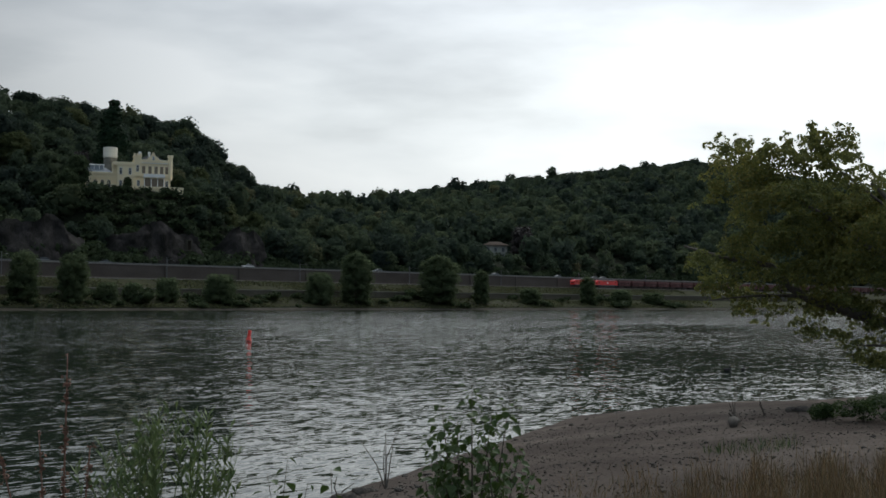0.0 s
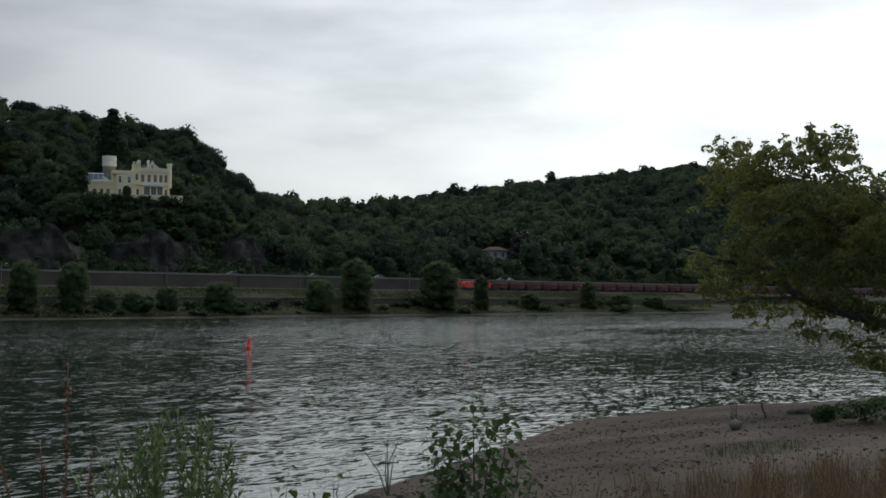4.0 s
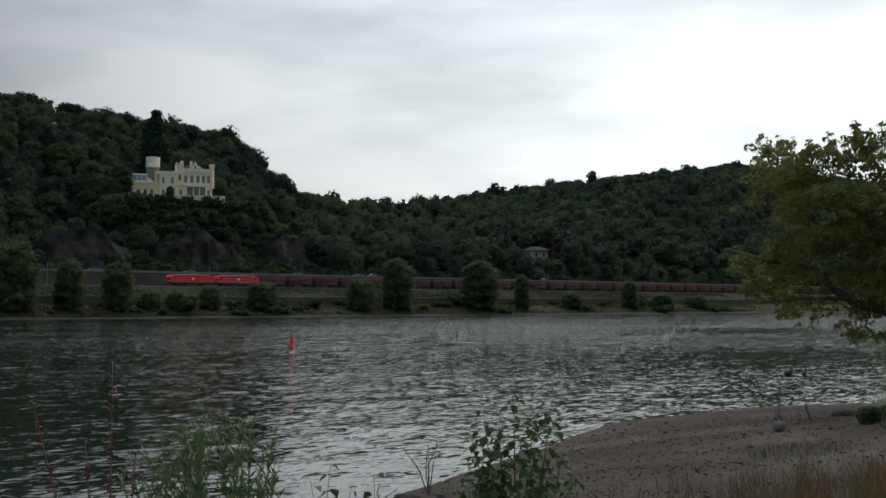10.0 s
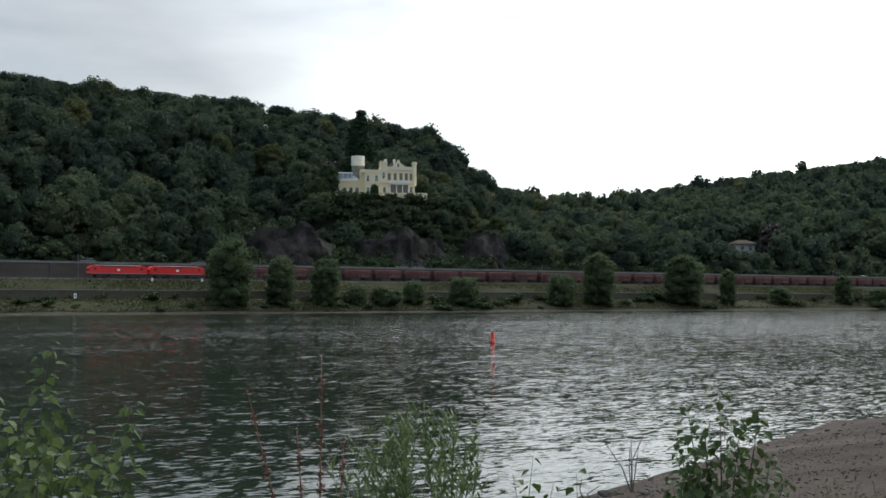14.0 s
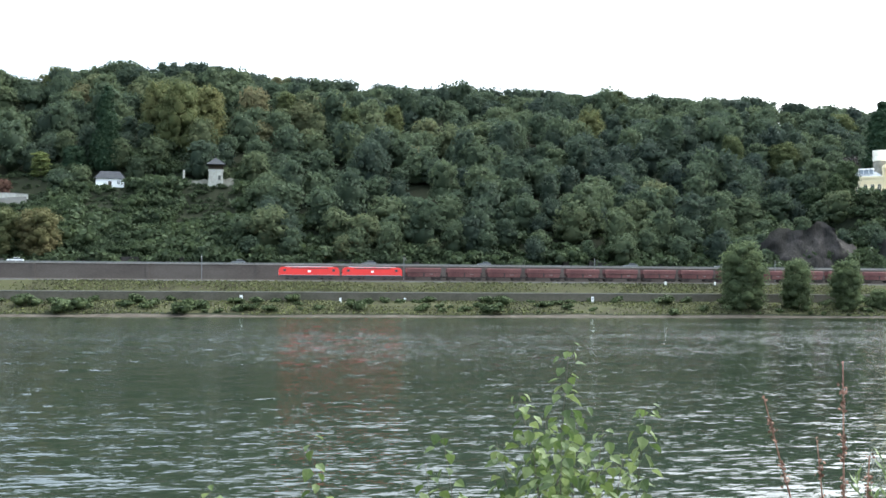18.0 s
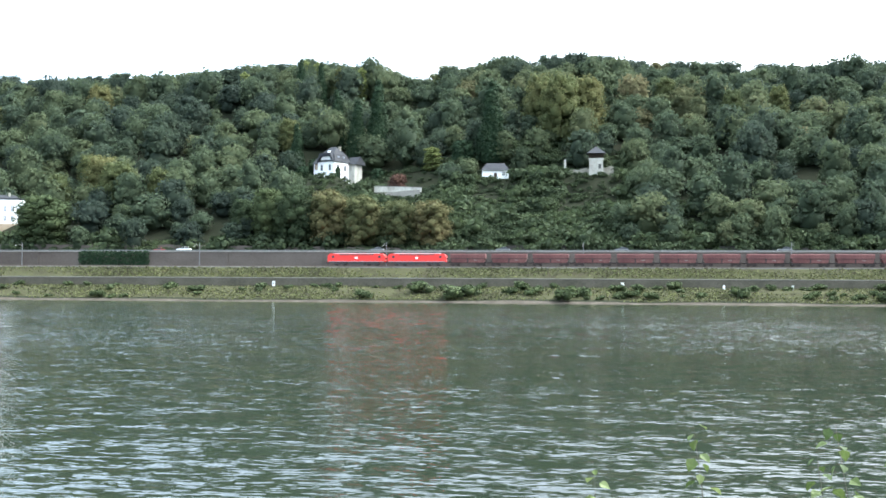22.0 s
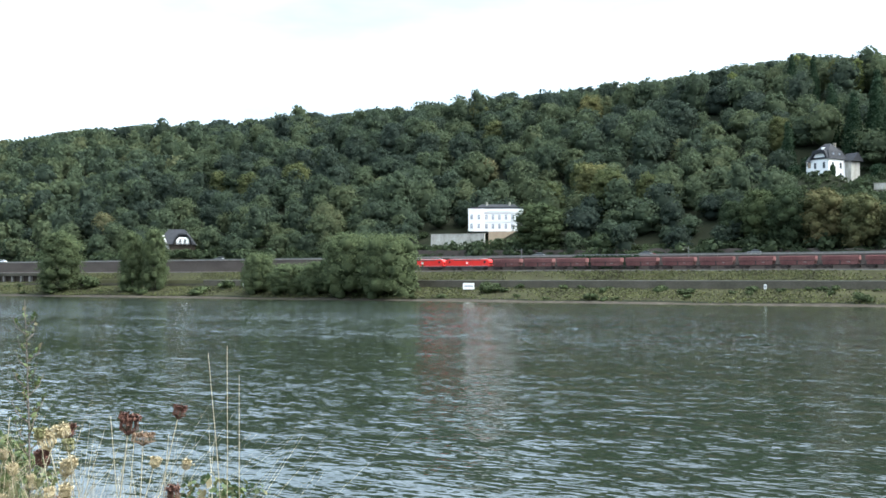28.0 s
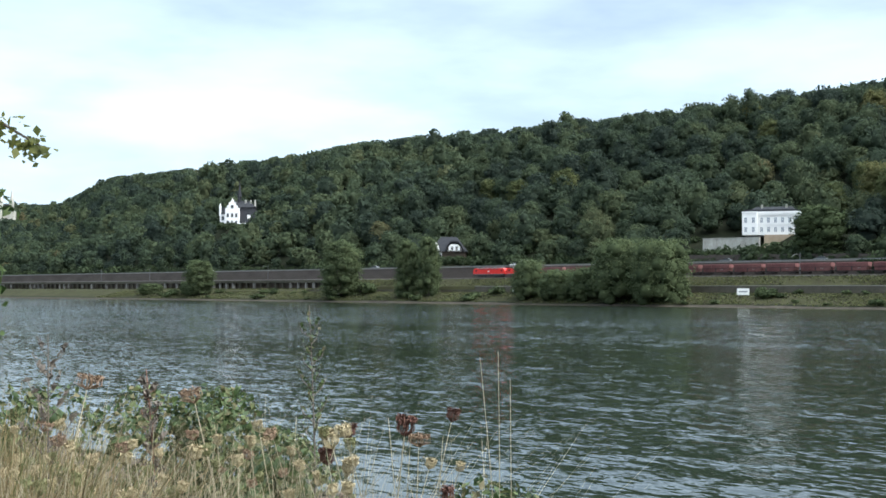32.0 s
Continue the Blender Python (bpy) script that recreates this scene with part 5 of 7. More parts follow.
def make_cliffs():
    """Rock faces under the castle: uneven sheets with ledges and clefts."""
    for i, (cx, hw, top) in enumerate(((198, 19, 17.0), (246, 22, 16.5), (286, 13, 17.0))):
        nx, nz = int(hw * 2 / 1.25), 15
        rng = np.random.default_rng(40 + i)
        us, ws = np.meshgrid(np.linspace(-1, 1, nx), np.linspace(0, 1, nz))
        x = cx + us * hw + 0.6 * np.sin(ws * 9 + us * 5)
        z = 15.4 + ws * top * (1 - 0.5 * np.abs(us) ** 2.2 + 0.1 * np.sin(us * 7 + i * 2))
        dep = np.array([[noise.noise((a * 0.16 + i * 7, b * 0.12, 0.3)) * 2.2 + 0.55 * noise.cell((a * 0.42 + 0.3 * noise.noise((a, b, 1.0)), b * 0.3 + a * 0.05, 4.1 + i)) * 1.1 + noise.noise((a * 0.5, b * 0.8, 2.0)) * 0.6 - abs(noise.noise((a * 0.22, b * 0.05, 9.0))) * 3.4 for a, b in zip(r, s)] for r, s in zip(x, z)])
        x, z = x + rng.uniform(-0.45, 0.45, x.shape), z + rng.uniform(-0.5, 0.5, z.shape) * np.clip(ws * 9, 0, 1)
        y = 372.6 + ws * 7.0 - dep * np.clip(ws * 4 + 0.2, 0, 1) + np.abs(us) ** 3 * 6 + rng.uniform(-0.55, 0.55, x.shape)
        v = np.stack([x, y, z], -1).reshape(-1, 3)
        a = (np.arange(nz - 1)[:, None] * nx + np.arange(nx - 1)[None, :]).ravel()
        f = np.stack([a, a + 1, a + nx + 1, a + nx], 1)
        tagged(new("rock_face", arrays_mesh("rock_face", v, f, M_ROCK)), "bare grey rock face below the castle wood", "cliff", kind="structure")
    n = thing("rock_niche", "small pale stone niche set in the rock face", "shrine", at=pose(254.6, 373.2, 22.4, 0, 0, -20))
    part("surround", Geo().box(-0.9, -0.6, -0.6, 1.5, 0, 3.4).box(0.6, 0.9, -0.6, 1.5, 0, 3.4).box(-0.9, 0.9, -0.6, 1.5, 3.4, 3.9).box(-1.0, 1.0, -0.7, 1.5, -0.4, 0), M_LOWWALL, n)
    # solid dark block, its colour stands for the shaded hollow
    part("recess", Geo().box(-0.6, 0.6, 0.2, 1.4, 0, 3.4), M_TIMBERSHADE, n, "dark block in place of the shade inside the niche")
    for i, x0 in enumerate(range(-130, 190, 26)):
        rng = random.Random(i)
        g = Geo()
        xx = x0
        while xx < x0 + rng.uniform(12, 24):
            w = rng.uniform(1.5, 3.5)
            g.box(xx, xx + w, 370.4 + rng.uniform(0, 0.5), 373, 15.6, 16.3 + rng.uniform(0.2, 2.0), 0.25)
            xx += w * 0.9
        tagged(part("rock_outcrop", g, M_ROCK), "low broken rock outcrop beside the road", "rock", kind="structure")


def make_line_furniture():
    mast = thing("catenary_mast", "slim grey steel overhead-line mast with bracket", "mast", "overhead-line masts")
    part("pole", Geo().box(-0.13, 0.13, -0.1, 0.1, 0, 8.2, 0.03), M_GALV, mast)
    part("bracket", Geo().tube([(0, 0, 7.2), (0, -3.0, 7.6), (0, -5.6, 6.6)], [0.05, 0.05, 0.04], 5), M_GALV, mast)
    part("footing", Geo().box(-0.4, 0.4, -0.4, 0.4, -0.4, 0.25), M_COPING, mast)
    for i, x in enumerate(range(-700, 620, 62)):
        m = mast if i == 0 else copy_thing(mast, pose(0, 0, 0))
        m.matrix_basis = pose(x + 5, 358.0, 10.4)
    board = thing("distance_board", "small white hectometre board on a post at the river bank", "sign", "hectometre boards on the bank")
    part("post", Geo().tube([(0, 0, -0.4), (0, 0, 1.8)], [0.06, 0.06], 6), M_GALV, board)
    part("panel", Geo().box(-0.42, 0.42, -0.1, -0.06, 0.7, 2.1), M_PALE, board, "white panel")
    part("number_bar", Geo().box(-0.25, 0.25, -0.115, -0.1, 1.1, 1.7), M_GREYROOF, board, "unreadable grey figures")
    for i, x in enumerate((-102.8, -1.0, 101.3, 203.7, 306, 408, -304)):
        b = board if i == 0 else copy_thing(board, pose(0, 0, 0))
        place(b, x, 329, 1.0, 0, 0.0)
    s = thing("river_sign", "large white rectangular sign on the river bank", "sign", at=pose(-201.8, 327, 3.4, 0, 0, 25))
    part("panel", Geo().box(-1.9, 1.9, -0.08, 0.08, 0.6, 2.7), M_PALE, s, "white sign panel")
    part("text_bar", Geo().box(-1.4, 1.4, -0.11, -0.085, 1.4, 1.9), M_GREYROOF, s, "faint unreadable line of text")
    for u in (-1.3, 1.3):
        part("post", Geo().tube([(u, 0.12, -0.8), (u, 0.12, 2.6)], [0.07, 0.07], 6), M_GALV, s)
    for i, (x, y) in enumerate(((27.0, 331.0), (45.6, 331.0), (130.0, 345.0), (146.4, 345.0))):
        if i == 0:
            m = thing("marker_stake", "short white marker stake in the grass", "marker", "marker stakes", pose(0, 0, 0))
            part("stake", Geo().box(-0.3, 0.3, -0.1, 0.1, -0.2, 1.2), M_PALE, m)
        else:
            m = copy_thing(m, pose(0, 0, 0))
        place(m, x, y, 1.0, 0, 0)
    # crash barrier on the road's edge
    structure("crash_barrier", Geo().prism([(360.0, 16.05), (360.08, 16.05), (360.08, 16.3), (360.0, 16.3)], -1400, 1400), M_GALV, "galvanised crash barrier along the road", "barrier")
    bar = thing("barrier_post", "short galvanised crash barrier post", "post", "crash barrier posts")
    part("post", Geo().box(-0.06, 0.06, 0.1, 0.2, -0.3, 0.56), M_GALV, bar)
    for i, x in enumerate(np.arange(-300, 300, 6.0)):
        b = bar if i == 0 else copy_thing(bar, pose(0, 0, 0))
        b.matrix_basis = pose(float(x), 360.0, 15.72)
    # creeper that hangs over the road wall
    q = np.random.default_rng(3)
    n = 1500
    c = np.stack([q.uniform(-179, -154.5, n), 358.45 + q.uniform(-0.2, 0.15, n), 10.9 + 4.9 * q.uniform(0, 1, n)], 1)
    v, f = leaf_quads(q, c, np.tile((0.0, -1.0, 0.3), (n, 1)), 0.38, 0.4)
    tagged(new("wall_creeper", arrays_mesh("wall_creeper", v, f, M_CONIFER)), "dark creeper hanging over the road wall", "creeper", kind="stuff")
    # pilasters of the road wall and the arcade downstream of the bridge
    for x in range(-326, 520, 33):
        structure("pilaster", Geo().box(x - 0.5, x + 0.5, 358.45, 358.8, 10.3, 15.6), M_WALL, "shallow pilaster of the road wall", "pilaster")
    a = thing("arcade", "pale stone arcade that carries the railway above the bank", "viaduct")
    # wall coloured dark to give the shade inside the arches
    part("arch_shade_wall", Geo().box(-900, -440, 346.2, 346.7, 3.0, 10.2), M_TIMBERSHADE, a, "back wall coloured dark for the shade inside the arches")
    part("lintel", Geo().box(-900, -440, 344.6, 346.6, 9.0, 10.4), M_LOWWALL, a, "pale stone lintel")
    rng = random.Random(31)
    for x in np.arange(-900, -439, 6.4):
        w = rng.uniform(0.35, 0.9)
        part("pier", Geo().box(float(x) - w, float(x) + w, 344.8, 346.0, 3.0, 9.1), M_COPING if rng.random() < 0.55 else M_LOWWALL, a)
    structure("quay_wall_far", Geo().prism([(333.55, 3.0), (334.3, 3.0), (334.3, 5.6), (333.8, 5.6)], -440, -330), M_LOWWALL, "low stone wall by the poplars", "wall")


def make_car(name, label, paint, long=4.4):
    t = thing(name, label, "car", "cars on the road")
    h = long / 2
    part("body", Geo().prism([(-h, 0.35), (h, 0.35), (h, 0.75), (h - 0.15, 0.92), (h * 0.42, 1.0), (-h + 0.1, 1.0), (-h, 0.8)], -0.86, 0.86, axis="y"), paint, t)
    part("cabin", Geo().prism([(h * 0.45, 0.98), (h * 0.18, 1.44), (-h * 0.55, 1.46), (-h * 0.9, 0.98)], -0.76, 0.76, axis="y"), M_WINDOW, t, "dark window band")
    part("roof", Geo().box(-h * 0.55, h * 0.18, -0.72, 0.72, 1.44, 1.52, 0.03), paint, t)
    for sx in (-0.62, 0.62):
        for sy in (-0.8, 0.8):
            w = part("wheel", Geo().tube([(sx * h, sy - 0.1, 0.32), (sx * h, sy + 0.1, 0.32)], [0.32, 0.32], 14), M_RUBBER, t)
            part("rim", Geo().tube([(sx * h, sy - 0.11, 0.32), (sx * h, sy + 0.11, 0.32)], [0.19, 0.19], 10), M_GALV, w)
    for sy in (-0.6, 0.6):
        part("headlight", Geo().box(h - 0.06, h + 0.02, sy - 0.15, sy + 0.15, 0.62, 0.76), M_PALE, t)
    return t


def make_cars():
    white = make_car("car", "white estate car driving on the riverside road", M_CARWHITE, 4.7)
    grey = make_car("car", "grey saloon car driving on the riverside road", M_CARGREY)
    red = make_car("car", "red car parked beside the road", M_CARRED)
    red.matrix_basis = pose(-154.8, 368.6, 15.78)
    cars = [(white, 274.2, -19.0), (copy_thing(white, pose(0, 0, 0)), 37, -19.0), (grey, 215.5, 21.8)]
    cars += [(copy_thing(grey, pose(0, 0, 0)), x, -19.2) for x in (343.5, 384, 421, 470, 501.5, 509, 189)]
    return cars


def make_buoy():
    b = thing("buoy", "small red cylindrical river buoy with a wake", "buoy", at=pose(53.1, 69.9, 0))
    b.scale = (0.8, 0.8, 0.76)
    part("float", Geo().lathe([(0.22, -0.4), (0.28, 0.0), (0.27, 0.14), (0.19, 0.3), (0.17, 0.42)], 16), M_BUOY, b, smooth=True)
    part("topmark", Geo().lathe([(0.16, 0.4), (0.16, 1.05), (0.13, 1.08)], 14), M_BUOY, b, "upright red can")
    part("band", Geo().lathe([(0.29, 0.02), (0.288, 0.07)], 16), M_REDDARK, b, "dark waterline band")
    return b


plant_bank()
plant_slope()
make_cliffs()
make_line_furniture()
CARS = make_cars()
BUOY = make_buoy()


# ---- the coal train ----
def make_loco():
    t = thing("locomotive", "bright red four-axle electric freight locomotive with grey underframe", "locomotive", "locomotives of the coal train")
    L, w = 18.2, 1.5
    body = Geo()
    # side profile along x, sloping cab fronts
    prof = [(-L / 2, 1.25), (L / 2, 1.25), (L / 2, 2.9), (L / 2 - 0.4, 3.45), (L / 2 - 0.95, 3.78), (-L / 2 + 0.95, 3.78), (-L / 2 + 0.4, 3.45), (-L / 2, 2.9)]
    body.prism(prof, -w, w, axis="y")
    part("body", body, M_RED, t)
    part("roof", Geo().box(-L / 2 + 1.9, L / 2 - 1.9, -1.25, 1.25, 3.78, 3.98, 0.12), M_GREYROOF, t, "pale grey roof equipment cover")
    part("underframe", Geo().box(-L / 2 + 0.2, L / 2 - 0.2, -1.42, 1.42, 0.95, 1.25), M_REDDARK, t, "grey underframe")
    part("transformer", Geo().box(-2.6, 2.6, -1.3, 1.3, 0.35, 0.95), M_REDDARK, t, "dark equipment box under the floor")
    for sx in (-1, 1):
        x = sx * (L / 2)
        part("windscreen", Geo().box(min(x - sx * 0.1, x + sx * 0.02), max(x - sx * 0.1, x + sx * 0.02), -1.15, 1.15, 2.1, 2.85, 0.04), M_WINDOW, t, "dark cab windscreen")
        for sy in (-1, 1):
            part("cab_window", Geo().box(sx * (L / 2 - 1.75) - 0.4, sx * (L / 2 - 1.75) + 0.4, sy * 1.5 - 0.02, sy * 1.5 + 0.02, 2.45, 3.1), M_WINDOW, t, "dark cab side window")
            part("buffer", Geo().tube([(sx * L / 2, sy * 0.88, 1.06), (sx * (L / 2 + 0.55), sy * 0.88, 1.06)], [0.14, 0.14], 8).tube([(sx * (L / 2 + 0.5), sy * 0.88, 1.06), (sx * (L / 2 + 0.6), sy * 0.88, 1.06)], [0.26, 0.26], 8), M_REDDARK, t)
            part("headlight", Geo().tube([(sx * (L / 2 - 0.05), sy * 0.95, 1.75), (sx * (L / 2 + 0.04), sy * 0.95, 1.75)], [0.13, 0.13], 8), M_PALE, t, "pale round headlight")
        bog = part("bogie", Geo().box(sx * 5.2 - 1.9, sx * 5.2 + 1.9, -1.25, 1.25, 0.45, 0.9, 0.06), M_REDDARK, t)
        for dx in (-1.3, 1.3):
            for sy in (-1, 1):
                part("wheel", Geo().tube([(sx * 5.2 + dx, sy * 0.66, 0.58), (sx * 5.2 + dx, sy * 0.82, 0.58)], [0.58, 0.58], 14), M_WAGONDARK, bog)
        part("pantograph", Geo().tube([(sx * 6.2, 0, 4.0), (sx * 5.0, 0, 4.22), (sx * 6.1, 0, 4.38)], [0.05, 0.04, 0.04], 5).box(sx * 6.1 - 0.1, sx * 6.1 + 0.1, -0.8, 0.8, 4.38, 4.43), M_REDDARK, t, "folded grey pantograph")
    for sy in (-1, 1):
        part("logo_plate", Geo().box(-0.45, 0.45, sy * 1.5 - 0.015, sy * 1.5 + 0.015, 2.15, 2.75), M_PALE, t, "small white side plate")
        part("grille", Geo().box(-5.6, 5.6, sy * 1.5 - 0.012, sy * 1.5 + 0.012, 3.3, 3.6), M_REDDARK, t, "dark ventilation grille band")
        part("lower_stripe", Geo().box(-L / 2 + 0.25, L / 2 - 0.25, sy * 1.5 - 0.012, sy * 1.5 + 0.012, 1.28, 1.42), M_GREYROOF, t, "thin pale grey stripe along the sill")
    return t


def make_wagon():
    t = thing("hopper_wagon", "reddish-brown steel hopper wagon for coal with worn paint", "wagon", "wagons of the coal train")
    L = 11.5
    hop = Geo()
    hop.prism([(-1.45, 2.35), (1.45, 2.35), (1.45, 3.55), (1.3, 3.78), (-1.3, 3.78), (-1.45, 3.55)], -L / 2 + 0.35, L / 2 - 0.35)
    part("hopper", hop, M_WAGON, t)
    low = Geo().add([(-L / 2 + 0.5, -1.42, 2.35), (L / 2 - 0.5, -1.42, 2.35), (L / 2 - 0.5, 1.42, 2.35), (-L / 2 + 0.5, 1.42, 2.35), (-L / 2 + 0.8, -1.36, 1.1), (L / 2 - 0.8, -1.36, 1.1), (L / 2 - 0.8, 1.36, 1.1), (-L / 2 + 0.8, 1.36, 1.1)],
                    [(0, 1, 2, 3), (7, 6, 5, 4), (0, 4, 5, 1), (1, 5, 6, 2), (2, 6, 7, 3), (3, 7, 4, 0)])
    part("chute", low, M_WAGON, t, "tapering brown discharge chute")
    part("waist_rail", Geo().box(-L / 2 + 0.3, L / 2 - 0.3, -1.52, 1.52, 2.28, 2.42), M_WAGONDARK, t, "dark rail round the hopper")
    part("sole_bar", Geo().box(-L / 2, L / 2, -1.25, 1.25, 0.95, 1.2), M_WAGONDARK, t)
    for sy in (-1, 1):
        part("chute_door", Geo().box(-0.18, 0.18, sy * 1.36 - 0.12, sy * 1.36 + 0.12, 1.2, 2.3), M_WAGONDARK, t, "dark discharge lever post")
        part("marking", Geo().box(1.9, 2.8, sy * 1.37 - 0.1, sy * 1.37 + 0.1, 1.78, 1.95), M_COPING, t, "pale stencilled lettering panel")
        for x in (-3.4, -1.7, 1.7, 3.4):
            part("rib", Geo().box(x - 0.05, x + 0.05, sy * 1.47 - 0.05, sy * 1.47 + 0.05, 2.4, 3.55), M_WAGON, t)
    for sx in (-1, 1):
        part("end_platform", Geo().box(sx * (L / 2 - 0.4) - 0.4, sx * (L / 2 - 0.4) + 0.4, -1.3, 1.3, 1.2, 1.3), M_WAGONDARK, t)
        for sy in (-0.9, 0.9):
            part("end_strut", Geo().tube([(sx * (L / 2 - 0.1), sy, 1.25), (sx * (L / 2 - 0.85), sy, 3.5)], [0.07, 0.07], 5), M_WAGONDARK, t)
        bog = part("bogie", Geo().box(sx * 4.0 - 1.45, sx * 4.0 + 1.45, -1.15, 1.15, 0.4, 0.85, 0.05), M_WAGONDARK, t)
        for dx in (-0.9, 0.9):
            for sy in (-1, 1):
                part("wheel", Geo().tube([(sx * 4.0 + dx, sy * 0.68, 0.46), (sx * 4.0 + dx, sy * 0.82, 0.46)], [0.46, 0.46], 12), M_WAGONDARK, bog)
        for sy in (-1, 1):
            part("buffer", Geo().tube([(sx * L / 2, sy * 0.88, 1.06), (sx * (L / 2 + 0.5), sy * 0.88, 1.06)], [0.13, 0.22], 8), M_WAGONDARK, t)
    return t


SPEED, HEAD_0, TRAIN_Y = 25.45, 467.6, TRACK_Y - 2.2
LOCO_LEN, WAGON_LEN, WAGONS = 19.1, 12.62, 44


def make_train():
    loco = make_loco()
    cars = [(loco, LOCO_LEN / 2), (copy_thing(loco, pose(0, 0, 0)), LOCO_LEN * 1.5)]
    wagon = make_wagon()
    for i in range(WAGONS):
        cars.append((wagon if i == 0 else copy_thing(wagon, pose(0, 0, 0)), LOCO_LEN * 2 + WAGON_LEN * (i + 0.5)))
    return cars


TRAIN = make_train()


# ---- the near bank: plants, stones, the leaning tree ----
M_LEAFP = material("poplar_leaf", ((0.044, 0.072, 0.022), (0.078, 0.112, 0.034), (0.128, 0.165, 0.064)), 6, 0.6, 0.1, 30, translucent=0.4, spec=0.25, each=0.6)
M_LEAFD = material("dark_poplar_leaf", ((0.02, 0.04, 0.012), (0.04, 0.07, 0.018), (0.07, 0.10, 0.03)), 3, 0.5, 0.1, 30, island=0.4, translucent=0.3, spec=0.25)
M_WILLOW = material("willow_leaf", ((0.06, 0.095, 0.035), (0.10, 0.14, 0.050), (0.15, 0.19, 0.075)), 3, 0.55, 0.1, 30, island=0.5, translucent=0.25)
M_TREELEAF = material("leaning_tree_leaf", ((0.064, 0.082, 0.030), (0.104, 0.122, 0.038), (0.160, 0.162, 0.044), (0.24, 0.205, 0.050)), 0.5, 0.6, 0.0, 20, island=0.2, translucent=0.5)
M_HERB = material("herb_leaf", ((0.026, 0.048, 0.018), (0.048, 0.078, 0.026), (0.085, 0.115, 0.040), (0.11, 0.095, 0.045)), 5, 0.6, 0.1, 30, island=0.45, translucent=0.25)
M_DRY = material("dry_grass", ((0.11, 0.082, 0.040), (0.21, 0.155, 0.080), (0.34, 0.265, 0.145), (0.12, 0.125, 0.050)), 2, 0.85, 0.0, 20, island=0.7, translucent=0.2)
M_BEACHGRASS = material("brown_beach_grass", ((0.085, 0.054, 0.027), (0.145, 0.092, 0.044), (0.22, 0.145, 0.070), (0.085, 0.074, 0.034)), 1, 0.85, 0.0, 20, island=0.7, translucent=0.2)
M_STRAW = material("straw_stem", ((0.22, 0.19, 0.12), (0.34, 0.30, 0.21)), 6, 0.8, 0.1)
M_DOCK = material("brown_dock_stem", ((0.13, 0.06, 0.04), (0.22, 0.12, 0.085)), 12, 0.85, 0.3)
M_UMBELPALE = material("pale_dry_umbel", ((0.26, 0.215, 0.125), (0.43, 0.36, 0.225)), 30, 0.9, 0.2, island=0.3)
M_UMBELGREEN = material("olive_green_umbel", ((0.13, 0.135, 0.062), (0.22, 0.215, 0.105)), 30, 0.9, 0.2, island=0.3)
M_UMBELBROWN = material("brown_dry_umbel", ((0.15, 0.095, 0.06), (0.25, 0.175, 0.12)), 30, 0.9, 0.2, island=0.3)
M_UMBELDARK = material("dark_dry_umbel", ((0.05, 0.022, 0.016), (0.11, 0.05, 0.035)), 30, 0.9, 0.2, island=0.3)
M_TWIG = material("grey_twig", ((0.07, 0.06, 0.05), (0.14, 0.12, 0.10)), 9, 0.9, 0.2)


def at_bearing(az, d):
    """The point of the ground d metres off, az degrees to the left of +y as seen from the camera's place."""
    return -math.sin(radians(az)) * d, math.cos(radians(az)) * d


def sight(az, el, d):
    x, y = at_bearing(az, d)
    return Vector((x, y, 3.0 + d * math.tan(radians(el))))


def one_leaf(name, long, wide, mat):
    """A pointed leaf folded along its midrib, its stalk at the origin, pointing along x."""
    v = [(0, 0, 0), (long * 0.28, wide * 0.5, 0.12 * wide), (long * 0.62, wide * 0.36, 0.10 * wide), (long, 0, -0.1 * long), (long * 0.62, -wide * 0.36, 0.10 * wide), (long * 0.28, -wide * 0.5, 0.12 * wide), (long * 0.3, 0, 0), (long * 0.62, 0, -0.02 * long)]
    f = [(0, 6, 1), (1, 6, 7, 2), (2, 7, 3), (0, 5, 6), (5, 4, 7, 6), (4, 3, 7)]
    return Geo().add(v, f).mesh(name, mat)


def bend(a, b, sag, n=6, seed=0):
    rng = random.Random(seed)
    side = Vector((rng.uniform(-1, 1), rng.uniform(-1, 1), 0)) * sag
    return [a.lerp(b, i / (n - 1)) + side * math.sin(math.pi * i / (n - 1)) for i in range(n)]


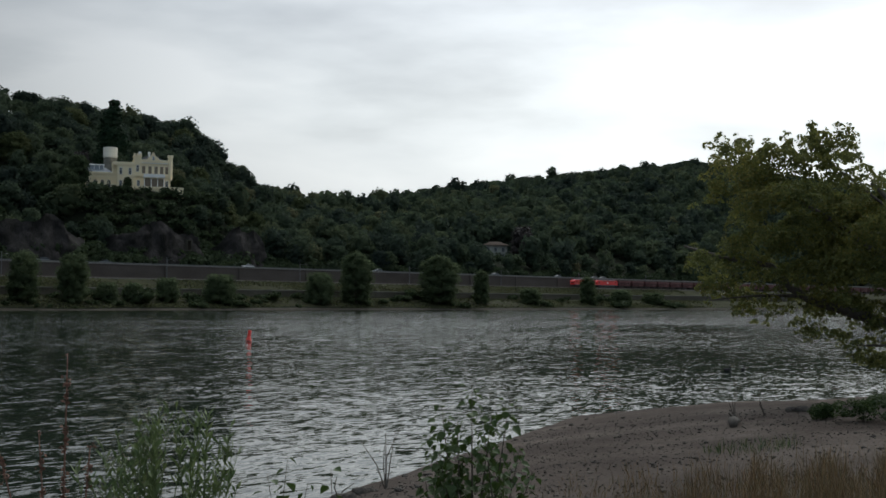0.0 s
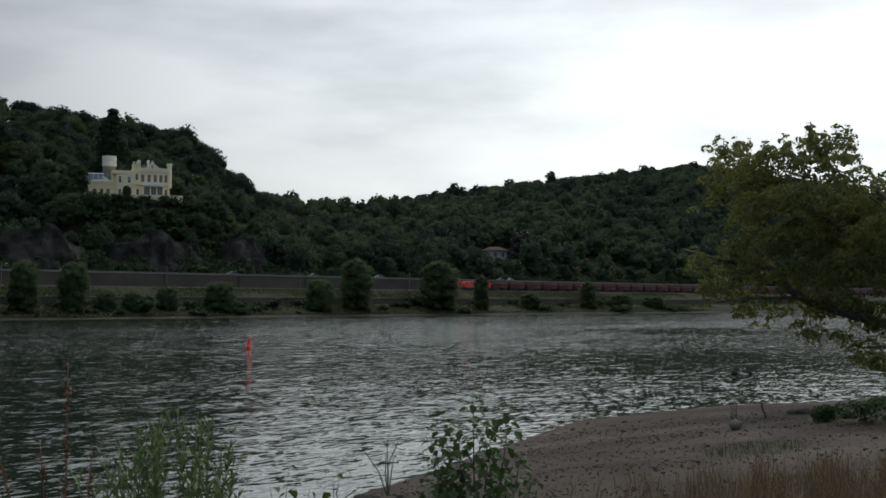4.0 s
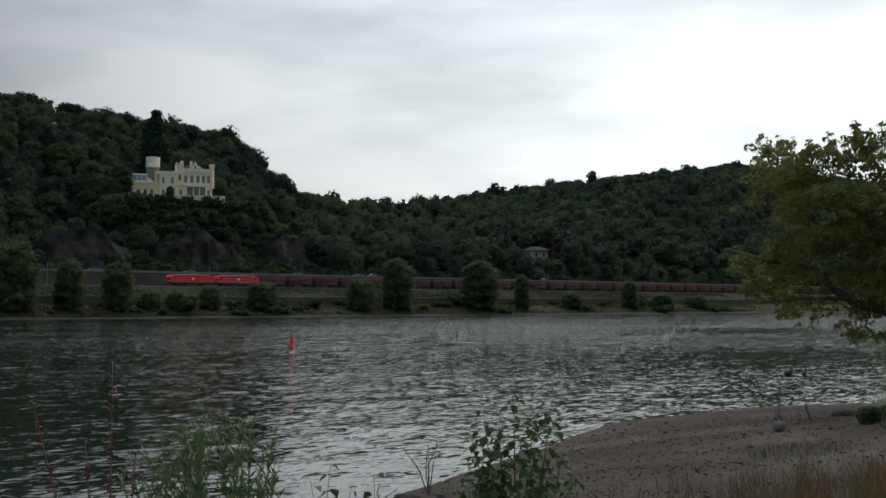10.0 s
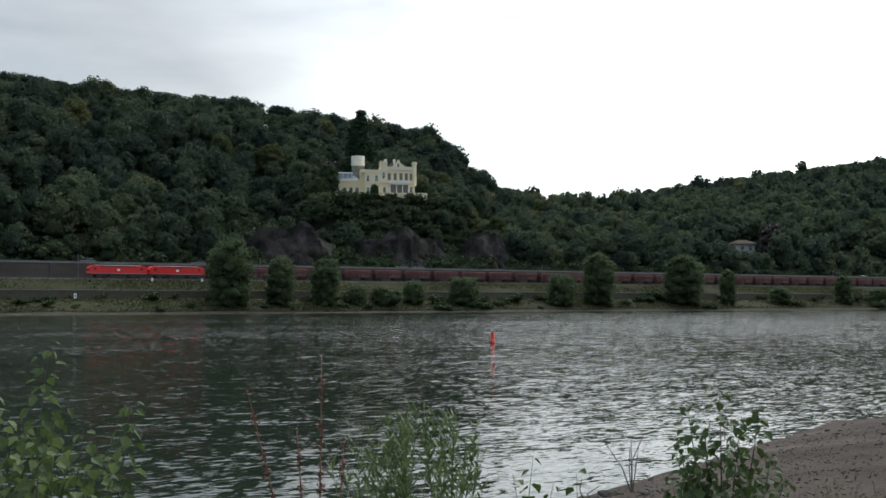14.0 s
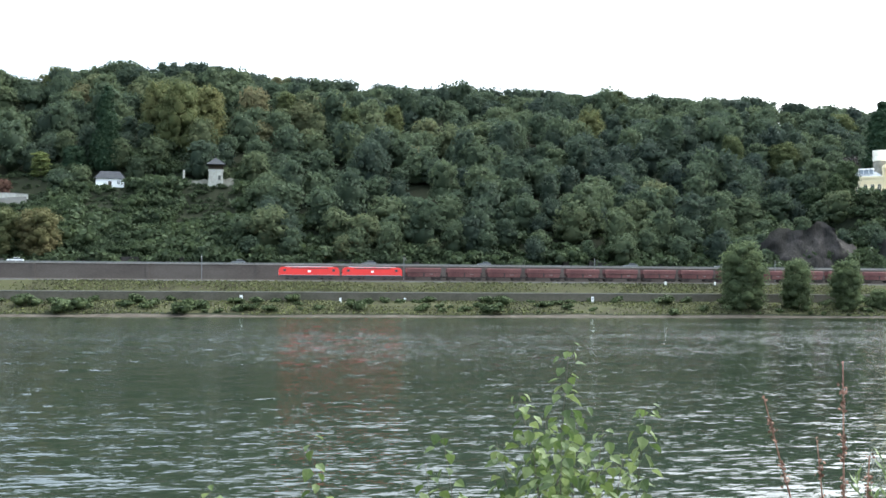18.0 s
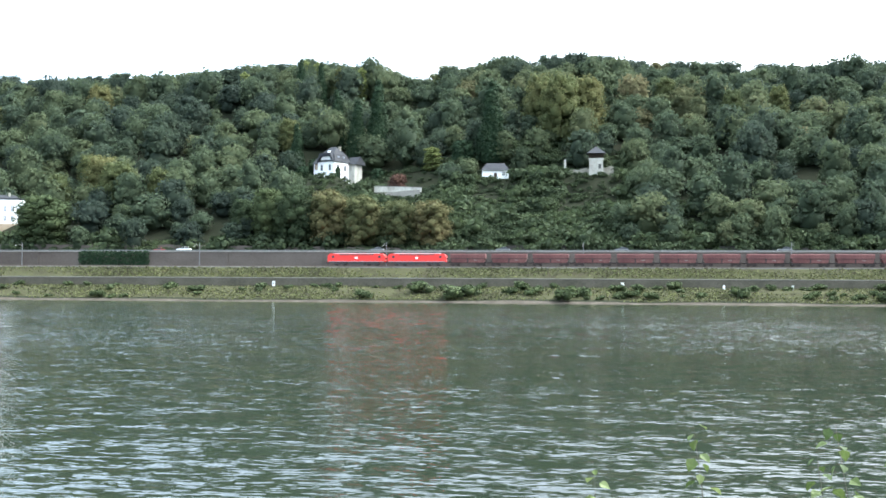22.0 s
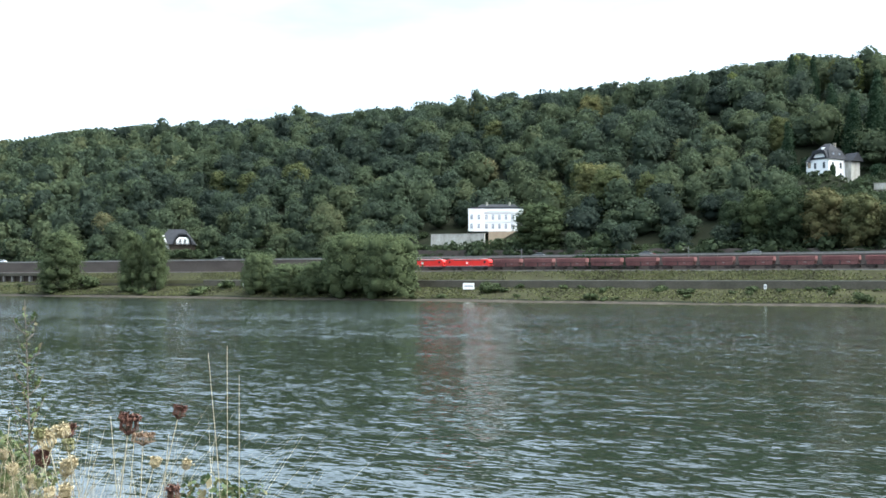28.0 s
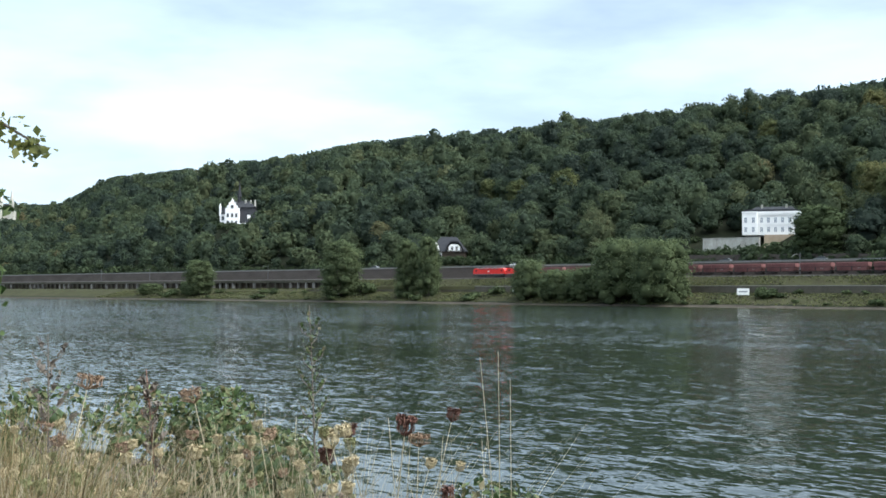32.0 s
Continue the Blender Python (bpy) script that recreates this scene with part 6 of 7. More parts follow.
def sapling(name, label, base, tops, leaf_mat, leaf_long, per_stem, seed, thick=0.012, start=0.35):
    """A young poplar: several stems, each with leaves of its own on short stalks."""
    rng = random.Random(seed)
    x, y = base
    z = float(height(x, y))
    t = thing(name, label, "sapling", "young poplars", pose(x, y, z))
    leaf = one_leaf("leaf", leaf_long, leaf_long * 0.86, leaf_mat)
    root = Vector((x, y, z - 0.05))
    for i, top in enumerate(tops):
        pts = bend(root + Vector((rng.uniform(-0.1, 0.1), rng.uniform(-0.1, 0.1), 0)), top, 0.06, 7, seed + i)
        local = [p - Vector((x, y, z)) for p in pts]
        st = part("stem", Geo().tube(local, [thick * (1 - 0.8 * q / 6) for q in range(7)], 6), M_BARK, t)
        for k in range(per_stem):
            s = start + (1 - start) * (k + rng.random()) / per_stem
            q = min(5.999, s * 6)
            p = local[int(q)].lerp(local[int(q) + 1], q % 1)
            w = k * 2.4 + rng.uniform(-0.5, 0.5)
            out = leaf_long * rng.uniform(0.2, 1.0) * (1.9 - 1.3 * s)
            o = new("leaf", leaf)
            o.parent = st
            k_ = rng.uniform(0.7, 1.15) * (1 - 0.35 * max(0, s - 0.85) / 0.15)
            o.matrix_basis = Matrix.LocRotScale(p + Vector((math.cos(w) * out, math.sin(w) * out, rng.uniform(-0.01, 0.02))), Euler((rng.uniform(-0.7, 0.7), rng.uniform(0.1, 1.2), w)), (k_, k_, k_))
    return t


def plant_saplings():
    b = at_bearing(-16.0, 5.6)
    tops = [sight(a, e, 5.6 + q) for a, e, q in ((-16.0, -1.82, 0), (-13.5, -4.2, 0.1), (-19.7, -4.6, -0.1), (-14.8, -5.6, 0.3), (-17.6, -5.9, -0.3), (-12.4, -6.6, 0.2), (-18.6, -7.0, 0.3), (-15.6, -6.2, -0.4), (-16.4, -5.0, 0.2), (-14.2, -6.9, -0.2))]
    sapling("poplar_sapling", "bright green young poplar standing before the river", b, tops, M_LEAFP, 0.078, 82, 21, 0.007)
    sapling("poplar_sapling", "slim bright green poplar shoot by the shore", at_bearing(-9.6, 5.7), [sight(-9.7, -5.98, 5.7), sight(-8.9, -7.6, 5.6)], M_LEAFP, 0.078, 34, 22, 0.006)
    sapling("poplar_sapling", "slim bright green poplar shoot by the shore", at_bearing(-3.2, 5.8), [sight(-3.2, -6.3, 5.8)], M_LEAFP, 0.074, 30, 23, 0.006)
    sapling("poplar_sapling", "slim bright green poplar shoot by the shore", at_bearing(1.6, 5.9), [sight(1.6, -8.4, 5.9)], M_LEAFP, 0.074, 24, 24, 0.006)
    b = at_bearing(-48.4, 8.5)
    rng = random.Random(3)
    tops = [sight(a, e, 8.5 + rng.uniform(-0.4, 0.4)) for a, e in ((-48.2, -3.95), (-50.1, -4.6), (-46.7, -5.1), (-46.1, -6.5), (-49.2, -5.4), (-47.5, -5.9), (-48.8, -6.4), (-50.6, -7.0), (-46.6, -7.4), (-47.6, -7.6), (-49.6, -7.8), (-51.2, -8.2), (-45.9, -8.4))]
    sapling("poplar_sapling", "dark leafy young poplar bush at the beach edge", b, tops, M_LEAFD, 0.084, 78, 31, 0.012, 0.12)
    for i, (a, e) in enumerate(((-39.2, -7.5), (-41.3, -8.1), (-38.2, -8.3), (-40.2, -8.7))):
        sapling("poplar_sapling", "small dark poplar shoot above the water", at_bearing(a, 7.0), [sight(a, e, 7.0)], M_LEAFD, 0.085, 16, 40 + i, 0.007)


def plant_willow():
    """A bush of many upright willow rods with narrow leaves."""
    x, y = at_bearing(-33.7, 6.0)
    z = float(height(x, y))
    t = thing("willow_bush", "feathery grey-green young willow bush by the water", "bush", at=pose(x, y, z))
    rng = random.Random(8)
    q = np.random.default_rng(8)
    for i in range(42):
        a = -33.7 + rng.gauss(0, 1.75)
        lean = abs(a + 33.6)
        top = sight(a, -4.15 - lean * rng.uniform(0.35, 0.9) - rng.uniform(0, 2.2), 6.0 + rng.uniform(-0.4, 0.4))
        pts = [p - Vector((x, y, z)) for p in bend(Vector((x + rng.uniform(-0.2, 0.2), y + rng.uniform(-0.2, 0.2), z)), top, 0.07, 7, i)]
        rod = part("rod", Geo().tube(pts, [0.007 - 0.0009 * k for k in range(7)], 5), M_WILLOW, t)
        n = 66
        s = np.clip(q.uniform(0.25, 1.0, n), 0, 0.999) * 6
        P = np.array([tuple(p) for p in pts])
        c = P[s.astype(int)] * (1 - s % 1)[:, None] + P[s.astype(int) + 1] * (s % 1)[:, None]
        w = q.uniform(0, 6.28, n)
        d = np.stack([np.cos(w) * 0.55, np.sin(w) * 0.55, q.uniform(0.5, 1.0, n)], 1)
        d /= np.linalg.norm(d, axis=1, keepdims=True)
        L = q.uniform(0.045, 0.085, n)[:, None]
        side = np.cross(d, q.normal(0, 1, (n, 3)))
        side /= np.linalg.norm(side, axis=1, keepdims=True)
        v = np.stack([c, c + d * L * 0.5 + side * 0.0075, c + d * L, c + d * L * 0.5 - side * 0.0075], 1).reshape(-1, 3)
        f = np.arange(n * 4).reshape(-1, 4)
        part("leaves", arrays_mesh("leaves", v, f, M_WILLOW), M_WILLOW, rod, "narrow grey-green leaves")


def plant_stalks():
    for i, (a0, a1, e1, d) in enumerate(((-28.2, -28.8, -2.5, 5.2), (-31.5, -25.2, -4.2, 5.2), (-28.4, -27.6, -6.2, 5.5), (-29.4, -29.9, -6.8, 5.0))):
        x, y = at_bearing(a0, d)
        z = float(height(x, y))
        t = thing("dock_stalk", "dead reddish-brown dock stalk with seed whorls", "dead plant", "dead dock stalks", pose(x, y, z))
        pts = [p - Vector((x, y, z)) for p in bend(Vector((x, y, z - 0.05)), sight(a1, e1, d), 0.04, 8, i)]
        part("stem", Geo().tube(pts, [0.009 - 0.0009 * k for k in range(8)], 5), M_DOCK, t)
        q = np.random.default_rng(i)
        P = np.array([tuple(p) for p in pts])
        n = 620
        s = np.clip(q.beta(1.2, 1.0, n), 0.2, 0.999) * 7
        c = P[s.astype(int)] * (1 - s % 1)[:, None] + P[s.astype(int) + 1] * (s % 1)[:, None]
        near = np.sin(s * 9) > -0.2
        c = c[near] + q.normal(0, 0.008, (near.sum(), 3))
        v, f = leaf_quads(q, c, q.normal(0, 1, c.shape), 0.0085, 0.5)
        part("seeds", arrays_mesh("seeds", v, f, M_DOCK), M_DOCK, t, "clusters of dry brown seeds")
    for i, (a, d, n, h) in enumerate(((-44.0, 18.0, 5, 0.95), (-60.9, 24.5, 4, 0.8), (-62.3, 25.0, 3, 0.6), (-41.8, 17.0, 2, 0.4))):
        x, y = at_bearing(a, d)
        t = thing("bare_twigs", "bare thin grey twigs standing at the waterline", "twigs", "bare twigs on the shore", pose(x, y, float(height(x, y))))
        rng = random.Random(i + 5)
        for k in range(n):
            lean = rng.uniform(-0.4, 0.4)
            hh = h * rng.uniform(0.6, 1)
            part("twig", Geo().tube([(0, 0, -0.05), (lean * 0.4, 0.05, hh * 0.5), (lean, rng.uniform(-0.2, 0.2), hh)], [0.012, 0.009, 0.005], 5), M_TWIG, t)


def make_umbel(label, mat, seed, closed):
    """A dried wild carrot head: rays curved up into a cup, each with a tuft of seeds."""
    t = thing("wild_carrot", label, "dead plant", "dried wild carrots")
    rng = random.Random(seed)
    head = Geo()
    q = np.random.default_rng(seed)
    tips = []
    for k in range(34):
        w, r = rng.uniform(0, 6.28), rng.uniform(0.2, 1.0) ** 0.6
        a = r * (0.021 if closed else 0.034)
        tip = Vector((math.cos(w) * a, math.sin(w) * a, 0.032 + 0.014 * r * (1 if closed else 0.3)))
        mid = Vector((math.cos(w) * a * 1.15, math.sin(w) * a * 1.15, 0.016))
        head.tube([(0, 0, 0), mid, tip], [0.0012, 0.0012, 0.0014], 3)
        tips += [tuple(tip)] * 7
    v, f = leaf_quads(q, np.array(tips) + q.normal(0, 0.004, (len(tips), 3)), q.normal(0, 1, (len(tips), 3)) + (0, 0, 0.6), 0.0042, 0.6)
    um = part("umbel", head, mat, t)
    part("seed_head", arrays_mesh("seed_head", v, f, mat), mat, um)
    part("stem", Geo().tube([(0, 0, 0.004), (0.01, 0.004, -0.25), (-0.02, 0.0, -0.55), (0.03, 0.03, -1.0)], [0.0013, 0.0017, 0.0021, 0.0026], 5), M_STRAW, t, "pale dry stem")
    return t


def plant_carrots():
    rng = random.Random(12)
    kinds = [make_umbel("pale yellowish dried wild carrot head on a thin stem", M_UMBELPALE, 1, True), make_umbel("open brown dried wild carrot head on a stem", M_UMBELBROWN, 2, False), make_umbel("dark brown withered wild carrot head on a stem", M_UMBELDARK, 3, True), make_umbel("olive-green unripe wild carrot head on a stem", M_UMBELGREEN, 4, True)]
    spots = [(58.3, -4.75, 3.4, 1, 1.0), (63.3, -4.05, 3.5, 1, 1.05), (48.1, -6.4, 3.3, 2, 1.15), (47.4, -6.9, 3.35, 1, 0.9), (45.8, -5.7, 3.4, 2, 0.8), (50.8, -6.5, 3.4, 2, 0.8), (51.6, -7.0, 3.3, 0, 1.15), (51.8, -7.8, 3.35, 2, 1.0), (55.2, -6.2, 3.5, 0, 0.75), (55.6, -6.9, 3.5, 0, 0.7),
             (50.9, -8.2, 3.3, 0, 0.9), (46.9, -8.0, 3.4, 0, 0.7), (45.4, -8.1, 3.4, 0, 0.6), (46.0, -9.6, 3.2, 2, 0.9)]
    for i in range(92):
        a = rng.uniform(50.5, 66) if i % 4 else rng.uniform(58, 72)
        spots.append((a, -rng.uniform(6.4, 10.5) + max(0, a - 60) * 0.12, rng.uniform(2.9, 4.0), rng.choice((0, 0, 0, 3, 0, 3, 1)), rng.uniform(0.42, 0.78)))
    used = set()
    for a, e, d, k, s in spots:
        t = kinds[k] if k not in used else copy_thing(kinds[k], pose(0, 0, 0))
        used.add(k)
        p = sight(a, e, d)
        t.matrix_basis = pose(p.x, p.y, p.z - 0.03, rng.uniform(-22, 22), rng.uniform(-22, 22), rng.uniform(0, 360))
        t.scale = (s, s, s)


def plant_herbs():
    q = np.random.default_rng(44)
    for i, (a0, a1, e0, d, n, size, lab) in enumerate(((52.7, 52.85, -0.5, 3.9, 44, 0.05, "tall thin withering weed with small side twigs"), (65.0, 65.1, -1.9, 3.9, 26, 0.07, "grey branched dead weed"), (60.4, 60.6, -3.6, 4.0, 34, 0.04, "dark upright dock spike"), (56.6, 56.9, -5.0, 3.8, 9, 0.04, "thin green weed stem"))):
        x, y = at_bearing(a0, d)
        z = float(height(x, y))
        t = thing("weed", lab, "weed", at=pose(x, y, z))
        pts = [p - Vector((x, y, z)) for p in bend(Vector((x, y, z - 0.05)), sight(a1, e0, d), 0.03, 9, i)]
        part("stem", Geo().tube(pts, [0.0065 - 0.0006 * k for k in range(9)], 5), (M_TWIG, M_TWIG, M_DOCK, M_HERB)[i], t)
        rng = random.Random(i)
        for k in range(n):
            s = 0.35 + 0.62 * k / n
            p = pts[int(s * 8)].lerp(pts[int(s * 8) + 1], s * 8 % 1)
            w = k * 2.4
            L = (0.16, 0.30, 0.08, 0.16)[i] * (1.15 - s) + 0.03
            e = p + Vector((math.cos(w) * L * 0.6, math.sin(w) * L * 0.6, L * 0.8))
            tw = part("side_twig", Geo().tube([p, p.lerp(e, 0.5) + Vector((math.cos(w) * 0.01, math.sin(w) * 0.01, -0.005)), e], [0.0022, 0.0018, 0.001], 4), (M_TWIG, M_TWIG, M_DOCK, M_HERB)[i], t)
            c = np.array([tuple(p.lerp(e, u)) for u in q.uniform(0.15, 1.0, 9)])
            v, f = leaf_quads(q, c, q.normal(0, 1, c.shape), (0.0065, 0.009, 0.012, 0.010)[i], 0.5, 1.6)
            part("foliage", arrays_mesh("foliage", v, f, M_HERB if i in (0, 3) else M_TWIG), M_HERB, tw)
    # pale grass stalks
    for i, (a0, a1, e1, d) in enumerate(((43.9, 43.5, -2.7, 3.3), (42.5, 42.9, -4.1, 3.3), (43.1, 44.4, -3.0, 3.4), (46.4, 48.9, -6.0, 3.2), (48.0, 47.8, -7.0, 3.2), (55.0, 53.4, -5.9, 3.5), (62.0, 60.2, -6.5, 3.4), (58.6, 57.2, -6.3, 3.4), (47.9, 46.2, -6.9, 3.2))):
        x, y = at_bearing(a0, d)
        z = float(height(x, y))
        t = thing("grass_stalk", "single pale dry grass stalk", "grass", "pale grass stalks", pose(x, y, z))
        pts = [p - Vector((x, y, z)) for p in bend(Vector((x, y, z - 0.03)), sight(a1, e1, d), 0.02, 6, i)]
        part("stem", Geo().tube(pts, [0.0024, 0.0024, 0.002, 0.0018, 0.0014, 0.001], 4), M_STRAW, t)
    # leafy green bushes among the dead stalks
    for i, (a, d, w, top) in enumerate(((60.2, 4.3, 0.15, -4.7), (58.6, 4.4, 0.16, -4.4), (57.0, 4.3, 0.16, -5.4), (55.2, 4.2, 0.15, -6.2), (43.0, 3.7, 0.12, -9.0), (66.6, 4.5, 0.14, -3.6), (61.6, 4.4, 0.14, -6.6), (56.2, 4.0, 0.14, -7.0))):
        x, y = at_bearing(a, d)
        z = float(height(x, y))
        hz = 3.0 + d * math.tan(radians(top)) - z
        t = thing("leafy_herb", "dense green leafy herb among dry stalks", "herb", "green herbs on the bank", pose(x, y, z))
        lobes = [(q.uniform(-w, w), q.uniform(-w, w), hz * q.uniform(0.3, 0.95) - 0.05, q.uniform(0.08, 0.16)) for _ in range(26)]
        leafy("foliage", crown(500 + i, lobes, 3400, 0.0105, core=0.35, spread=0.9, long=1.5), M_HERB, t)
        part("stem", Geo().tube([(0, 0, -0.05), (0, 0, hz * 0.7)], [0.012, 0.005], 5), M_HERB, t)


def blades(name, label, mat, spots, seed, thick):
    """Grass: each blade a narrow bent strip of two faces. spots: x, y, height."""
    q = np.random.default_rng(seed)
    n = len(spots)
    x, y, h = spots.T
    b = np.stack([x, y, height(x, y) - 0.02], 1)
    w = q.uniform(0, 6.28, n)
    lean = np.stack([np.cos(w), np.sin(w), np.zeros(n)], 1) * (h * q.uniform(0.05, 1.0, n) ** 1.3)[:, None]
    side = np.stack([-np.sin(w + q.normal(0, 1, n)), np.cos(w), np.zeros(n)], 1) * thick
    up = np.stack([np.zeros(n), np.zeros(n), h], 1)
    v = np.stack([b - side, b + side, b + up * 0.6 + lean * 0.35 + side * 0.7, b + up * 0.6 + lean * 0.35 - side * 0.7, b + up + lean, b + up + lean + side * 0.1], 1).reshape(-1, 3)
    k = np.arange(n)[:, None] * 6
    f = np.concatenate([k + [0, 1, 2, 3], k + [3, 2, 5, 4]], 1).reshape(-1, 4)
    return tagged(new(name, arrays_mesh(name, v, f, mat)), label, "grass", kind="stuff")


def plant_grass():
    q = np.random.default_rng(90)
    n = 9500
    az, d = q.uniform(54, 88, n), q.uniform(2.5, 4.6, n)
    keep = q.uniform(0, 1, n) < np.clip((az - 60.5) / 5, 0.05, 1)
    az, d = az[keep], d[keep]
    x, y = -np.sin(np.radians(az)) * d, np.cos(np.radians(az)) * d
    top = 3.0 + d * np.tan(np.radians(-6.6 + np.clip((az - 60) / 7, -0.4, 1.2) * 3.2 - q.uniform(0, 4.5, len(az))))
    h = np.clip(top - height(x, y), 0.15, 1.15)
    blades("dry_grass", "tall dry yellow-brown grass on the bank", M_DRY, np.stack([x, y, h], 1), 91, 0.0036)
    n = 2600
    az, d = q.uniform(43, 86, n), q.uniform(2.7, 4.2, n)
    keep = q.uniform(0, 1, n) < np.clip((az - 42) / 16, 0.08, 1)
    az, d = az[keep], d[keep]
    x, y = -np.sin(np.radians(az)) * d, np.cos(np.radians(az)) * d
    top = 3.0 + d * np.tan(np.radians(-q.uniform(4.6, 9.5, len(az)) + np.clip((az - 62) / 8, 0, 1) * 1.5))
    blades("dry_stems", "criss-crossing pale dry stems among the herbs", M_STRAW, np.stack([x, y, np.clip(top - height(x, y), 0.2, 1.2)], 1), 95, 0.0019)
    n = 70000
    az, d = q.uniform(-76, -46, n), q.uniform(7.5, 17.5, n)
    dens = np.clip((-az - 50) / 14, 0.0, 1) * np.clip((16.8 - d) / 5.0 + (np.sin(az * 2.1) * 0.2), 0.02, 1)
    keep = q.uniform(0, 1, n) < dens
    az, d = az[keep], d[keep]
    x, y = -np.sin(np.radians(az)) * d, np.cos(np.radians(az)) * d
    blades("beach_grass", "brown dry grass at the edge of the beach", M_BEACHGRASS, np.stack([x, y, q.uniform(0.06, 0.40, len(x)) * np.clip((-az - 46) / 16, 0.4, 1.1)], 1), 92, 0.0032)
    n = 260
    a, r = q.uniform(0, 6.28, n), q.uniform(0, 1, n) ** 0.5
    bx, by = at_bearing(-61.7, 19.0)
    blades("beach_tuft", "green grass tuft on the gravel beach", M_HERB, np.stack([bx + np.cos(a) * r * 0.9, by + np.sin(a) * r * 0.7, q.uniform(0.05, 0.22, n)], 1), 93, 0.006)


def plant_tree():
    """The leaning willow on the beach: limbs reach out over the water."""
    x, y = at_bearing(-69.0, 28.0)
    z = float(height(x, y))
    t = thing("leaning_willow", "spreading yellow-green willow leaning over the beach", "tree", at=pose(x, y, z, 0, 0, -70))
    # local: u to the left as seen from the camera is -x, depth y, z up
    top_boughs = ((-4.18, 5.63, 0.39), (-3.7, 5.54, 0.43), (-3.24, 5.45, 0.43), (-2.77, 5.57, 0.31), (-2.25, 5.82, 0.35), (-1.93, 5.6, 0.35), (-1.55, 5.79, 0.35), (-1.43, 5.31, 0.27), (-2.19, 5.21, 0.47), (-1.75, 5.06, 0.39), (-4.39, 4.66, 0.35), (-3.91, 5.07, 0.59), (-3.37, 4.84, 0.67), (-2.84, 5.03, 0.67), (-3.91, 4.23, 0.43), (-3.38, 4.29, 0.59), (-2.72, 4.34, 0.67), (-2.2, 4.4, 0.67), (-1.69, 4.32, 0.67), (-1.19, 4.24, 0.51), (-0.75, 4.16, 0.47))
    arm_boughs = ((-4.95, 3.14, 0.39), (-4.47, 2.93, 0.43), (-4.33, 2.37, 0.39), (-3.92, 3.34, 0.51), (-3.45, 3.61, 0.51), (-3.66, 2.79, 0.43), (-3.93, 2.24, 0.35), (-3.66, 1.9, 0.3), (-2.99, 3.33, 0.59), (-3.12, 2.78, 0.35))
    right_boughs = ((-2.47, 3.52, 0.79), (-1.82, 3.58, 0.79), (-1.19, 3.64, 0.79), (-0.7, 3.63, 0.63), (-2.47, 2.65, 0.59), (-1.96, 2.78, 0.75), (-1.33, 2.78, 0.79), (-0.77, 2.77, 0.71), (-2.48, 2.11, 0.39), (-1.97, 1.98, 0.51), (-1.4, 1.98, 0.55), (-0.84, 1.85, 0.47), (-2.55, 1.64, 0.2), (-2.16, 1.37, 0.24), (-1.72, 1.31, 0.26), (-1.28, 1.12, 0.24), (-0.97, 0.8, 0.35), (-0.79, 0.74, 0.31), (-0.21, 3.49, 0.79), (-0.22, 2.51, 0.79), (-0.75, 4.6, 0.5), (-1.05, 4.95, 0.35), (-0.3, 4.3, 0.6), (0.25, 4.05, 0.7), (0.6, 3.4, 0.8), (0.5, 2.6, 0.8), (0.4, 1.9, 0.6))
    q = np.random.default_rng(15)
    lobes = []
    for u, h, r in top_boughs + arm_boughs + right_boughs:
        lobes.append((u, q.uniform(-1.2, 1.2), h, r * 0.85))
        for k in range(5):
            lobes.append((u + q.normal(0, 0.6) * r, q.uniform(-1.6, 1.6), h + q.normal(0, 0.5) * r, r * q.uniform(0.28, 0.5)))
    # upright leafy shoots along the top
    for u, h, r in top_boughs[:12]:
        for k in range(3):
            x0 = u + q.normal(0, 0.35) * r
            lobes += [(x0 + q.normal(0, 0.03), q.uniform(-0.5, 0.5), h + r * 0.42 + 0.12 * m, 0.13 - 0.025 * m) for m in range(4)]
    leafy("crown", crown(151, lobes, 56000, 0.034, core=0.16, spread=0.9, long=1.25), M_TREELEAF, t)
    # hanging sprays
    drops = []
    for u, h in ((-4.6, 2.1), (-4.1, 2.0), (-3.5, 1.9), (-3.2, 1.6), (-1.0, 1.1), (-0.6, 0.8), (-1.4, 1.4), (-2.2, 1.4), (-0.3, 0.6), (0.3, 0.9)):
        drops += [(u + 0.05 * k, q.uniform(-0.8, 0.8), h + 0.16 * k, 0.10 + 0.05 * k) for k in range(4)]
    leafy("hanging_sprays", crown(152, drops, 1700, 0.038, core=0.0, spread=0.9, long=1.3), M_TREELEAF, t, "drooping leafy sprays")
    part("trunk", Geo().tube([(1.6, 0.2, -0.3), (1.0, 0.1, 0.6), (0.2, 0, 1.6), (-0.2, 0, 2.8), (0.0, 0.1, 3.9), (-0.9, 0, 4.9)], [0.34, 0.3, 0.24, 0.18, 0.11, 0.04], 9), M_BARK, t, smooth=True)
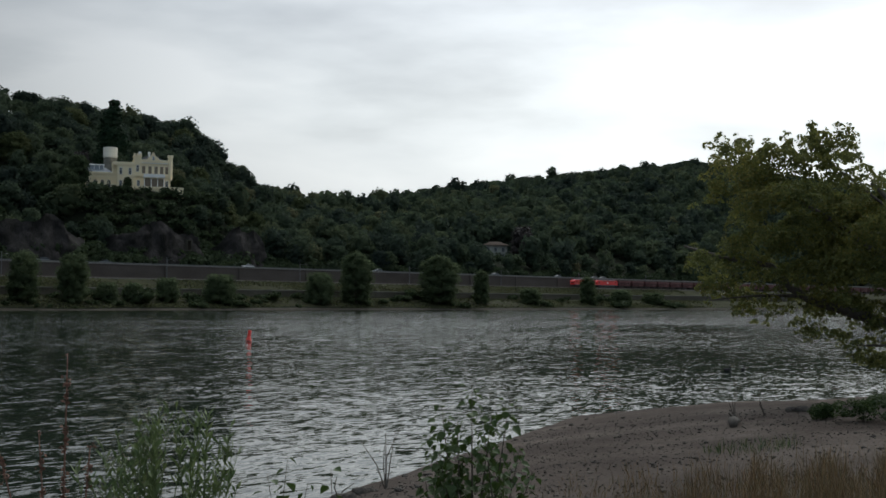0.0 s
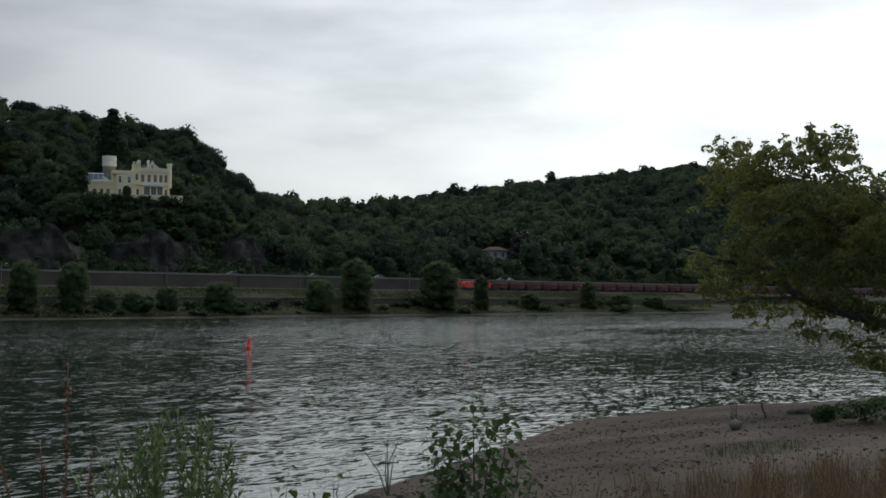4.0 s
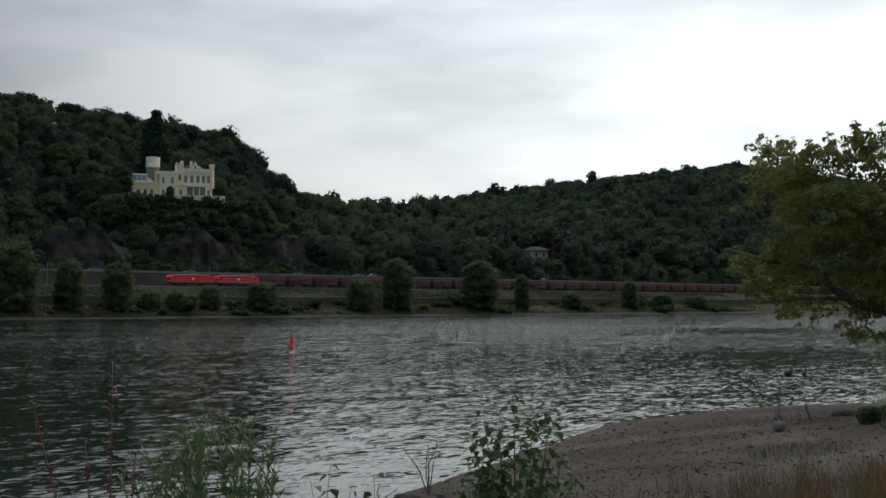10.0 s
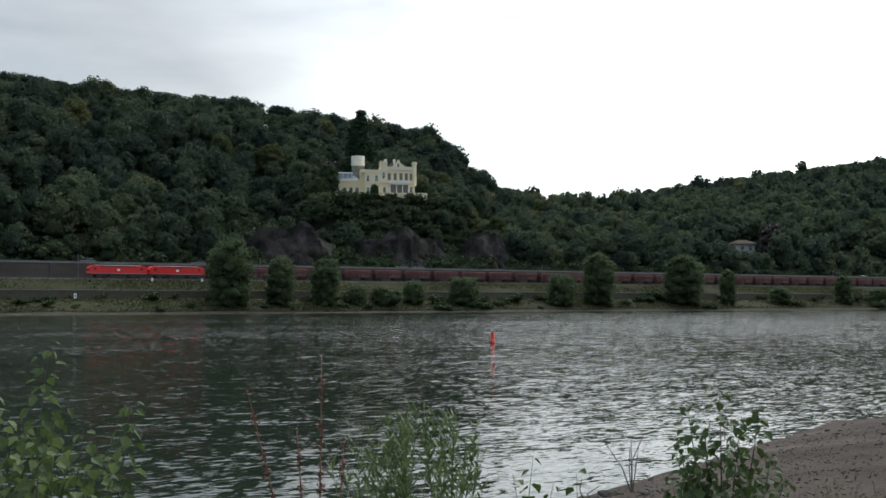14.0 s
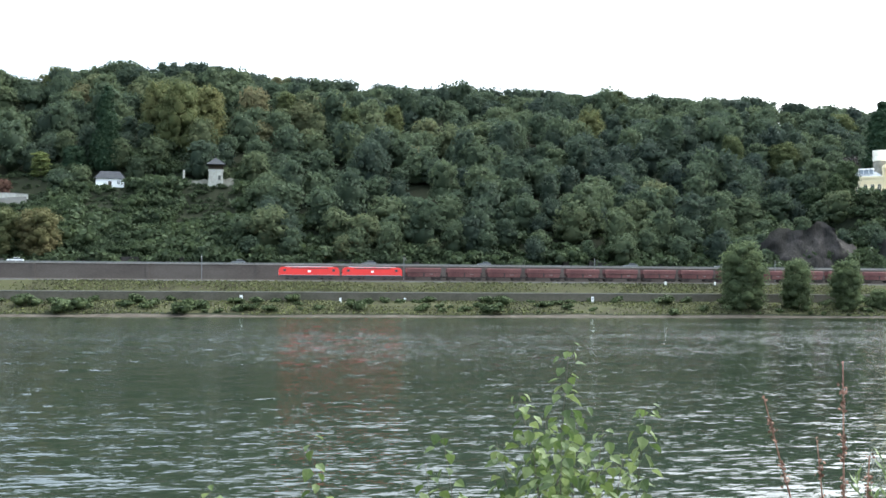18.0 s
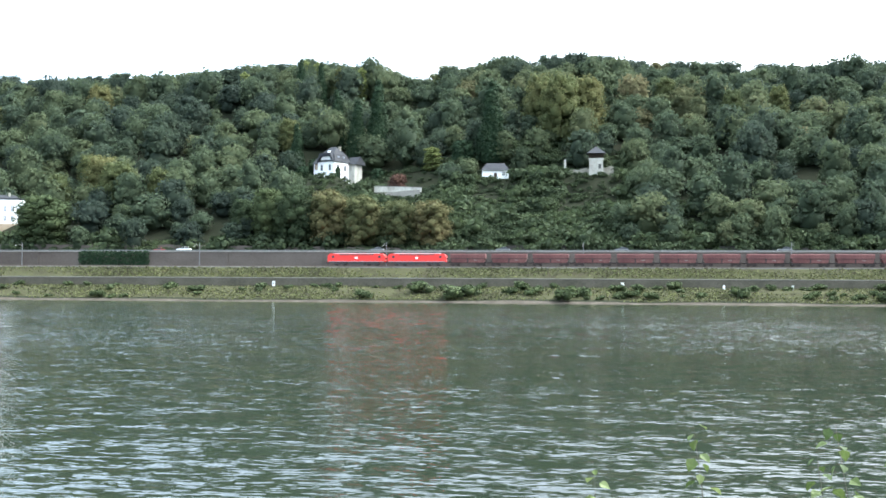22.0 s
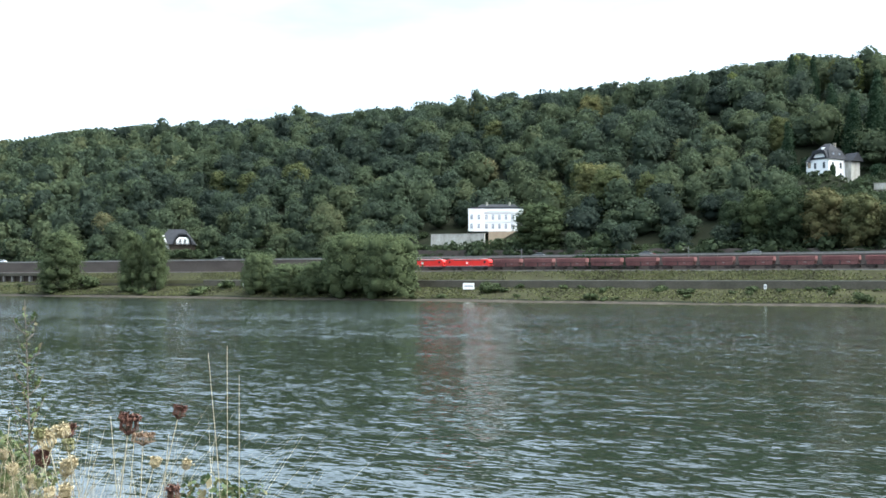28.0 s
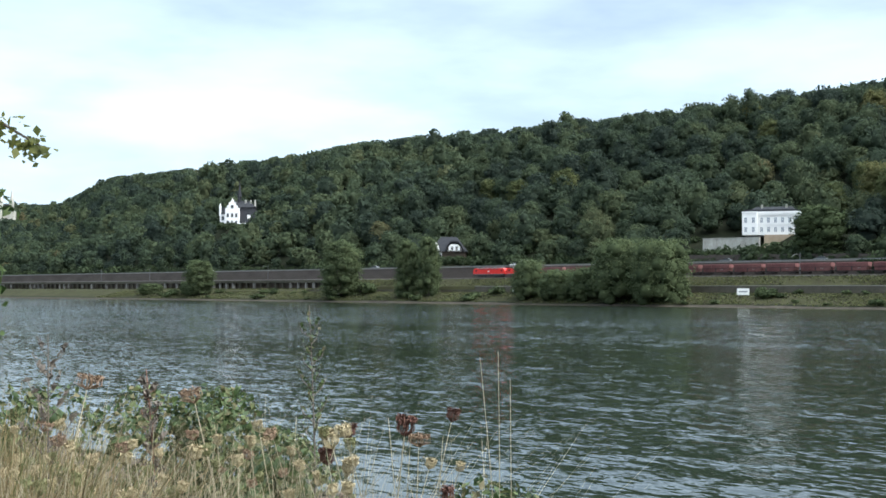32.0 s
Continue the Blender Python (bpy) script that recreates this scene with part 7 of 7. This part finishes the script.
    for pts, r in (([(0.4, 0, 1.4), (-0.8, -0.2, 1.75), (-2.2, -0.3, 2.2), (-2.7, -0.3, 2.5), (-3.1, -0.2, 3.0), (-4.2, 0, 3.2), (-5.2, 0.1, 3.5)], 0.15), ([(-0.2, 0, 2.7), (-1.4, 0.2, 3.8), (-2.6, 0.3, 4.6), (-3.3, 0.2, 5.4)], 0.10), ([(0.1, 0, 3.8), (-0.8, -0.2, 4.5), (-1.6, -0.2, 5.2)], 0.05), ([(0.6, 0, 1.2), (-0.4, -0.5, 1.2), (-1.2, -0.7, 1.2)], 0.07), ([(-2.4, -0.3, 2.3), (-3.4, -0.6, 2.3), (-4.4, -0.7, 2.2)], 0.05)):
        part("limb", Geo().tube(pts, [r * (1 - 0.8 * k / (len(pts) - 1)) for k in range(len(pts))], 7), M_BARK, t, smooth=True)
    # small bushes on the beach under it
    for i, (a, d, s) in enumerate(((-66.7, 23.0, 0.55), (-65.0, 23.5, 0.3), (-68.2, 22.5, 0.6), (-69.8, 22.0, 0.6))):
        bx, by = at_bearing(a, d)
        b = thing("beach_bush", "small dark green bush on the beach", "bush", "small bushes on the beach", pose(bx, by, float(height(bx, by))))
        lob = [(q.uniform(-s, s), q.uniform(-s, s) * 0.6, q.uniform(0.03, s * 0.75), q.uniform(0.07, 0.15)) for _ in range(20)]
        leafy("foliage", crown(170 + i, lob, 2400, 0.014, core=0.4, spread=0.9, long=1.4), M_LEAFD, b)
        part("stem", Geo().tube([(0, 0, -0.1), (0, 0, s * 0.6)], [0.02, 0.01], 5), M_BARK, b)


def plant_edge_tree():
    """The tree whose branch tips hang in over the bank."""
    x, y = at_bearing(77.0, 9.0)
    z = float(height(x, y))
    t = thing("bank_tree", "green broadleaf tree at the edge of the bank", "tree", at=pose(x, y, z, 0, 0, 77))
    q = np.random.default_rng(61)
    lobes = [(q.uniform(-1.1, 1.0), q.uniform(-0.8, 0.8), q.uniform(2.2, 5.6), q.uniform(0.35, 0.7)) for _ in range(26)]
    lobes += [(1.25, 0.0, 2.3, 0.33), (1.35, 0.1, 2.0, 0.28), (1.45, 0.0, 2.65, 0.2), (1.3, 0.0, 1.75, 0.25), (1.2, 0.0, 2.9, 0.25)]
    leafy("crown", crown(161, lobes, 9000, 0.036, core=0.3, spread=0.9, long=1.3), M_LEAFD, t)
    part("trunk", Geo().tube([(-0.3, 0, -0.2), (-0.2, 0, 1.5), (0, 0, 3.4), (0.1, 0, 5.2)], [0.17, 0.14, 0.09, 0.03], 8), M_BARK, t, smooth=True)
    tip = [(0.0, 0, 3.6 - 0.5), (0.7, 0, 3.45), (1.3, 0, 3.05), (1.62, 0, 2.75), (1.85, 0, 2.55)]
    zz = 3.0 + 9.0 * math.tan(radians(7.6)) - z
    tip = [(u, 0.0, zz + dz) for u, dz in ((0.0, 0.15), (0.7, 0.28), (1.3, 0.2), (1.6, 0.02), (1.83, -0.1))]
    br = part("branch", Geo().tube(tip, [0.04, 0.03, 0.02, 0.012, 0.006], 6), M_BARK, t)
    c = np.array(tip)[q.integers(2, 5, 150)] + q.normal(0, 0.055, (150, 3)) + np.stack([q.uniform(-0.2, 0.0, 150), np.zeros(150), np.zeros(150)], 1)
    v, f = leaf_quads(q, c, q.normal(0, 1, c.shape), 0.032, 0.6, 1.2)
    part("branch_leaves", arrays_mesh("branch_leaves", v, f, M_TREELEAF), M_TREELEAF, br)


def strew_stones():
    rng = random.Random(4)
    protos = []
    for k in range(4):
        v, f = ICO2
        v = v * np.array([[1 + 0.35 * noise.noise(Vector(p) * 1.3 + Vector((k * 5, 0, 0)))] for p in v]) * (1.0, 0.75, 0.5)
        protos.append(arrays_mesh("stone", v, f, M_STONE, smooth=True))
    spots = [(-42.8, 17.8, 0.16), (-43.1, 17.9, 0.13), (-41.7, 17.2, 0.17), (-41.2, 16.9, 0.12), (-42.2, 17.2, 0.15), (-40.6, 16.4, 0.14), (-44.6, 17.4, 0.1), (-63.5, 26.0, 0.18), (-64.0, 25.8, 0.2), (-64.6, 25.6, 0.17)]
    for i in range(70):
        xs = rng.uniform(9, 38)
        ys = float(shore_near(xs)) - abs(rng.gauss(0.2, 0.9)) - 0.05
        d = math.hypot(xs, ys)
        spots.append((-math.degrees(math.atan2(xs, ys)), d, rng.uniform(0.02, 0.075)))
    for i, (a, d, s) in enumerate(spots):
        x, y = at_bearing(a, d)
        o = tagged(new("beach_stone", protos[i % 4]), "rounded grey river stone on the shore", "stone", "stones along the waterline")
        o.matrix_basis = Matrix.LocRotScale((x, y, float(height(x, y)) + s * 0.12), Euler((0, 0, rng.uniform(0, 6))), (s, s, s))
    q = np.random.default_rng(2)
    n = 9500
    az, d = q.uniform(-74, -38, n), q.uniform(7, 27, n) ** 1.0
    x, y = -np.sin(np.radians(az)) * d, np.cos(np.radians(az)) * d
    keep = y < shore_near(x) + 0.3
    x, y = x[keep], y[keep]
    v0, f0 = ICO1
    m = len(x)
    s = q.uniform(0.008, 0.028, (m, 1, 1)) * (1 + 1.2 * (q.uniform(0, 1, (m, 1, 1)) > 0.96))
    v = v0[None] * s * (1, 0.8, 0.55) * q.uniform(0.8, 1.2, (m, len(v0), 1)) + np.stack([x, y, height(x, y) + 0.004], 1)[:, None]
    f = f0[None] + (np.arange(m) * len(v0))[:, None, None]
    tagged(new("pebbles", arrays_mesh("pebbles", v.reshape(-1, 3), f.reshape(-1, 3), M_STONE)), "loose pebbles strewn over the gravel beach", "pebbles", kind="stuff")
    x, y = at_bearing(-60.9, 23.2)
    w = thing("driftwood", "dark piece of driftwood lying on the beach", "driftwood", at=pose(x, y, float(height(x, y)), 0, 0, 25))
    part("log", Geo().tube([(-0.45, 0, 0.06), (-0.15, 0.03, 0.1), (0.2, 0, 0.08), (0.5, -0.05, 0.05)], [0.08, 0.1, 0.07, 0.03], 8), M_TWIG, w, smooth=True)
    part("branch_stub", Geo().tube([(-0.1, 0, 0.12), (-0.2, 0.1, 0.26)], [0.04, 0.02], 6), M_TWIG, w)


def make_ducks():
    proto = thing("duck", "small dark duck resting on the water", "duck", "ducks on the river")
    part("body", Geo().lathe([(0.02, -0.18), (0.07, -0.12), (0.09, 0.0), (0.07, 0.11), (0.03, 0.17)], 10), M_RUBBER, proto, at=pose(0, 0, 0.05, 0, 90, 0), smooth=True)
    part("neck", Geo().tube([(0.12, 0, 0.07), (0.15, 0, 0.15), (0.16, 0, 0.2)], [0.045, 0.035, 0.035], 7), M_RUBBER, proto)
    head = part("head", Geo().lathe([(0.02, -0.05), (0.05, -0.02), (0.05, 0.03), (0.02, 0.05)], 8), M_RUBBER, proto, at=pose(0.18, 0, 0.21))
    part("bill", Geo().box(0.04, 0.11, -0.02, 0.02, -0.02, 0.005), M_UMBELPALE, head)
    return [proto, copy_thing(proto, pose(0, 0, 0))]


plant_saplings()
plant_willow()
plant_stalks()
plant_carrots()
plant_herbs()
plant_grass()
plant_tree()
plant_edge_tree()
strew_stones()
DUCKS = make_ducks()


# ---- what moves ----
def motions():
    times = (-2, -1, 0, 8, 16, 24, 32, 33, 34)
    for car, back in TRAIN:
        walk(car, [(t, pose(HEAD_0 + back - SPEED * t, TRAIN_Y, RAIL_TOP)) for t in times])
    for car, x, v in CARS:
        turn = 180 if v < 0 else 0
        walk(car, [(t, pose(x + v * t, 361.8 if v < 0 else 366.6, 15.77, 0, 0, turn)) for t in times])
    walk(water, [(t, pose(1.2 * t, 0, 0)) for t in times])
    walk(BUOY, [(t, pose(53.1 + 0.15 * math.sin(t * 0.9), 69.9, 0.02 * math.sin(t * 2.1), 3 * math.sin(t * 1.3), 8 + 4 * math.sin(t * 1.7), 0)) for t in np.arange(0, 32.1, 1.0).tolist()])

    for i, duck in enumerate(DUCKS):
        walk(duck, [(t, pose(46.4 + 0.7 * i + 0.035 * t, 26.2 - 0.4 * i - 0.06 * t, 0.01 * math.sin(t * 2 + i), 0, 2 * math.sin(t * 1.7 + i), -30 + 40 * i)) for t in np.arange(0, 32.1, 2.0).tolist()])


motions()
